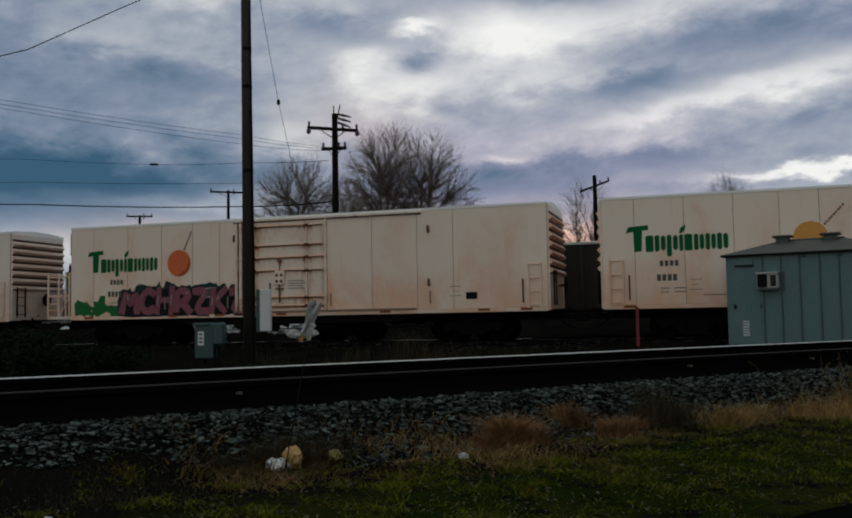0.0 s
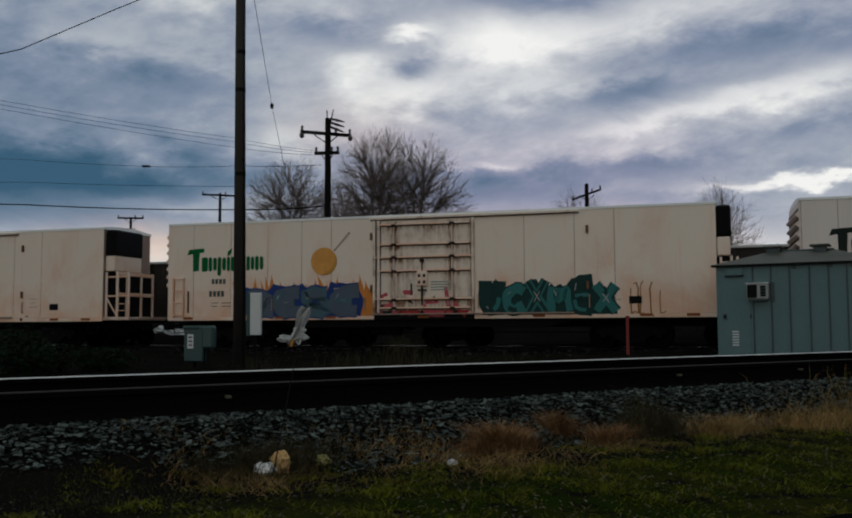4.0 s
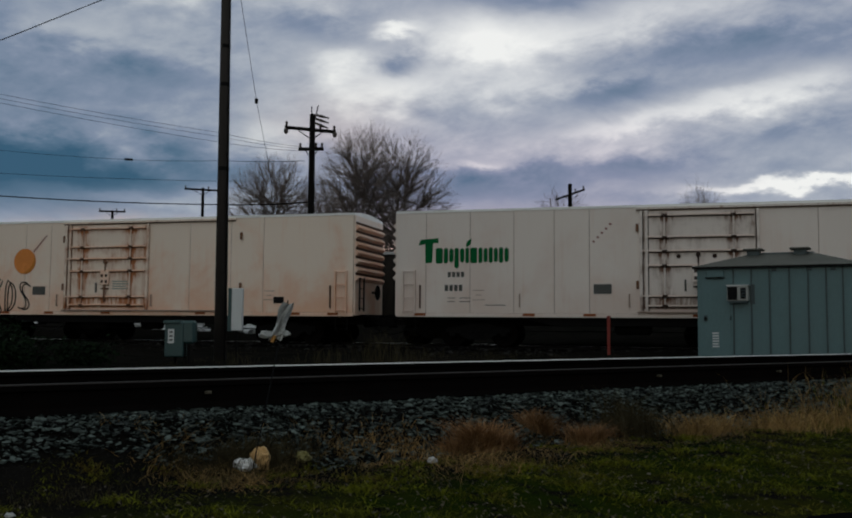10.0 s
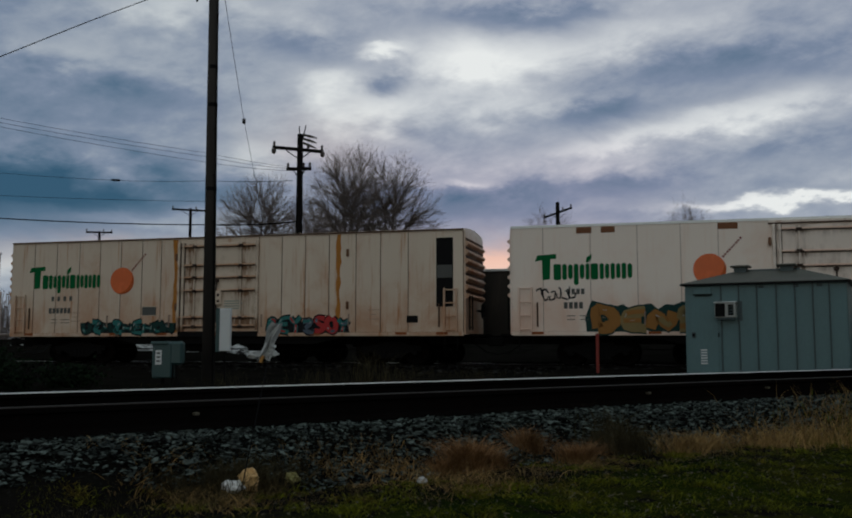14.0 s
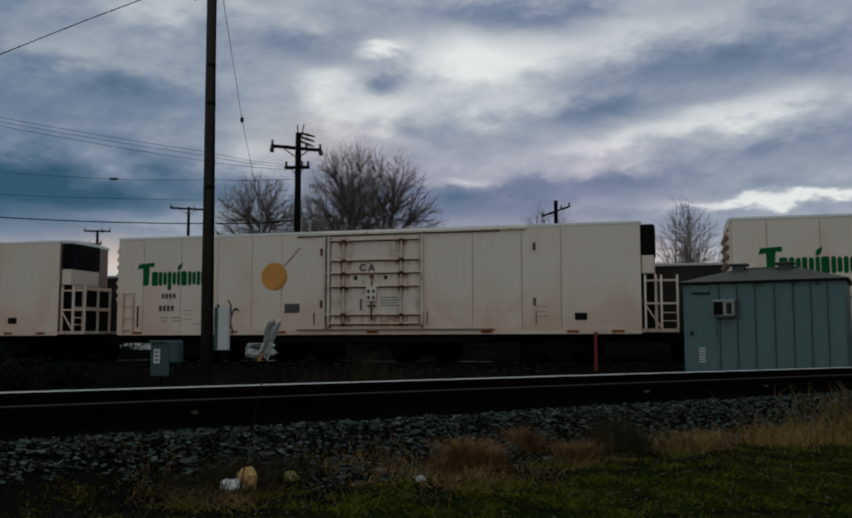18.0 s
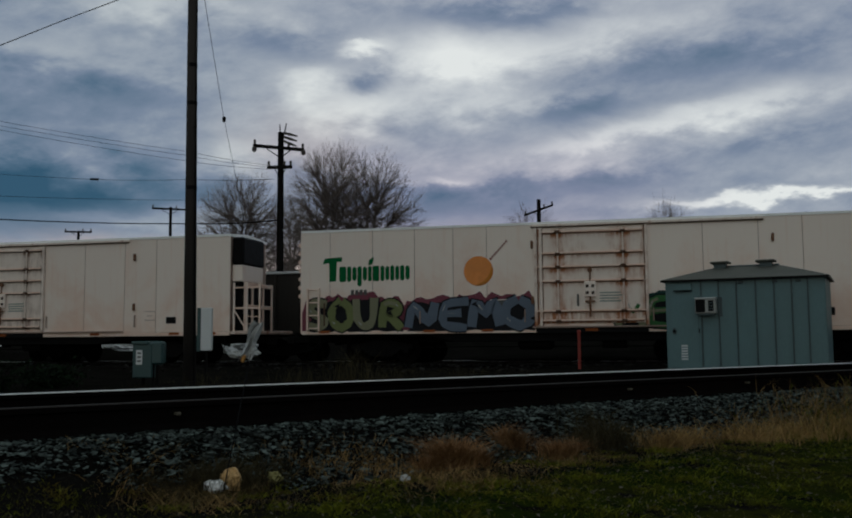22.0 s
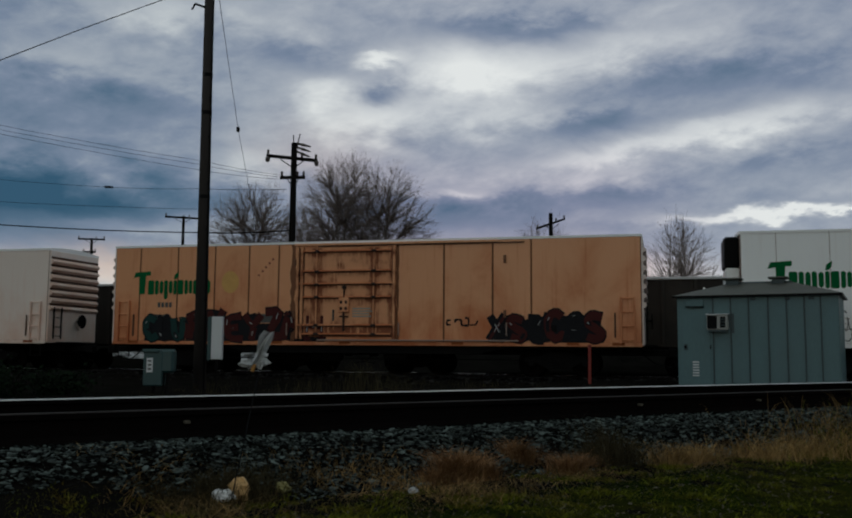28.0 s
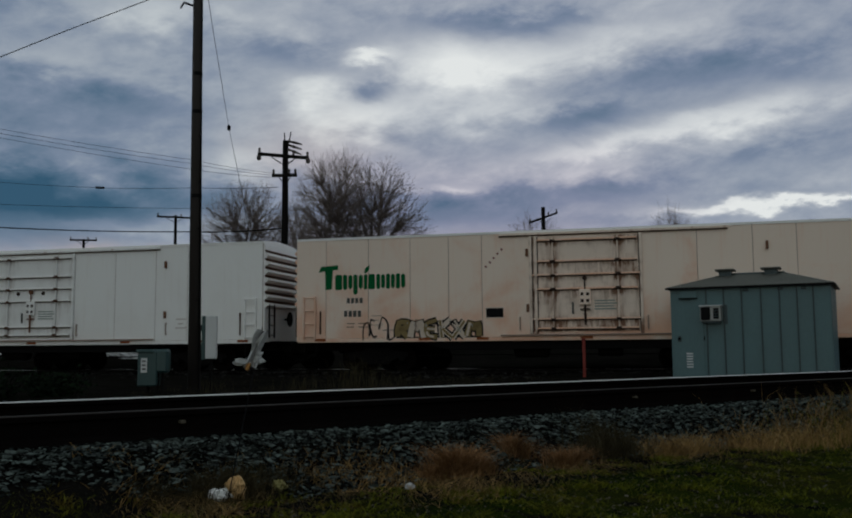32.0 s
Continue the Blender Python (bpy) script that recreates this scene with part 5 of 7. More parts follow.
def tag_train():
    g = lambda code, *a, **k: graffiti(CAR[code][0], CAR[code][1], *a, **k)
    s = lambda code, *a, **k: scrawl(CAR[code][0], CAR[code][1], *a, **k)
    g("A", 2.35, 7.75, 2.36, ["spray_pink"], "spray_black", "pink letters outlined in black with green edges", 11, 7, "spray_dark", 0.36, True)
    haze(*CAR["A"], 0.3, 2.4, 2.05, "spray_green", "green sprayed patches", 12, 3)
    flames(*CAR["C"], 2.75, 8.5, 2.62, "spray_orange", "orange flames sprayed along the side", 71)
    g("C", 3.25, 7.7, 2.30, ["spray_slate", "spray_slate", "spray_sky"], "spray_navy", "blue-grey letters in orange flames", 13, 7, "spray_navy", 0.5, word="ZESE")
    g("C", 8.3, 11.6, 2.25, ["spray_rose", "spray_red"], "spray_black", "red letters outlined in black", 14, 5, None, 0.42, True, word="ASEK")
    g("C", 12.1, 16.6, 2.45, ["spray_dark", "spray_teal"], "spray_dark", "dark green letters", 15, 6, None, 0.45, True)
    s("C", 17.0, 18.2, 2.5, 16, "thin brown tag", 4, "spray_brown", 0.02)
    haze(*CAR["D"], 0.8, 3.2, 2.1, "spray_haze", "faded red sprayed haze", 17, 5)
    g("D", 3.05, 5.8, 2.35, ["spray_sky", "spray_pale", "spray_blue"], "spray_black", "pale blue letters outlined in black", 18, 4, "spray_pale", 0.36, True, word="ESHO")
    haze(*CAR["D"], 5.7, 6.7, 2.2, "spray_rose", "red sprayed patches", 19, 3)
    s("D", 6.6, 8.1, 1.6, 20, "thin red tag", 6, "spray_red", 0.018)
    g("D", 12.2, 16.5, 2.2, ["spray_black", "spray_black", "spray_dark", "spray_black", "spray_navy"], "spray_black", "black and navy block letters", 21, 6, None, 0.5, True, 0.3, word="XUSES", line="spray_sand")
    tag_word(*CAR["E"], 2.5, 5.75, 2.42, "CHKDS", "spray_black", "tall black tag letters drawn in single lines", 22)
    s("E", 0.3, 1.4, 2.0, 23, "small grey tag", 4, "mark_grey", 0.02)
    g("G", 3.2, 7.1, 1.68, ["spray_dark", "spray_teal"], "spray_black", "dark teal letters along the sill", 24, 9, None, 0.4, True)
    g("G", 10.8, 13.95, 1.8, ["spray_teal", "spray_red", "spray_slate"], "spray_black", "red and teal letters along the sill", 25, 7, None, 0.4, True)
    g("H", 2.6, 7.1, 2.1, ["spray_brown", "spray_gold"], "spray_dark", "brown-gold letters with teal edges", 26, 6, "spray_dark", 0.42, word="DENSE")
    s("H", 0.8, 2.1, 2.6, 27, "black scribbled tag", 6, "spray_black", 0.025, 2.2)
    g("H", 10.2, 15.5, 1.85, ["spray_gold", "spray_slate"], "spray_black", "gold and black letters", 28, 8)
    s("I", 4.0, 5.0, 2.3, 29, "faint brown tag", 3, "seam_old", 0.03)
    s("J", 0.9, 2.3, 2.0, 30, "small outlined tag", 5, "mark_grey", 0.02)
    s("J", 2.4, 4.6, 2.42, 31, "black outlined letters", 9, "mark_grey", 0.03)
    g("J", 4.5, 7.65, 2.35, ["spray_blue", "spray_navy", "spray_slate"], "spray_dark", "dense blue letters with white lines", 32, 6, "spray_blue")
    g("K", 0.15, 3.7, 2.42, ["spray_moss", "spray_moss", "spray_moss", "spray_lime"], "spray_black", "moss-yellow and grey letters outlined in black with pink edges", 33, 4, "spray_plum", 0.31, True, 0.05, word="SOUR")
    g("K", 3.8, 8.2, 2.35, ["spray_steel"], "spray_black", "slate blue letters with pink edges", 34, 5, "spray_plum", 0.31, True, word="NEMO")
    g("K", 10.9, 15.2, 2.3, ["spray_moss", "spray_leaf"], "spray_black", "pale moss letters outlined in black", 35, 5, "spray_dark", 0.30, True, word="MENZY")
    g("K", 15.0, 16.6, 1.8, ["spray_teal"], "spray_black", "teal letters", 36, 3, "spray_red")
    g("L", 2.95, 8.2, 2.42, ["spray_green"], "spray_dark", "green bubble letters on orange", 37, 7, "spray_orange", 0.55, True)
    g("L", 11.1, 14.9, 2.5, ["spray_green", "spray_navy", "spray_green", "spray_blue"], "spray_dark", "green and blue letters", 38, 5, None, 0.45, True)
    g("M", 1.3, 3.0, 2.3, ["spray_dark", "spray_black"], "spray_black", "dark sprayed letters", 39, 3, None, 0.4, True)
    g("M", 3.0, 8.4, 2.4, ["spray_maroon"], "spray_black", "dark red letters under black paint", 40, 7, None, 0.4, True)
    g("M", 14.2, 18.0, 2.3, ["spray_black", "spray_maroon"], "spray_black", "black letters over dark red", 41, 6, None, 0.4, True)
    s("M", 12.8, 13.8, 2.0, 42, "small black tag", 4, "spray_black", 0.03, 1.7)
    s("N", 2.85, 7.1, 2.2, 43, "black outlined letters", 20, "mark_grey", 0.016, 1.5)
    s("N", 2.85, 7.1, 1.9, 53, "thin grey outlines", 16, "mark_grey", 0.014, 1.25)
    s("O", 2.4, 3.6, 1.9, 44, "black outlined tag", 4, "spray_black", 0.025)
    g("O", 3.6, 6.55, 1.95, ["spray_cream", "spray_cream", "spray_gold"], "spray_black", "pale letters outlined in black", 45, 6)
    car, L = CAR["I"]
    txt = bpy.data.curves.new("door_lettering", "FONT")
    txt.body, txt.size, txt.extrude, txt.offset = "C A", 0.34, 0.004, 0.012
    txt.materials.append(MAT["mark_grey"])
    ob = new("door_lettering", txt)
    ob.parent = car
    ob.matrix_basis = pose(9.55 - L / 2, FACE - 0.075, 3.22, 90, 0, 0)
    tagged(ob, "dark stencilled letters")
    car, L = CAR["F"]
    rust_run(car, L / 2 - 0.12, 0.17, "orange rust stain down the end", 1)
    car, L = CAR["G"]
    for i, x in enumerate((7.1, 13.5)):
        rust_run(car, x - L / 2, 0.15, "orange rust stain down the side", 2 + i)
    part("end_opening", Shape().box(L / 2 - 0.95, L / 2 - 0.36, FACE - 0.02, FACE - 0.008, 2.0, 4.36), "black", car, "dark louvred opening")
    part("opening_case", Shape().box(L / 2 - 0.93, L / 2 - 0.38, FACE - 0.028, FACE - 0.012, 2.98, 3.42, 0.006), "mark_grey", car)
    patched, M = CAR["H"]
    for x, w in ((2.15, 0.5), (2.95, 0.45), (6.6, 0.6)):
        part("roof_patch", Shape().box(x - M / 2, x + w - M / 2, FACE - 0.022, FACE - 0.010, 4.36, 4.56, 0.004), "door_rust", patched, "brown patch under the roof edge")
    part("roof_rail", Shape().box(-L / 2, L / 2, FACE - 0.05, FACE, 4.60, 4.65), "seam_old", car)
    car, L = CAR["M"]
    for i, (x, w) in enumerate(((7.16, 0.17), (11.02, 0.09), (12.66, 0.05), (14.34, 0.05))):
        rust_run(car, x - L / 2, w, "dark rust run beside the door", 5 + i, "door_rust")
    disc = Shape().slab([(4.72 - L / 2 + 0.34 * math.cos(0.2618 * i), 3.26 + 0.40 * math.sin(0.2618 * i)) for i in range(24)], FACE - 0.017, FACE - 0.008)
    part("faded_emblem", disc, "fruit_edge_pale", car, "sun-bleached yellow round emblem")


tag_train()


# ---- signal shed ----
def make_shed():
    W_, D_, Z0, Z1 = 4.23, 2.7, 0.22, 2.80
    shed = thing("signal_shed", "grey-blue metal signal shed with hipped roof beside the tracks", "shed", at=pose(7.67, 26.0, 0, 0, 0, -28.2))
    part("body", Shape().box(0.03, W_ - 0.03, 0.03, D_ - 0.03, Z0 - 0.1, Z1 - 0.02), "shed_trim", shed)
    cuts = [0.0, 0.99, 1.47, 1.95, 2.46, 2.94, 3.39, 3.80, W_]
    for a, b in zip(cuts, cuts[1:]):
        p = part("wall_panel", Shape().box(a + 0.012, b - 0.012, -0.01, 0.035, Z0, Z1 - 0.03, 0.006), "shed", shed)
        if a > 0:
            part("standing_seam", Shape().box(a - 0.018, a + 0.018, -0.05, 0.0, Z0, Z1 - 0.05, 0.006), "shed_trim", shed, "dark raised panel seam")
    for y0, y1, x in ((0.0, D_, 0.0), (0.0, D_, W_)):
        for i in range(5):
            q = D_ * i / 5
            part("wall_panel", Shape().box(x - 0.012 if x else -0.012, x + 0.012, q + 0.02, q + D_ / 5 - 0.01, Z0, Z1 - 0.03), "shed", shed)
    door_ = part("door", Shape().box(0.14, 0.90, -0.022, 0.0, Z0 + 0.05, 2.46, 0.006), "shed", shed, "grey metal door")
    part("door_knob", Shape().lathe([(0.02, 0.0), (0.02, -0.04), (0.04, -0.05), (0.04, -0.08), (0.02, -0.09)], 12, "y", (0.22, -0.02, 1.36)), "black", door_)
    part("lock_plate", Shape().box(0.17, 0.27, -0.034, -0.02, 1.27, 1.44, 0.006), "shed_trim", door_)
    part("hinge", Shape().tube((0.91, -0.03, 1.3), (0.91, -0.03, 1.42), 0.015), "black", door_)
    part("hinge", Shape().tube((0.91, -0.03, 2.2), (0.91, -0.03, 2.32), 0.015), "black", door_)
    for i in range(6):
        part("notice_bar", Shape().box(0.40, 0.58, -0.026, -0.022, 0.54 + i * 0.075, 0.58 + i * 0.075), "white_plastic", door_, "pale unreadable notice lines")
    lintel = part("door_hood", Shape().box(0.26, 0.74, -0.07, -0.01, 2.50, 2.72, 0.01), "shed", shed)
    part("hood_lip", Shape().box(0.24, 0.76, -0.10, -0.07, 2.485, 2.52), "black", lintel)
    ac = part("air_conditioner", Shape().box(0.86, 1.42, -0.30, 0.0, 1.84, 2.26, 0.02), "beige_plastic", shed, "beige window air conditioner")
    part("intake_grille", Shape().box(0.88, 1.14, -0.315, -0.301, 1.87, 2.23), "black", ac)
    part("vent_panel", Shape().box(1.22, 1.37, -0.315, -0.301, 1.90, 2.20, 0.006), "black", ac)
    for i in range(3):
        part("louvre", Shape().box(1.225, 1.365, -0.322, -0.316, 1.96 + i * 0.08, 1.98 + i * 0.08), "shed_trim", ac)
    part("top_lip", Shape().box(0.84, 1.44, -0.33, 0.0, 2.255, 2.285, 0.008), "white_plastic", ac)
    part("bracket", Shape().box(0.90, 1.38, -0.28, 0.0, 1.79, 1.835), "shed_trim", ac)
    part("stain", Shape().box(1.43, 1.56, -0.014, -0.0105, 1.75, 2.30), "shed_trim", shed, "dark weathered patch beside the cooler")
    for x in (2.0, 2.9, 3.5):
        part("wall_cap", Shape().box(x, x + 0.14, -0.05, -0.01, 2.66, 2.74, 0.01), "shed_trim", shed)
    o = 0.12
    r = Shape()
    r.v = [(-o, -o, Z1 - 0.03), (W_ + o, -o, Z1 - 0.03), (W_ + o, D_ + o, Z1 - 0.03), (-o, D_ + o, Z1 - 0.03), (-o, -o, Z1 + 0.02), (W_ + o, -o, Z1 + 0.02), (W_ + o, D_ + o, Z1 + 0.02), (-o, D_ + o, Z1 + 0.02), (1.25, D_ / 2, 3.25), (W_ - 1.25, D_ / 2, 3.25)]
    r.f = [(3, 2, 1, 0), (0, 1, 5, 4), (1, 2, 6, 5), (2, 3, 7, 6), (3, 0, 4, 7), (4, 5, 9, 8), (5, 6, 9), (6, 7, 8, 9), (7, 4, 8)]
    roof_ = part("roof", r, "roof", shed, "weathered grey hipped metal roof")
    part("ridge_cap", Shape().tube((1.25, D_ / 2, 3.25), (W_ - 1.25, D_ / 2, 3.25), 0.035), "shed_trim", roof_)
    for x in (1.35, 2.62):
        v = part("roof_vent", Shape().box(x - 0.17, x + 0.17, D_ / 2 - 0.17, D_ / 2 + 0.17, 3.16, 3.34), "shed_trim", roof_)
        part("vent_cap", Shape().box(x - 0.27, x + 0.27, D_ / 2 - 0.27, D_ / 2 + 0.27, 3.34, 3.40, 0.02), "roof", v)
    part("gutter", Shape().box(-o, W_ + o, -o - 0.03, -o, Z1 - 0.04, Z1 + 0.01), "black", roof_)


make_shed()


# ---- poles, wires ----
def wire(points, r, sag=0.0, mat="wire", label="thin black overhead wire", name="overhead_wire"):
    """A cable through points, with a little sag between them."""
    s, pts = Shape(), []
    for a, b in zip(points, points[1:]):
        for i in range(8):
            t = i / 8
            p = Vector(a).lerp(Vector(b), t)
            p.z -= sag * 4 * t * (1 - t)
            pts.append(p)
    pts.append(Vector(points[-1]))
    n = 5
    for i, c in enumerate(pts):
        w = (pts[min(i + 1, len(pts) - 1)] - pts[max(i - 1, 0)]).normalized()
        u = w.cross(Vector((0, 0, 1))).normalized()
        k = u.cross(w)
        s.v += [tuple(c + u * (r * math.cos(2 * math.pi * j / n)) + k * (r * math.sin(2 * math.pi * j / n))) for j in range(n)]
    s.f = [(i * n + j, i * n + (j + 1) % n, (i + 1) * n + (j + 1) % n, (i + 1) * n + j) for i in range(len(pts) - 1) for j in range(n)]
    s.f += [tuple(range(n))[::-1], tuple(range((len(pts) - 1) * n, len(pts) * n))]
    return solid(name, s, MAT[mat], label, "wire", group="overhead wires")


def big_pole():
    p = thing("utility_pole", "tall weathered wooden utility pole with dark bands", "utility pole", at=pose(-5.30, 23, 0))
    part("shaft", Shape().tube((0, 0, -0.2), (-0.09, 0, 12.0), 0.165, 0.115, 18), "pole", p, smooth=True)
    for z in (2.4, 4.2, 5.4, 6.6, 7.6, 8.6, 9.6):
        part("step_bolt", Shape().tube((0.05, -0.12, z), (0.12, -0.28, z), 0.014), "steel_dark", p)
    for z in (5.0, 7.2, 8.2):
        part("band", Shape().tube((-0.007 * z, 0, z), (-0.007 * z, 0, z + 0.10), 0.166 - 0.004 * z, n=18), "black", p)
    part("conduit", Shape().tube((0.13, -0.1, 0.0), (0.05, -0.09, 11.5), 0.02, n=6), "steel_dark", p)
    br = part("bracket", Shape().tube((-0.08, 0, 10.05), (-0.42, -0.1, 10.14), 0.03), "steel_dark", p)
    part("hook", Shape().tube((-0.42, -0.1, 10.14), (-0.50, -0.1, 9.98), 0.025), "steel_dark", br)
    part("insulator", Shape().lathe([(0.04, 0), (0.07, 0.05), (0.05, 0.1), (0.07, 0.15), (0.04, 0.2)], 10, "z", (-0.08, 0, 12.0)), "porcelain", p)
    b = thing("meter_panel", "white metal equipment panel fixed beside a wooden pole", "cabinet", at=pose(-4.95, 22.62, 0))
    part("case", Shape().box(0.0, 0.27, -0.05, 0.12, 0.92, 1.98, 0.015), "white_plastic", b)
    part("shaded_side", Shape().box(-0.10, 0.0, -0.02, 0.12, 0.90, 1.98, 0.01), "utility_green", b)
    part("foot_post", Shape().box(0.10, 0.16, 0.0, 0.06, 0.1, 0.92), "steel_dark", b)


big_pole()


def make_cabinet():
    c = thing("utility_cabinet", "grey-green steel utility cabinet on a post", "utility box", at=pose(-6.14, 21.0, 0))
    part("case", Shape().box(0.0, 0.44, 0, 0.35, 0.32, 1.12, 0.025), "utility_green", c)
    part("lid", Shape().box(-0.03, 0.36, -0.04, 0.36, 1.08, 1.16, 0.02), "utility_green", c)
    part("side_box", Shape().box(0.38, 0.68, 0.02, 0.34, 0.62, 1.16, 0.05), "utility_green", c)
    lb = part("label_plate", Shape().box(0.08, 0.22, -0.012, 0.0, 0.63, 0.96), "white_plastic", c, "white label with dark bars")
    for i in range(3):
        part("label_bar", Shape().box(0.11, 0.19, -0.016, -0.012, 0.69 + 0.09 * i, 0.73 + 0.09 * i), "mark_grey", lb)
    for x in (0.42, 0.52):
        part("leg", Shape().box(x, x + 0.04, 0.1, 0.16, 0.05, 0.66), "steel_dark", c)
    part("conduit", Shape().tube((0.2, 0.2, 0.05), (0.2, 0.2, 0.45), 0.04), "steel_dark", c)
    m = thing("marker_post", "slim orange plastic marker post in the ballast", "marker post", at=pose(5.37, 27.3, 0))
    part("post", Shape().box(-0.045, 0.045, -0.02, 0.02, 0.1, 1.40, 0.01), "orange", m)
    part("cap", Shape().box(-0.055, 0.055, -0.03, 0.03, 1.34, 1.42, 0.012), "orange", m)


make_cabinet()


def cross_pole(at, top, arms, thick=0.15, insul=True, label="dark wooden utility pole with crossarm"):
    """A pole with crossarms: (height, left reach, right reach, tilt)."""
    p = thing("utility_pole", label, "utility pole", at=at, group="distant utility poles")
    part("shaft", Shape().tube((0, 0, -0.2), (0, 0, top), thick, thick * 0.72, 10), "creosote", p)
    for z, l, r, tilt in arms:
        a = part("crossarm", Shape().add([(x, y, z + tilt * x + h) for x in (-l, r) for y in (-0.22, -0.1) for h in (-0.08, 0.08)], [(0, 1, 3, 2), (4, 6, 7, 5), (0, 4, 5, 1), (2, 3, 7, 6), (0, 2, 6, 4), (1, 5, 7, 3)]), "creosote", p)
        for x in (-l + 0.08, r - 0.08, 0.35 * r):
            part("insulator", Shape().lathe([(0.03, 0), (0.075, 0.06), (0.05, 0.12), (0.075, 0.18), (0.03, 0.24)], 8, "z", (x, -0.16, z + tilt * x + 0.08)), "porcelain", a)
        part("brace", Shape().tube((-l * 0.5, -0.12, z - 0.04), (0, -0.12, z - 0.5), 0.025, n=6), "steel_dark", p)
        part("brace", Shape().tube((r * 0.5, -0.12, z - 0.04), (0, -0.12, z - 0.5), 0.025, n=6), "steel_dark", p)
    return p


def make_poles():
    p = cross_pole(pose(-6.0, 45, 0), 11.65, [(10.83, 1.36, 1.2, -0.09), (9.85, 0.65, 0.6, 0.02)], 0.20)
    for x, z in ((-0.05, 11.7), (0.28, 11.75)):
        part("top_pin", Shape().tube((x * 0.5, 0, 11.4), (x, -0.05, z + 0.35), 0.03, n=6), "steel_dark", p)
    for i, (x, z) in enumerate(((0.12, 11.62), (0.12, 11.42), (0.12, 11.2))):
        part("dead_end_insulator", Shape().lathe([(0.03, 0), (0.08, 0.05), (0.04, 0.1), (0.08, 0.16), (0.04, 0.22), (0.08, 0.28), (0.03, 0.75)], 8, "x"), "porcelain", p, at=pose(x, -0.1, z, 0, 14 + 4 * i, 0))
    part("end_weight", Shape().lathe([(0.05, 0), (0.12, 0.08), (0.12, 0.22), (0.05, 0.3)], 8, "z", (-1.3, -0.16, 10.62)), "porcelain", p)
    part("end_weight", Shape().lathe([(0.05, 0), (0.12, 0.08), (0.12, 0.22), (0.05, 0.3)], 8, "z", (1.15, -0.16, 10.45)), "porcelain", p)
    cross_pole(pose(-20.33, 80, 0), 13.15, [(12.95, 1.6, 1.5, -0.05)], 0.17)
    q = cross_pole(pose(-31.9, 90, 0), 12.3, [(12.18, 1.3, 1.35, -0.02), (10.9, 0.8, 0.5, 0.0)], 0.17)
    part("transformer", Shape().lathe([(0.2, 0), (0.26, 0.06), (0.26, 0.7), (0.2, 0.78)], 12, "z", (-0.45, -0.1, 8.95)), "shed_trim", q)
    cross_pole(pose(10.83, 70, 0), 12.15, [(11.3, 1.15, 1.1, 0.36)], 0.22)
    cross_pole(pose(32.0, 70, 0), 11.1, [(10.75, 0.95, 0.95, 0.06), (9.7, 0.7, 0.7, 0.0)], 0.17)
    wire([(-16.0, 13.5, 3.4), (-9.7, 20.0, 7.46), (-8.35, 22.0, 9.07), (-5.4, 23.0, 10.75)], 0.012)
    for z0, z1, z2 in ((11.28, 10.68, 9.98), (11.08, 10.48, 9.88), (10.89, 10.2, 9.78)):
        wire([(-40, 29.5, z0 + 2.2), (-19.28, 40.0, z0), (-10.64, 45.0, z1), (-6.5, 45.0, z2)], 0.009, 0.06)
    wire([(-39.92, 70.0, 14.85), (-29.69, 62.0, 12.94), (-18.29, 54.0, 10.92), (-11.54, 49.0, 9.99), (-6.31, 44.8, 9.24)], 0.012, 0.05)
    solid("wire_splice", Shape().tube((-18.56, 54.2, 10.97), (-18.0, 53.8, 10.88), 0.07), MAT["wire"], "dark splice sleeve on an overhead wire", "wire fitting")
    wire([(-60, 57, 10.5), (-28.66, 60.0, 11.01), (-19.45, 62.0, 10.99), (-12.6, 63.2, 11.12)], 0.014, 0.04)
    wire([(-45, 24, 5.6), (-19.05, 40.0, 6.68), (-10.77, 46.0, 7.17), (-5.9, 44.85, 7.2)], 0.028, 0.08)
    # the guy wire of the big pole, with its strain insulator
    wire([(-5.38, 23, 11.9), (-5.2, 24.0, 9.85), (-6.1, 31.0, 8.83), (-6.66, 36.0, 8.08), (-7.32, 43.0, 6.16), (-7.34, 46.0, 0.2)], 0.008, 0.0, "wire", "slack guy wire from a wooden pole", "guy_wire")
    solid("strain_insulator", Shape().lathe([(0.02, -0.1), (0.06, -0.07), (0.06, 0.07), (0.02, 0.1)], 10, "z", (-6.1, 31.0, 8.83)), MAT["wire"], "dark strain insulator on a guy wire", "insulator")


make_poles()


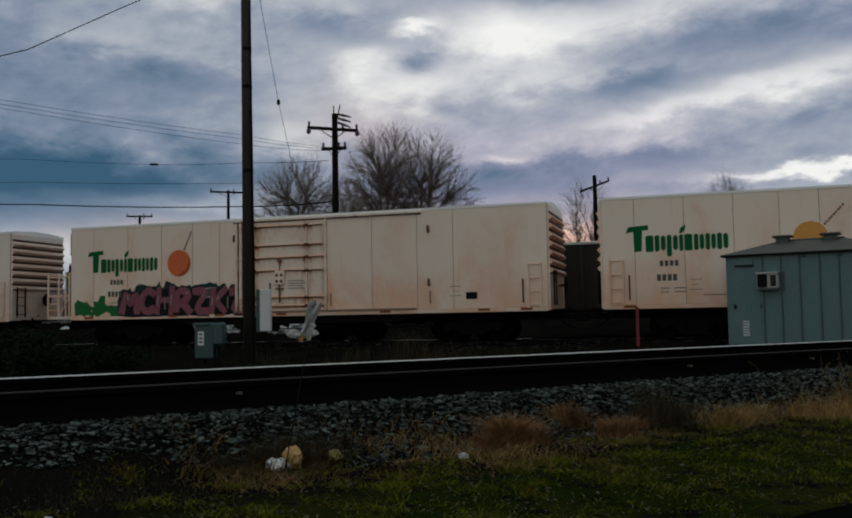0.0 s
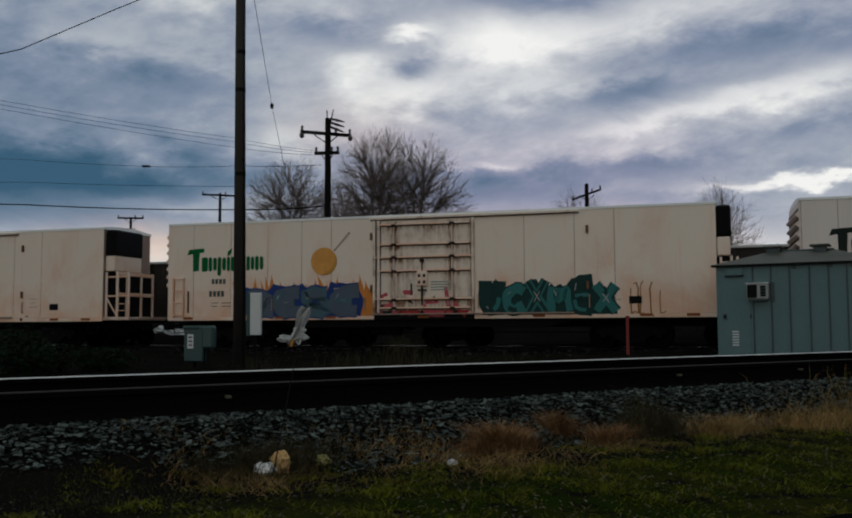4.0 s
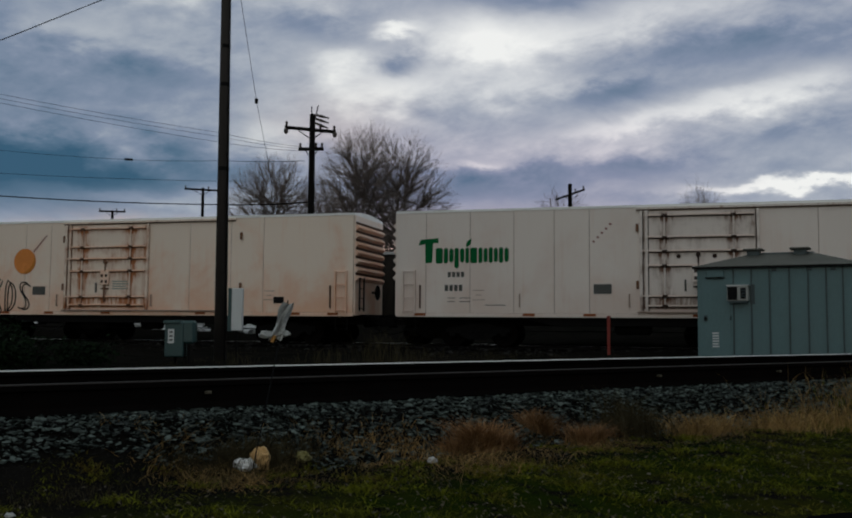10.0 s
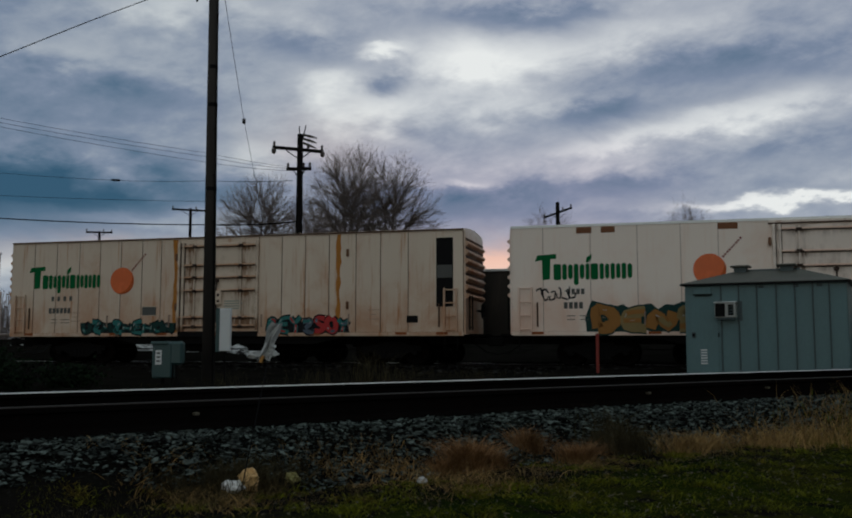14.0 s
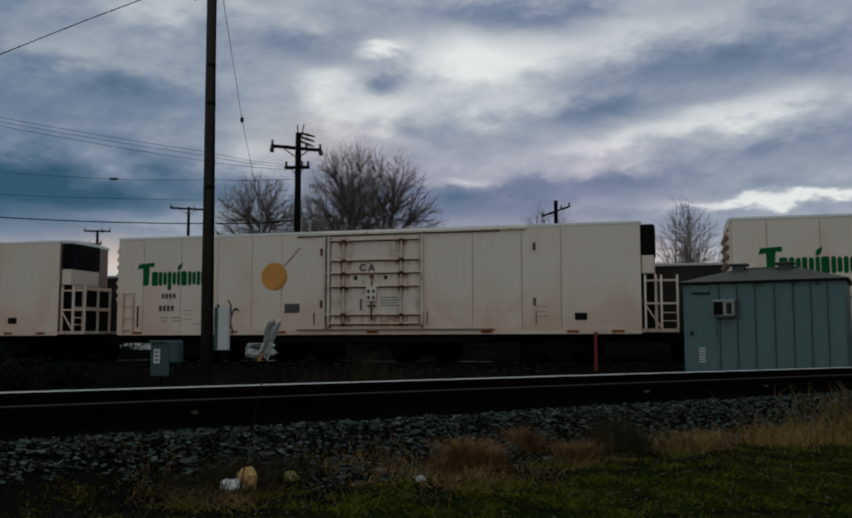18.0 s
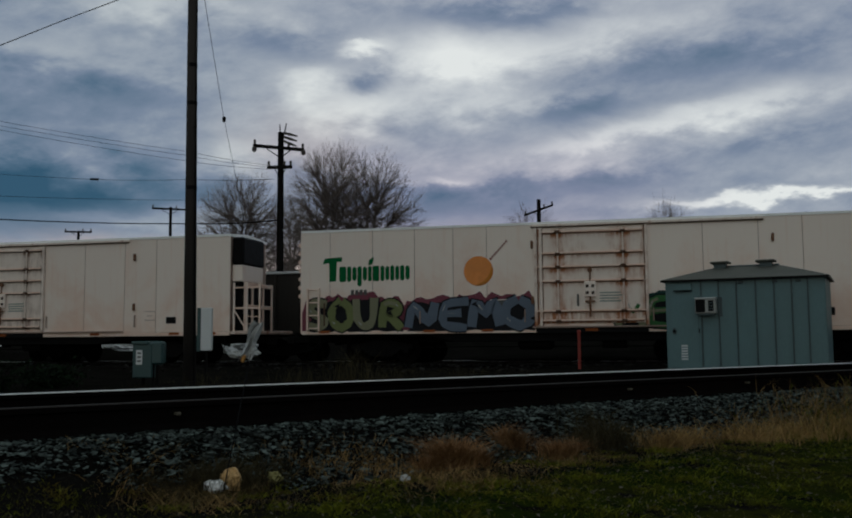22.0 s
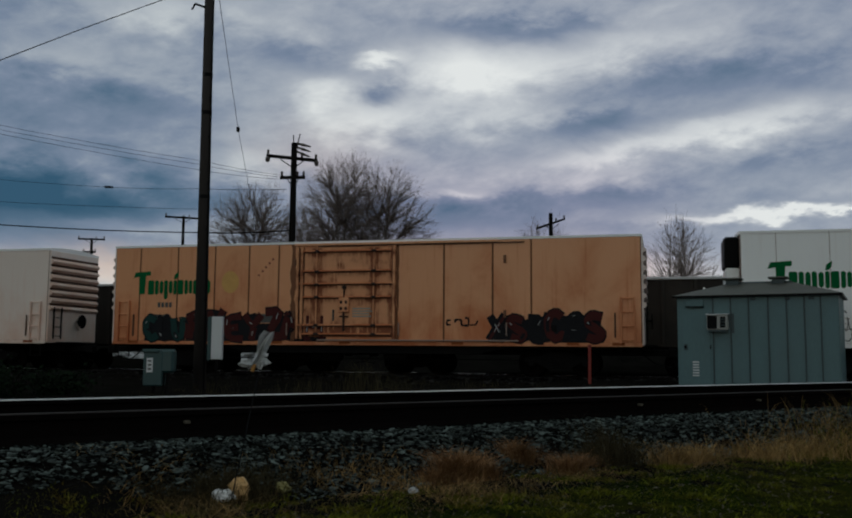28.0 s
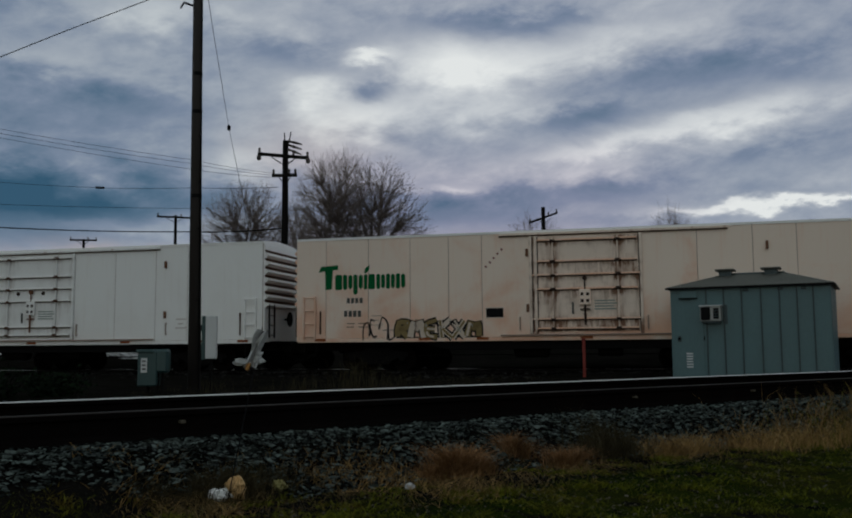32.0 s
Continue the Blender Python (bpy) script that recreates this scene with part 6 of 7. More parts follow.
# ---- parked freight cars behind the train ----
def gondola(s_mid, L, label):
    c = LINE_P + LINE_D * s_mid + LINE_N * (HALF + 5.0)
    g = thing("gondola_car", label, "freight car", at=pose(c.x, c.y, LINE_Z - 0.05, 0, 0, -15.33), group="parked gondola cars")
    part("side_wall", Shape().box(-L / 2, L / 2, -1.5, -1.42, 1.1, 3.62, 0.01), "gondola", g)
    part("side_wall", Shape().box(-L / 2, L / 2, 1.42, 1.5, 1.1, 3.62, 0.01), "gondola", g)
    for x in (-L / 2, L / 2 - 0.08):
        part("end_wall", Shape().box(x, x + 0.08, -1.42, 1.42, 1.1, 3.5), "gondola", g)
    part("floor", Shape().box(-L / 2, L / 2, -1.42, 1.42, 1.02, 1.1), "steel_dark", g)
    part("top_chord", Shape().box(-L / 2 - 0.02, L / 2 + 0.02, -1.58, -1.40, 3.62, 3.72, 0.015), "concrete", g, "paler top edge")
    n = int(L / 1.15)
    for i in range(n + 1):
        part("side_post", shared("side_post", "gondola", lambda s: s.box(-0.06, 0.06, -1.62, -1.5, 1.1, 3.62, 0.015)), None, g, at=pose(-L / 2 + 0.06 + (L - 0.12) * i / n, 0, 0))
    for x in (-L / 2 + 2.2, L / 2 - 2.2):
        truck(g, x)
    part("load", Shape().add([(x, y, 3.3 + 0.25 * math.sin(x * 1.3) * (1 - abs(y))) for x in np.linspace(-L / 2 + 0.1, L / 2 - 0.1, 24) for y in (-1.4, 0, 1.4)], [(i * 3 + j, i * 3 + 3 + j, i * 3 + 4 + j, i * 3 + 1 + j) for i in range(23) for j in range(2)]), "soil", g, "dark bulk load")
    coupler(g, -L / 2, -1)
    coupler(g, L / 2, 1)


gondola(4.2, 15.5, "dark brown parked gondola car with pale top edge")
gondola(-12.1, 15.5, "dark brown parked gondola car behind the train")
gondola(21.6, 15.5, "dark brown parked gondola car, partly hidden")


def back_track():
    track = thing("railway_track", "siding with parked gondola cars", "railway track", kind="structure")
    o = LINE_P + LINE_N * (HALF + 5.0)
    for s in (-0.7525, 0.7525):
        rail("rail", o + LINE_N * s, LINE_D, LINE_N, LINE_Z - 0.05, track, -200, 200)


back_track()


def rubble(x, y, w, h, seed):
    """A heap of broken pale concrete behind the tracks."""
    rng = random.Random(seed)
    r = thing("concrete_rubble", "heap of broken pale concrete behind the tracks", "rubble", at=pose(x, y, ground_z(x, y), 0, 0, -14), group="rubble heaps")
    n = max(3, int(w * 5))
    for i in range(n):
        u = (i + rng.random()) / n - 0.5
        q = rng.uniform(0.3, 0.55)
        hh = h * (1 - 1.3 * abs(u)) * rng.uniform(0.5, 1.0)
        part("chunk", crumple(0, 0, 0, q * 1.5, q, q * 0.9, seed * 3.7 + i * 1.9, 9, 6), "concrete", r, at=pose(u * w, rng.uniform(-0.3, 0.3), max(q * 0.4, hh - q * 0.3), rng.uniform(-15, 15), rng.uniform(-15, 15), rng.uniform(0, 180)))
        if hh > 0.55:
            part("chunk", crumple(0, 0, 0, q * 1.7, q * 1.2, q * 0.9, seed * 2.3 + i * 2.9, 9, 6), "concrete", r, at=pose(u * w, rng.uniform(-0.2, 0.2), q * 0.42, 0, 0, rng.uniform(0, 180)))


# ---- litter and the leaning rod by the near track ----
def crumple(cx, cy, cz, w, d, h, seed, n=14, m=8):
    """A crumpled sheet bag: a lumpy closed surface."""
    s = Shape()
    for j in range(m + 1):
        v = math.pi * j / m
        for i in range(n):
            u = 2 * math.pi * i / n
            q = Vector((math.sin(v) * math.cos(u), math.sin(v) * math.sin(u), math.cos(v)))
            k = 1 + 0.55 * noise.noise(q * 1.9 + Vector((seed, 0, 0))) + 0.32 * noise.noise(q * 5.0 + Vector((0, seed, 0)))
            s.v.append((cx + q.x * w / 2 * k, cy + q.y * d / 2 * k, max(cz + q.z * h / 2 * k, cz - h * 0.48)))
    s.f = [(j * n + i, j * n + (i + 1) % n, (j + 1) * n + (i + 1) % n, (j + 1) * n + i) for j in range(m) for i in range(n)]
    return s


for i, (x, y, w, h) in enumerate(((-21.4, 48.9, 1.4, 0.8), (-18.1, 48.0, 2.2, 0.9), (-14.6, 47.0, 3.0, 1.05), (-12.0, 46.3, 1.5, 0.9), (-8.2, 45.3, 2.7, 1.1))):
    rubble(x, y, w, h, i + 1)


def make_litter():
    MAT["paper_tan"] = material("creased_tan_paper", (0.62, 0.38, 0.15), 0.7, 0.25, 8.0, 60.0, 0.3, tint=(0.48, 0.25, 0.08))
    MAT["foil_yellow"] = material("dull_yellow_wrapper", (0.20, 0.175, 0.05), 0.6, 0.3, 8.0, 60.0, 0.2)
    MAT["torn_plastic"] = material("torn_dirty_plastic", (0.40, 0.40, 0.39), 0.5, 0.5, 22.0, 70.0, 0.6, tint=(0.13, 0.13, 0.125), tint_amount=0.9)
    z = lambda x, y: ground_z(x, y)
    b = thing("paper_bag", "crumpled tan and white paper bag in the grass", "litter", at=pose(-0.87, 4.60, z(-0.87, 4.60) + 0.012))
    part("bag", crumple(0.012, 0, 0.055, 0.12, 0.08, 0.11, 3.1), "paper_tan", b)
    part("torn_flap", crumple(-0.045, -0.04, 0.032, 0.12, 0.06, 0.06, 7.7), "roof_white", b, "white torn flap")
    solid("wrapper", crumple(0, 0, 0.025, 0.075, 0.05, 0.06, 5.2), MAT["foil_yellow"], "dull yellow food wrapper lying in dry grass", "litter", at=pose(-0.66, 4.82, z(-0.66, 4.82)))
    solid("pale_stone", crumple(0, 0, 0.015, 0.055, 0.045, 0.034, 8.4), MAT["torn_plastic"], "small pale stone on the verge", "stone", at=pose(0.02, 4.95, z(0.02, 4.95)))
    solid("paper_scrap", crumple(0, 0, 0.008, 0.04, 0.03, 0.02, 9.4), MAT["torn_plastic"], "scrap of white paper on the grass", "litter", at=pose(-1.63, 3.58, z(-1.63, 3.58)))
    r = thing("leaning_marker_rod", "thin leaning rod with orange sleeve and torn white plastic", "marker rod", at=pose(-0.885, 4.52, 0))
    part("rod", Shape().tube((0, 0, z(-0.885, 4.52) - 0.05), (0.15, 0.16, 1.22), 0.0035, n=6), "wire", r)
    part("sleeve", Shape().tube((0.078, 0.127, 1.005), (0.088, 0.134, 1.04), 0.009, 0.011, n=10), "yellow", r, "orange-yellow sleeve")
    sheet = Shape()
    n, m = 9, 5
    for i in range(n):
        t = i / (n - 1)
        for j in range(m):
            u = j / (m - 1) - 0.5
            w = 0.050 + 0.04 * math.sin(t * 3.0 + 2.2 * u) - 0.018 * t
            sheet.v.append((0.074 + 0.10 * t + u * w + 0.008 * math.sin(7 * t + 3 * u), 0.13 + 0.02 * math.sin(9 * u + 4 * t), 1.02 + 0.185 * t + 0.012 * math.sin(11 * u)))
    k = len(sheet.v)
    sheet.v += [(x, y + 0.006, zz) for x, y, zz in sheet.v]
    for i in range(n - 1):
        for j in range(m - 1):
            a = i * m + j
            sheet.f += [(a, a + 1, a + m + 1, a + m), (k + a + m, k + a + m + 1, k + a + 1, k + a)]
    rim = [j for j in range(m)] + [i * m + m - 1 for i in range(1, n)] + [(n - 1) * m + j for j in range(m - 2, -1, -1)] + [i * m for i in range(n - 2, 0, -1)]
    sheet.f += [(a, k + a, k + b2, b2) for a, b2 in zip(rim, rim[1:] + rim[:1])]
    part("torn_sheet", sheet, "torn_plastic", r, "torn white plastic sheet")
    part("plastic_tangle", crumple(0.045, 0.13, 1.045, 0.065, 0.04, 0.04, 2.2), "torn_plastic", r, "crumpled white plastic")
    part("plastic_tangle", crumple(0.135, 0.14, 1.05, 0.06, 0.04, 0.035, 4.9), "torn_plastic", r)


make_litter()


# ---- the dark car at the viewer's side ----
def make_parked_car():
    MAT["car_glass"] = material("tinted_car_glass", (0.01, 0.011, 0.012), 0.12, 0.05, 2.0, 30.0, 0.0)
    c = thing("parked_car", "dull black parked car with a rounded hood", "car", at=pose(1.12, 1.45, 0))
    hood = Shape()
    n, m = 40, 10
    for j in range(m + 1):
        v = math.pi / 2 * j / m
        for i in range(n):
            u = 2 * math.pi * i / n
            e = lambda q: math.copysign(abs(q) ** 0.75, q)
            hood.v.append((0.72 * e(math.cos(u)) * math.cos(v) ** 0.6 if j < m else 0, 0.62 * e(math.sin(u)) * math.cos(v) ** 0.6 if j < m else 0, 0.563 + 0.205 * math.sin(v)))
    hood.f = [(j * n + i, j * n + (i + 1) % n, (j + 1) * n + (i + 1) % n, (j + 1) * n + i) for j in range(m) for i in range(n)]
    part("hood", hood, "car_black", c, smooth=True)
    # the rest of the car, a low dark saloon standing alongside the viewer
    def loft(rows, n=20):
        s = Shape()
        for y, w, z0, z1 in rows:
            for i in range(n):
                u = 2 * math.pi * i / n
                e = lambda q: math.copysign(abs(q) ** 0.45, q)
                s.v.append((w * e(math.cos(u)), y, (z0 + z1) / 2 + (z1 - z0) / 2 * e(math.sin(u))))
        s.f = [(j * n + i, j * n + (i + 1) % n, (j + 1) * n + (i + 1) % n, (j + 1) * n + i) for j in range(len(rows) - 1) for i in range(n)]
        s.f += [tuple(range(n))[::-1], tuple(range((len(rows) - 1) * n, len(rows) * n))]
        return s
    part("body", loft([(0.56, 0.40, 0.30, 0.60), (0.45, 0.58, 0.26, 0.64), (0.1, 0.70, 0.25, 0.68), (-0.5, 0.715, 0.25, 0.74), (-0.9, 0.72, 0.25, 0.82), (-2.6, 0.72, 0.25, 0.86), (-3.5, 0.70, 0.27, 0.84), (-3.72, 0.62, 0.34, 0.76)]), "car_black", c, smooth=True)
    part("cabin", loft([(-0.75, 0.56, 0.80, 0.84), (-1.35, 0.60, 0.80, 1.30), (-1.8, 0.60, 0.80, 1.37), (-2.5, 0.60, 0.80, 1.34), (-3.2, 0.56, 0.80, 0.88)]), "car_glass", c, "dark tinted windows", smooth=True)
    part("roof", loft([(-1.38, 0.52, 1.30, 1.335), (-1.8, 0.54, 1.36, 1.395), (-2.5, 0.53, 1.33, 1.365)]), "car_black", c, smooth=True)
    for sx in (-1, 1):
        part("headlight", Shape().lathe([(0.06, 0.0), (0.085, 0.03), (0.06, 0.07)], 14, "y", (sx * 0.46, 0.46, 0.55)), "beige_plastic", c, "clear headlight")
        part("door_mirror", Shape().box(sx * 0.78 - 0.07, sx * 0.78 + 0.07, -1.02, -0.94, 0.86, 0.97, 0.02), "car_black", c)
        for y in (-0.15, -2.85):
            w = part("wheel", Shape().lathe([(0.18, -0.09), (0.27, -0.085), (0.29, 0), (0.27, 0.085), (0.18, 0.09)], 20, "x", (sx * 0.64, y, 0.41)), "black", c)
            part("rim", Shape().lathe([(0.05, -0.1), (0.17, -0.095), (0.17, 0.095), (0.05, 0.1)], 16, "x", (sx * 0.64, y, 0.41)), "shed_trim", w)


make_parked_car()


# ---- trees, shrubs, grass and stones ----
def bare_tree(name, at, height, width, seed, label, counts=(16, 90, 600, 3200), thin=0.006, base=0.20, group="bare trees"):
    """A leafless tree: four orders of branches reach out evenly to a domed, ragged crown, each springing from the nearest inner one."""
    rng = np.random.default_rng(seed)
    root, axes = np.array((0.0, 0.0, height * base)), np.array((width / 2, width / 2, height * (1 - base)))
    limbs, twigs = Shape(), Shape()
    P, Q = [np.array((0.0, 0.0, height * base * (0.7 + 0.12 * i))) for i in range(4)], [0.0] * 4
    limbs.tube((0, 0, -0.2), (0, 0, height * base * 0.7), height * 0.021, height * 0.016, n=9, caps=False)
    limbs.tube((0, 0, height * base * 0.7), (0, 0, height * base * 1.06), height * 0.016, height * 0.008, n=9, caps=False)
    spans, steps = ((0.40, 0.55), (0.55, 0.80), (0.50, 0.97), (0.35, 1.04)), (6, 4, 3, 2)
    radii = ((0.0085 * height, 0.0038 * height), (0.0038 * height, 0.0017 * height), (max(thin * 1.6, 0.0014 * height), thin * 1.2), (thin * 1.1, thin * 0.7))
    for level, n in enumerate(counts):
        i = np.arange(n) + rng.uniform(-0.3, 0.3, n)
        c = 1.0 - 1.35 * (i + 0.5) / n
        a = i * 2.39996 + rng.normal(0, 0.25, n)
        s = np.sqrt(np.maximum(0, 1 - c * c))
        d = np.stack([s * np.cos(a), s * np.sin(a), c], 1)
        d /= ((np.abs(d) ** 2.5).sum(1) ** (1 / 2.5))[:, None]
        lump = np.array([1 + 0.13 * noise.noise(Vector(q * 2.0) + Vector((seed, 0, 0))) + 0.08 * noise.noise(Vector(q * 6.0) + Vector((0, seed, 0))) for q in d])
        lo, hi = spans[level]
        rad = rng.uniform(lo ** 2, hi ** 2, n) ** 0.5
        ends = root + d * (rad * lump)[:, None] * axes
        A, B = np.array(P), np.array(Q)
        k = steps[level]
        for e, q in zip(ends, rad):
            far = np.sqrt(((A - e) ** 2).sum(1))
            b = int((far + 4.0 * np.maximum(0, B - (q - 0.16)) * width).argmin())
            o = A[b]
            out = (o - root) / axes
            bend = o + (e - o) * 0.5 + np.array((out[0], out[1], 0.35)) * 0.10 * far[b] + rng.normal(0, 0.035, 3) * far[b]
            last, (r0, r1) = o, radii[level]
            for j in range(1, k + 1):
                t = j / k
                m = o * (1 - t) ** 2 + bend * 2 * t * (1 - t) + e * t * t
                (limbs if level < 2 else twigs).tube(last, m, r0 + (r1 - r0) * (j - 1) / k, r0 + (r1 - r0) * t, n=(7, 5, 4, 3)[level], caps=False)
                if level < 3:
                    P.append(m)
                    Q.append(B[b] + (q - B[b]) * t)
                last = m
    t = thing(name, label, "tree", at=at, group=group)
    part("trunk", limbs, "bark", t)
    part("crown", twigs, "bark", t, "dense leafless twigs")
    return t


bare_tree("bare_tree", pose(-4.35, 55, 0), 13.2, 6.5, 3, "large leafless tree with a wide dense crown of twigs", (26, 160, 1300, 7400), 0.0052, 0.46)
bare_tree("bare_tree", pose(-1.9, 56.5, 0), 13.1, 7.6, 8, "leafless tree with fanning limbs beside a larger one", (24, 150, 1200, 6800), 0.0052, 0.47)
bare_tree("bare_tree", pose(-10.9, 62, 0), 12.8, 7.3, 5, "leafless tree with a rounded crown behind the wires", (22, 140, 1100, 6200), 0.0056, 0.52)
bare_tree("bare_tree", pose(-7.3, 61, 0), 11.3, 5.0, 12, "smaller leafless tree behind the freight cars", (14, 80, 600, 3000), 0.006, 0.5)
bare_tree("bare_tree", pose(23.9, 80, 0), 13.3, 8.6, 6, "slender leafless tree against the pale horizon", (14, 90, 550, 2600), 0.008)
bare_tree("bare_tree", pose(11.2, 78, 0), 13.0, 7.6, 9, "leafless tree beside a utility pole", (14, 90, 550, 2600), 0.008)
bare_tree("bare_tree", pose(27.6, 92, 0), 16.0, 7.0, 15, "far leafless tree top over the train", (14, 80, 450, 1800), 0.009)


def far_wood(name, x0, x1, y, top, n, seed, label):
    """A far strip of bare brushwood."""
    rng = random.Random(seed)
    s = Shape()
    for i in range(n):
        x, yy = rng.uniform(x0, x1), y + rng.uniform(-6, 6)
        h = top * rng.uniform(0.45, 1.0) * (0.75 + 0.25 * math.sin(x * 0.21 + seed))
        p = Vector((x, yy, 0))
        s.tube(p, p + Vector((rng.uniform(-0.6, 0.6), 0, h)), 0.09, 0.03, n=3, caps=False)
        for k in range(5):
            t = rng.uniform(0.25, 0.95)
            b = p + Vector((0, 0, h * t))
            s.tube(b, b + Vector((rng.uniform(-1.5, 1.5), rng.uniform(-0.8, 0.8), rng.uniform(0.5, 1.6))), 0.05, 0.02, n=3, caps=False)
    solid(name, s, MAT["bark"], label, "trees", kind="stuff")


far_wood("far_brushwood", -75, -18, 125, 8.5, 900, 1, "far strip of leafless trees on the horizon")
far_wood("far_brushwood", -18, 22, 120, 9.5, 1100, 2, "far strip of leafless trees beyond the freight cars")
far_wood("far_brushwood", 22, 75, 120, 13.2, 1300, 4, "taller far strip of leafless trees beyond the freight cars")


def make_house():
    h = thing("house", "small far white house with a dark gabled roof", "house", at=pose(24.5, 104, 0))
    part("wall", Shape().slab([(-3.2, 0), (3.2, 0), (3.2, 5.2), (0, 7.8), (-3.2, 5.2)], 0, 8), "clean", h)
    part("roof", Shape().slab([(-3.7, 5.0), (0, 8.1), (3.7, 5.0), (3.7, 5.3), (0, 8.45), (-3.7, 5.3)], -0.3, 8.3), "roof", h)
    for x in (-1.5, 1.5):
        part("window", Shape().box(x - 0.5, x + 0.5, -0.06, 0.0, 2.6, 4.0), "black", h)


make_house()


def shrub(at, w, h, seed, label):
    """A low dark shrub: stems and many small leaves."""
    rng = random.Random(seed)
    stems, leaves = Shape(), Shape()
    for i in range(26):
        a = rng.uniform(0, 6.28)
        p = Vector((rng.uniform(-w, w) * 0.35, rng.uniform(-0.4, 0.4), 0))
        e = p + Vector((math.cos(a) * w * 0.25, math.sin(a) * 0.3, h * rng.uniform(0.5, 1.0)))
        stems.tube(p, e, 0.014, 0.006, n=4, caps=False)
        for k in range(60):
            c = p.lerp(e, rng.uniform(0.2, 1.0)) + Vector((rng.gauss(0, 0.13), rng.gauss(0, 0.13), rng.gauss(0, 0.08)))
            d = Vector((rng.gauss(0, 1), rng.gauss(0, 1), rng.gauss(0, 0.6))).normalized() * rng.uniform(0.03, 0.06)
            o = d.orthogonal() * 0.5
            leaves.add([c - d, c + o, c + d, c - o], [(0, 1, 2, 3)])
    t = thing("shrub", label, "shrub", at=at, group="verge shrubs")
    part("stem", stems, "creosote", t)
    part("foliage", leaves, "leaf_dark", t)


for i, (x, y, w, h) in enumerate(((-9.3, 19.0, 1.6, 0.9), (-8.2, 17.6, 1.2, 0.6), (-10.4, 21.0, 1.8, 1.1), (-7.4, 19.4, 1.0, 0.5))):
    shrub(pose(x, y, ground_z(x, y)), w, h, 60 + i, "low dark green shrub on the verge")


def blades(name, mat, spots, label, seed, wide=0.0035):
    """Grass: thin bent blades; spots: (x, y, blades, reach, height, lean)."""
    rng = np.random.default_rng(seed)
    V, F, o = [], [], 0
    for x, y, n, reach, h, lean in spots:
        px = x + rng.normal(0, reach, n)
        py = y + rng.normal(0, reach * 0.7, n)
        a = rng.uniform(0, 2 * np.pi, n)
        hh = h * rng.uniform(0.45, 1.1, n)
        ln = lean * hh * rng.uniform(0.2, 1.4, n)
        for i in range(n):
            z = ground_z(px[i], py[i]) - 0.01
            c, s = math.cos(a[i]), math.sin(a[i])
            w = 0.0015 + wide * hh[i]
            q = rng.uniform(0, 2 * math.pi)
            wx, wy = w * math.cos(q), w * math.sin(q)
            bx, by = px[i] + c * ln[i] * 0.35, py[i] + s * ln[i] * 0.35
            V += [(px[i] - wx, py[i] - wy, z), (px[i] + wx, py[i] + wy, z), (bx + wx * 0.7, by + wy * 0.7, z + hh[i] * 0.6), (bx - wx * 0.7, by - wy * 0.7, z + hh[i] * 0.6), (px[i] + c * ln[i], py[i] + s * ln[i], z + hh[i])]
            F += [(o, o + 1, o + 2, o + 3), (o + 3, o + 2, o + 4)]
            o += 5
    s = Shape()
    s.v, s.f = V, F
    return solid(name, s, MAT[mat], label, "grass", kind="stuff")


def on_plan(p, t):
    q = NEAR_D * t + NEAR_N * p
    return q.x, q.y


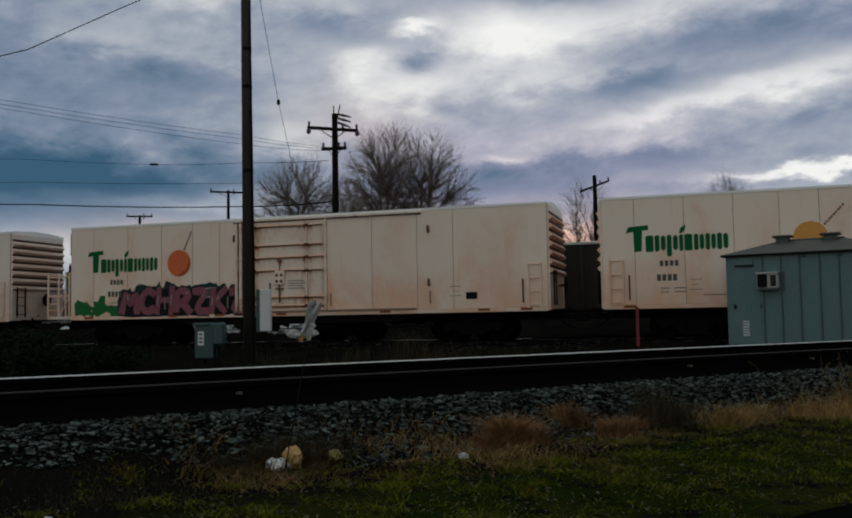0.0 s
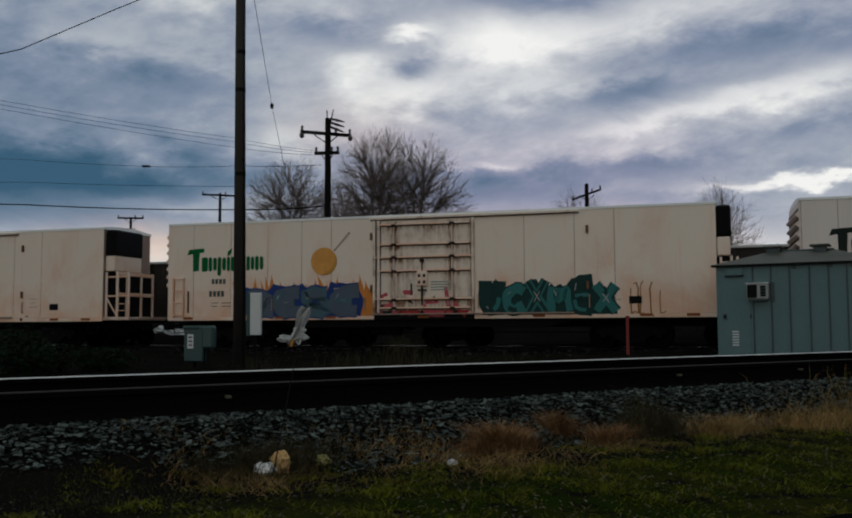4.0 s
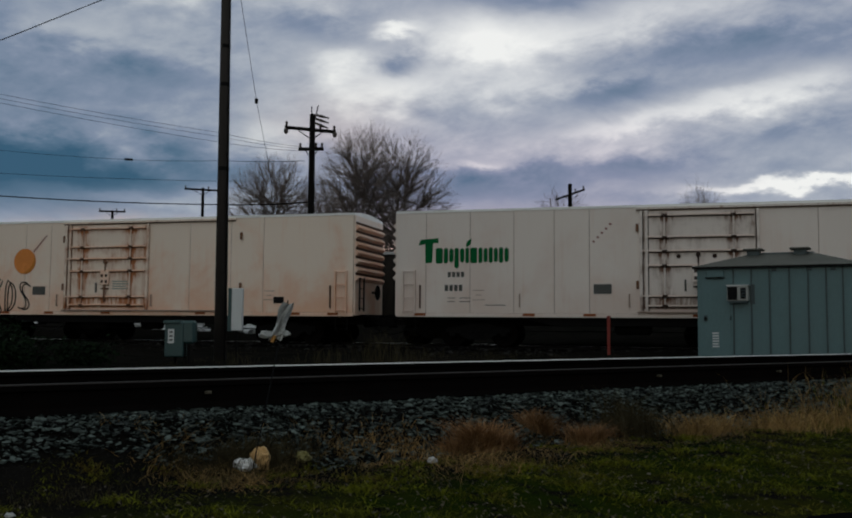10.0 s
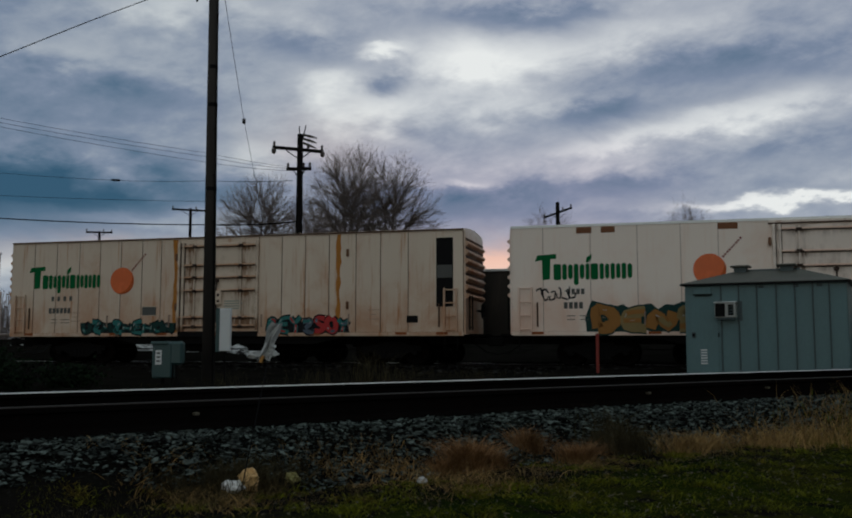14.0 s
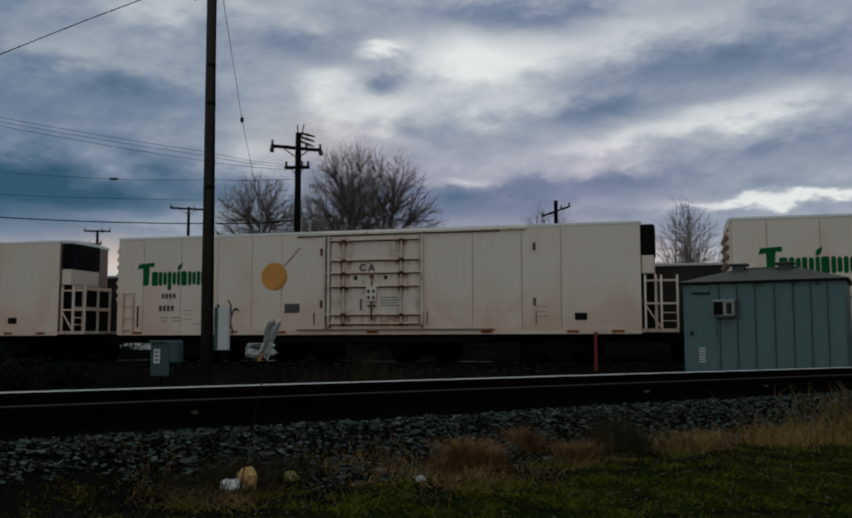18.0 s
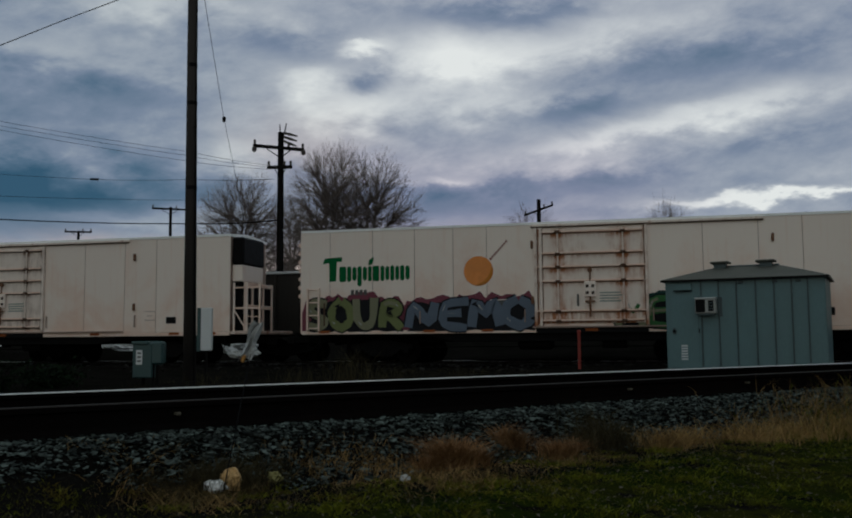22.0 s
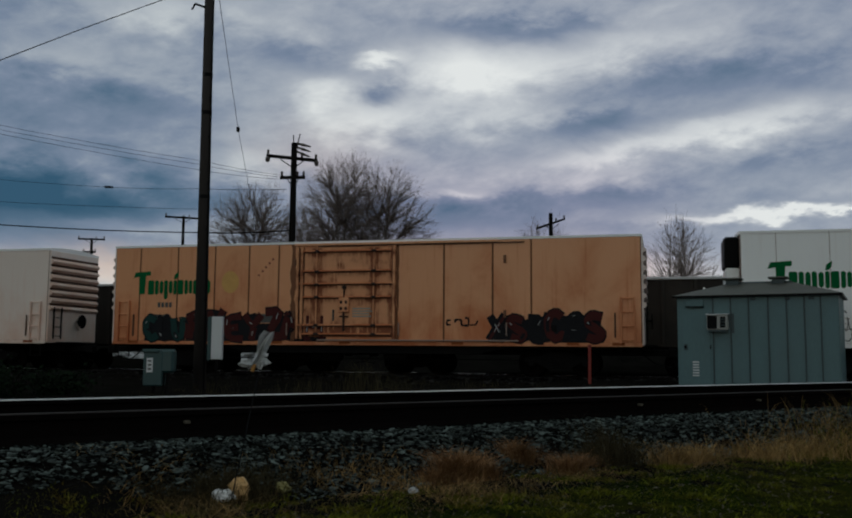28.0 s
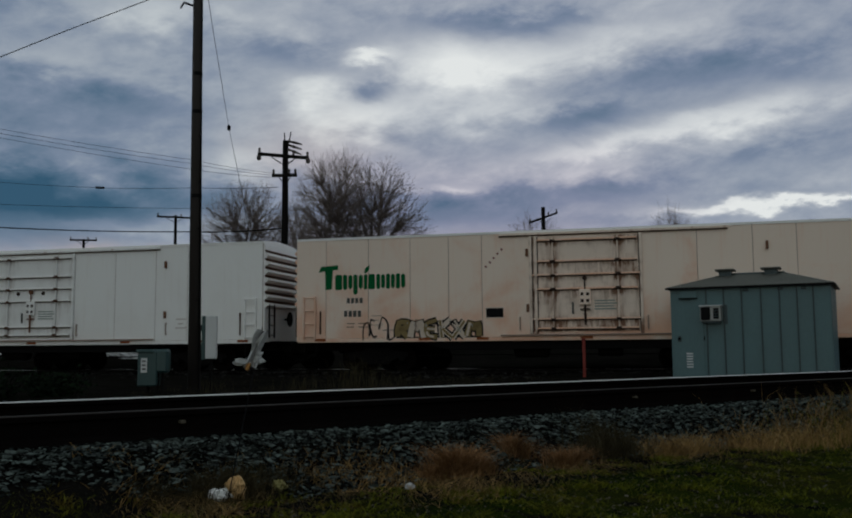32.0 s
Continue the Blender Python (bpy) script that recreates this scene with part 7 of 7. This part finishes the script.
def make_grass():
    rng = random.Random(21)
    lawn = []
    for i in range(17000):
        t, p = rng.uniform(-4.5, 9.5), rng.uniform(0.6, 4.3)
        p += 0.2 * ramp(2.0 - t, 0.0, 1.0)
        x, y = on_plan(p, t)
        if not (3.0 < y < 13 and abs(x) < 0.52 * y + 0.4):
            continue
        lump = max(0.25, 0.75 + 1.3 * noise.noise(Vector((x * 5.0, y * 5.0, 1.0))) + 0.5 * noise.noise(Vector((x * 0.9, y * 0.9, 7.0))))
        lawn.append((x, y, int(22 * min(1.3, 0.5 + lump * 0.6)), 0.045, rng.uniform(0.012, 0.034) * lump, 1.8))
    blades("lawn_grass", "green", lawn, "short patchy green grass on the verge", 1, 0.05)
    dry = []
    for i in range(900):
        t = rng.uniform(-5.0, 11.0)
        p = 4.08 + 0.16 * noise.noise(Vector((t * 0.9, 3.0, 0))) + rng.gauss(0, 0.19)
        x, y = on_plan(p, t)
        k = noise.noise(Vector((x * 1.7, y * 1.7, 5.0)))
        if abs(x) > 0.55 * y + 0.5 or k < 0.14 or t < 1.3:
            continue
        if t < 2.6:
            x, y = on_plan(p + 0.2 * rng.random() + 0.1, t)
        dry.append((x, y, 26, 0.06 + 0.05 * rng.random(), rng.uniform(0.025, 0.055) * (1 + 2.0 * max(0, k)), 2.6))
    for i in range(1100):
        t = rng.uniform(1.8, 10.5)
        x, y = on_plan(4.02 + 0.12 * noise.noise(Vector((t * 1.1, 8.0, 0))) + rng.gauss(0, 0.11), t)
        if abs(x) < 0.52 * y + 0.4 and noise.noise(Vector((x * 3.0, y * 3.0, 3.0))) > -0.12:
            dry.append((x, y, 16, 0.07, rng.uniform(0.012, 0.026), 4.0))
    red = []
    for t, p, n, reach, h in ((3.15, 4.22, 300, 0.05, 0.12), (3.30, 4.24, 560, 0.05, 0.19), (3.45, 4.22, 300, 0.05, 0.13), (3.95, 4.44, 420, 0.05, 0.13), (4.10, 4.16, 420, 0.05, 0.14), (4.4, 4.28, 160, 0.05, 0.09)):
        x, y = on_plan(p, t)
        red.append((x, y, n * 2, reach, h, 1.3))
    MAT["rust_grass"] = material("rust_brown_dry_grass", (0.215, 0.115, 0.050), 0.85, 1.2, 2.5, 14.0, 0.0, tint=(0.06, 0.034, 0.015), tint_amount=0.7, spec=0.1, island=1.0)
    blades("rust_brown_tufts", "rust_grass", red, "bushy tufts of rust-brown dry grass beside the ballast", 8, 0.005)
    for t, p, n, reach, h in ((5.0, 4.05, 260, 0.10, 0.16), (5.3, 4.1, 200, 0.10, 0.14),
                              (5.9, 4.0, 260, 0.16, 0.16), (6.4, 4.05, 320, 0.2, 0.18), (7.0, 4.1, 320, 0.25, 0.20), (7.8, 4.2, 320, 0.3, 0.22), (8.7, 4.3, 300, 0.3, 0.22), (2.5, 4.4, 160, 0.14, 0.08), (2.9, 4.35, 200, 0.14, 0.09)):
        x, y = on_plan(p, t)
        dry.append((x, y, int(n * 1.6), reach, h, 1.2))
    tall = []
    for t, p, n, h in ((6.3, 4.0, 200, 0.10), (6.9, 4.05, 260, 0.14), (7.5, 4.12, 300, 0.17), (8.1, 4.2, 320, 0.19), (8.8, 4.28, 320, 0.20)):
        x, y = on_plan(p, t)
        tall.append((x, y, n, 0.24, h, 1.1))
    blades("tall_grass", "green", tall, "tall green grass mixed with dry stalks beside the ballast", 9, 0.006)
    brush = []
    for t, p, n, reach, h in ((1.62, 4.36, 500, 0.08, 0.09), (1.85, 4.32, 800, 0.07, 0.14), (2.0, 4.36, 600, 0.07, 0.13), (2.2, 4.4, 300, 0.08, 0.10), (4.55, 4.25, 500, 0.11, 0.19), (4.75, 4.35, 500, 0.12, 0.22), (3.7, 4.3, 160, 0.2, 0.1), (1.0, 4.15, 300, 0.2, 0.06)):
        x, y = on_plan(p, t)
        brush.append((x, y, n, reach, h, 0.9))
    MAT["dead_brush"] = material("dead_weed_stalks", (0.042, 0.034, 0.017), 0.9, 0.5, 3.0, 30.0, 0.0, tint=(0.10, 0.085, 0.035), spec=0.08, island=0.9)
    blades("dead_weeds", "dead_brush", brush, "dark dead weeds leaning over the ballast edge", 6)
    blades("dry_grass", "straw", dry, "tufts of dry brown grass along the ballast", 2)
    far = []
    for i in range(420):
        x, y = rng.uniform(-6, 8), rng.uniform(12.5, 27.5)
        if (x * NEAR_N.x + y * NEAR_N.y) < 8.4:
            continue
        far.append((x, y, 12, 0.15, rng.uniform(0.06, 0.22), 0.9))
    blades("weeds", "dead_brush", far, "thin brown weeds between the two tracks", 3)
    clump = [(-1.15, 21.5, 150, 0.32, 0.85, 0.5), (-0.4, 21.8, 80, 0.30, 0.5, 0.6), (-2.3, 21.2, 90, 0.35, 0.5, 0.6), (1.6, 23.0, 70, 0.4, 0.35, 0.7), (-4.3, 20.5, 60, 0.3, 0.35, 0.7)]
    blades("tall_weeds", "dead_brush", clump, "tall dry brown weeds standing between the two tracks", 7, 0.006)
    left = []
    for i in range(300):
        x, y = rng.uniform(-12, -5), rng.uniform(11, 20)
        left.append((x, y, 14, 0.12, rng.uniform(0.05, 0.16), 0.9))
    blades("verge_grass", "leaf_dark", left, "dark green grass beyond the near track", 4)


make_grass()


def stones(name, spots, label, seed, lo, hi, mat="stone"):
    """Angular crushed stones, each a squashed and dented octahedral lump."""
    rng = np.random.default_rng(seed)
    n = len(spots)
    base = np.array([(1, 0, 0), (-1, 0, 0), (0, 1, 0), (0, -1, 0), (0, 0, 1), (0, 0, -1), (.62, .62, .5), (-.62, .62, .45), (.6, -.65, .5), (-.62, -.6, .5)], float)
    tri = [(6, 0, 2), (6, 2, 4), (6, 4, 0), (7, 2, 1), (7, 1, 4), (7, 4, 2), (8, 3, 0), (8, 0, 4), (8, 4, 3), (9, 1, 3), (9, 3, 4), (9, 4, 1), (0, 5, 2), (2, 5, 1), (1, 5, 3), (3, 5, 0)]
    k = len(base)
    size = (lo + (hi - lo) * rng.uniform(0, 1, (n, 1, 1)) ** 1.7) * rng.uniform(0.6, 1.35, (n, 1, 3)) * np.array([1.35, 1.0, 0.42])
    v = base[None] * (1 + rng.uniform(-0.42, 0.42, (n, k, 3))) * size
    a = rng.uniform(0, 2 * np.pi, n)
    b = rng.uniform(-0.7, 0.7, n)
    ca, sa, cb, sb = np.cos(a), np.sin(a), np.cos(b), np.sin(b)
    x, y, z = v[..., 0], v[..., 1], v[..., 2]
    y, z = y * cb[:, None] - z * sb[:, None], y * sb[:, None] + z * cb[:, None]
    x, y = x * ca[:, None] - y * sa[:, None], x * sa[:, None] + y * ca[:, None]
    p = np.array(spots)
    out = np.stack([x + p[:, :1], y + p[:, 1:2], z + p[:, 2:3]], -1).reshape(-1, 3)
    f = (np.array(tri)[None] + (np.arange(n) * k)[:, None, None]).reshape(-1, 3)
    s = Shape()
    s.v, s.f = out.tolist(), f.tolist()
    solid(name, s, MAT[mat], label, "gravel", kind="stuff")


def make_stones():
    rng = random.Random(31)
    spots = []
    for p0, p1, per in ((4.16, 5.12, 3800), (5.24, 6.60, 400), (6.75, 8.3, 300)):
        for i in range(int((p1 - p0) * 19 * per)):
            t, p = rng.uniform(-6, 13), rng.uniform(p0, p1)
            if p < 4.42 and rng.random() > (p - 4.1) / 0.32 or t < 2.2 and p < 4.35 + 0.16 * ramp(2.2 - t, 0.0, 1.3) + 0.12 * noise.noise(Vector((t * 3, p * 3, 0))):
                continue
            x, y = on_plan(p, t)
            if abs(x) > 0.56 * y + 0.4:
                continue
            spots.append((x, y, ground_z(x, y) + rng.uniform(-0.008, 0.022)))
    stones("track_ballast", spots, "grey angular crushed stone ballast along the track", 41, 0.004, 0.019)
    spots = []
    for i in range(5200):
        u, d = rng.uniform(-17, 13), rng.gauss(0, 2.0)
        q = LINE_P + LINE_D * u + LINE_N * (HALF + d)
        spots.append((q.x, q.y, ground_z(q.x, q.y) + 0.01))
    stones("line_ballast", spots, "dark crushed stone under the main line", 42, 0.03, 0.075, "line_stone")
    spots = []
    for i in range(420):
        t, p = rng.uniform(-4, 9), rng.uniform(1.2, 4.1)
        x, y = on_plan(p, t)
        if 3.0 < y and abs(x) < 0.52 * y + 0.3:
            spots.append((x, y, ground_z(x, y) + 0.004))
    stones("verge_pebbles", spots, "scattered pale pebbles in the grass", 43, 0.004, 0.011, "pebble")


make_stones()


def make_leaf_litter():
    """Dead leaves and straw bits lying in the turf."""
    rng = random.Random(77)
    MAT["dead_leaf"] = material("dead_leaves", (0.075, 0.058, 0.034), 0.85, 0.8, 14.0, 60.0, 0.0, tint=(0.15, 0.125, 0.085), tint_amount=0.7)
    s = Shape()
    for i in range(15000):
        t, p = rng.uniform(-4.5, 9.5), min(4.4, rng.triangular(0.8, 4.4, 3.2))
        x, y = on_plan(p, t)
        if not (3.0 < y and abs(x) < 0.52 * y + 0.3):
            continue
        if noise.noise(Vector((x * 2.1, y * 2.1, 9.0))) < -0.05 and rng.random() < 0.75:
            continue
        z = ground_z(x, y) + rng.uniform(0.004, 0.03)
        r, a = rng.uniform(0.004, 0.014), rng.uniform(0, 6.28)
        c, q = math.cos(a) * r, math.sin(a) * r
        u = rng.uniform(-0.6, 0.6) * r
        s.add([(x - c, y - q, z + u), (x + q * 0.3, y - c * 0.3, z), (x + c, y + q, z - u), (x - q * 0.3, y + c * 0.3, z + r * 0.3)], [(0, 1, 2, 3)])
    solid("leaf_litter", s, MAT["dead_leaf"], "dead leaves scattered through the grass", "leaves", kind="stuff")


make_leaf_litter()


# ---- what moves ----
def motions():
    spins = [(i / 15.0, speed_sum(i / 15.0) / WHEEL_R) for i in range(481)]
    for car, mid, wheels in TRAIN:
        walk(car, [(t / 2, car_pose(mid, t / 2)) for t in range(0, 65)])
        for ob, q in wheels:
            walk(ob, [(t, pose(q, 0, WHEEL_R, 0, -math.degrees(a) % 360, 0)) for t, a in spins])


motions()
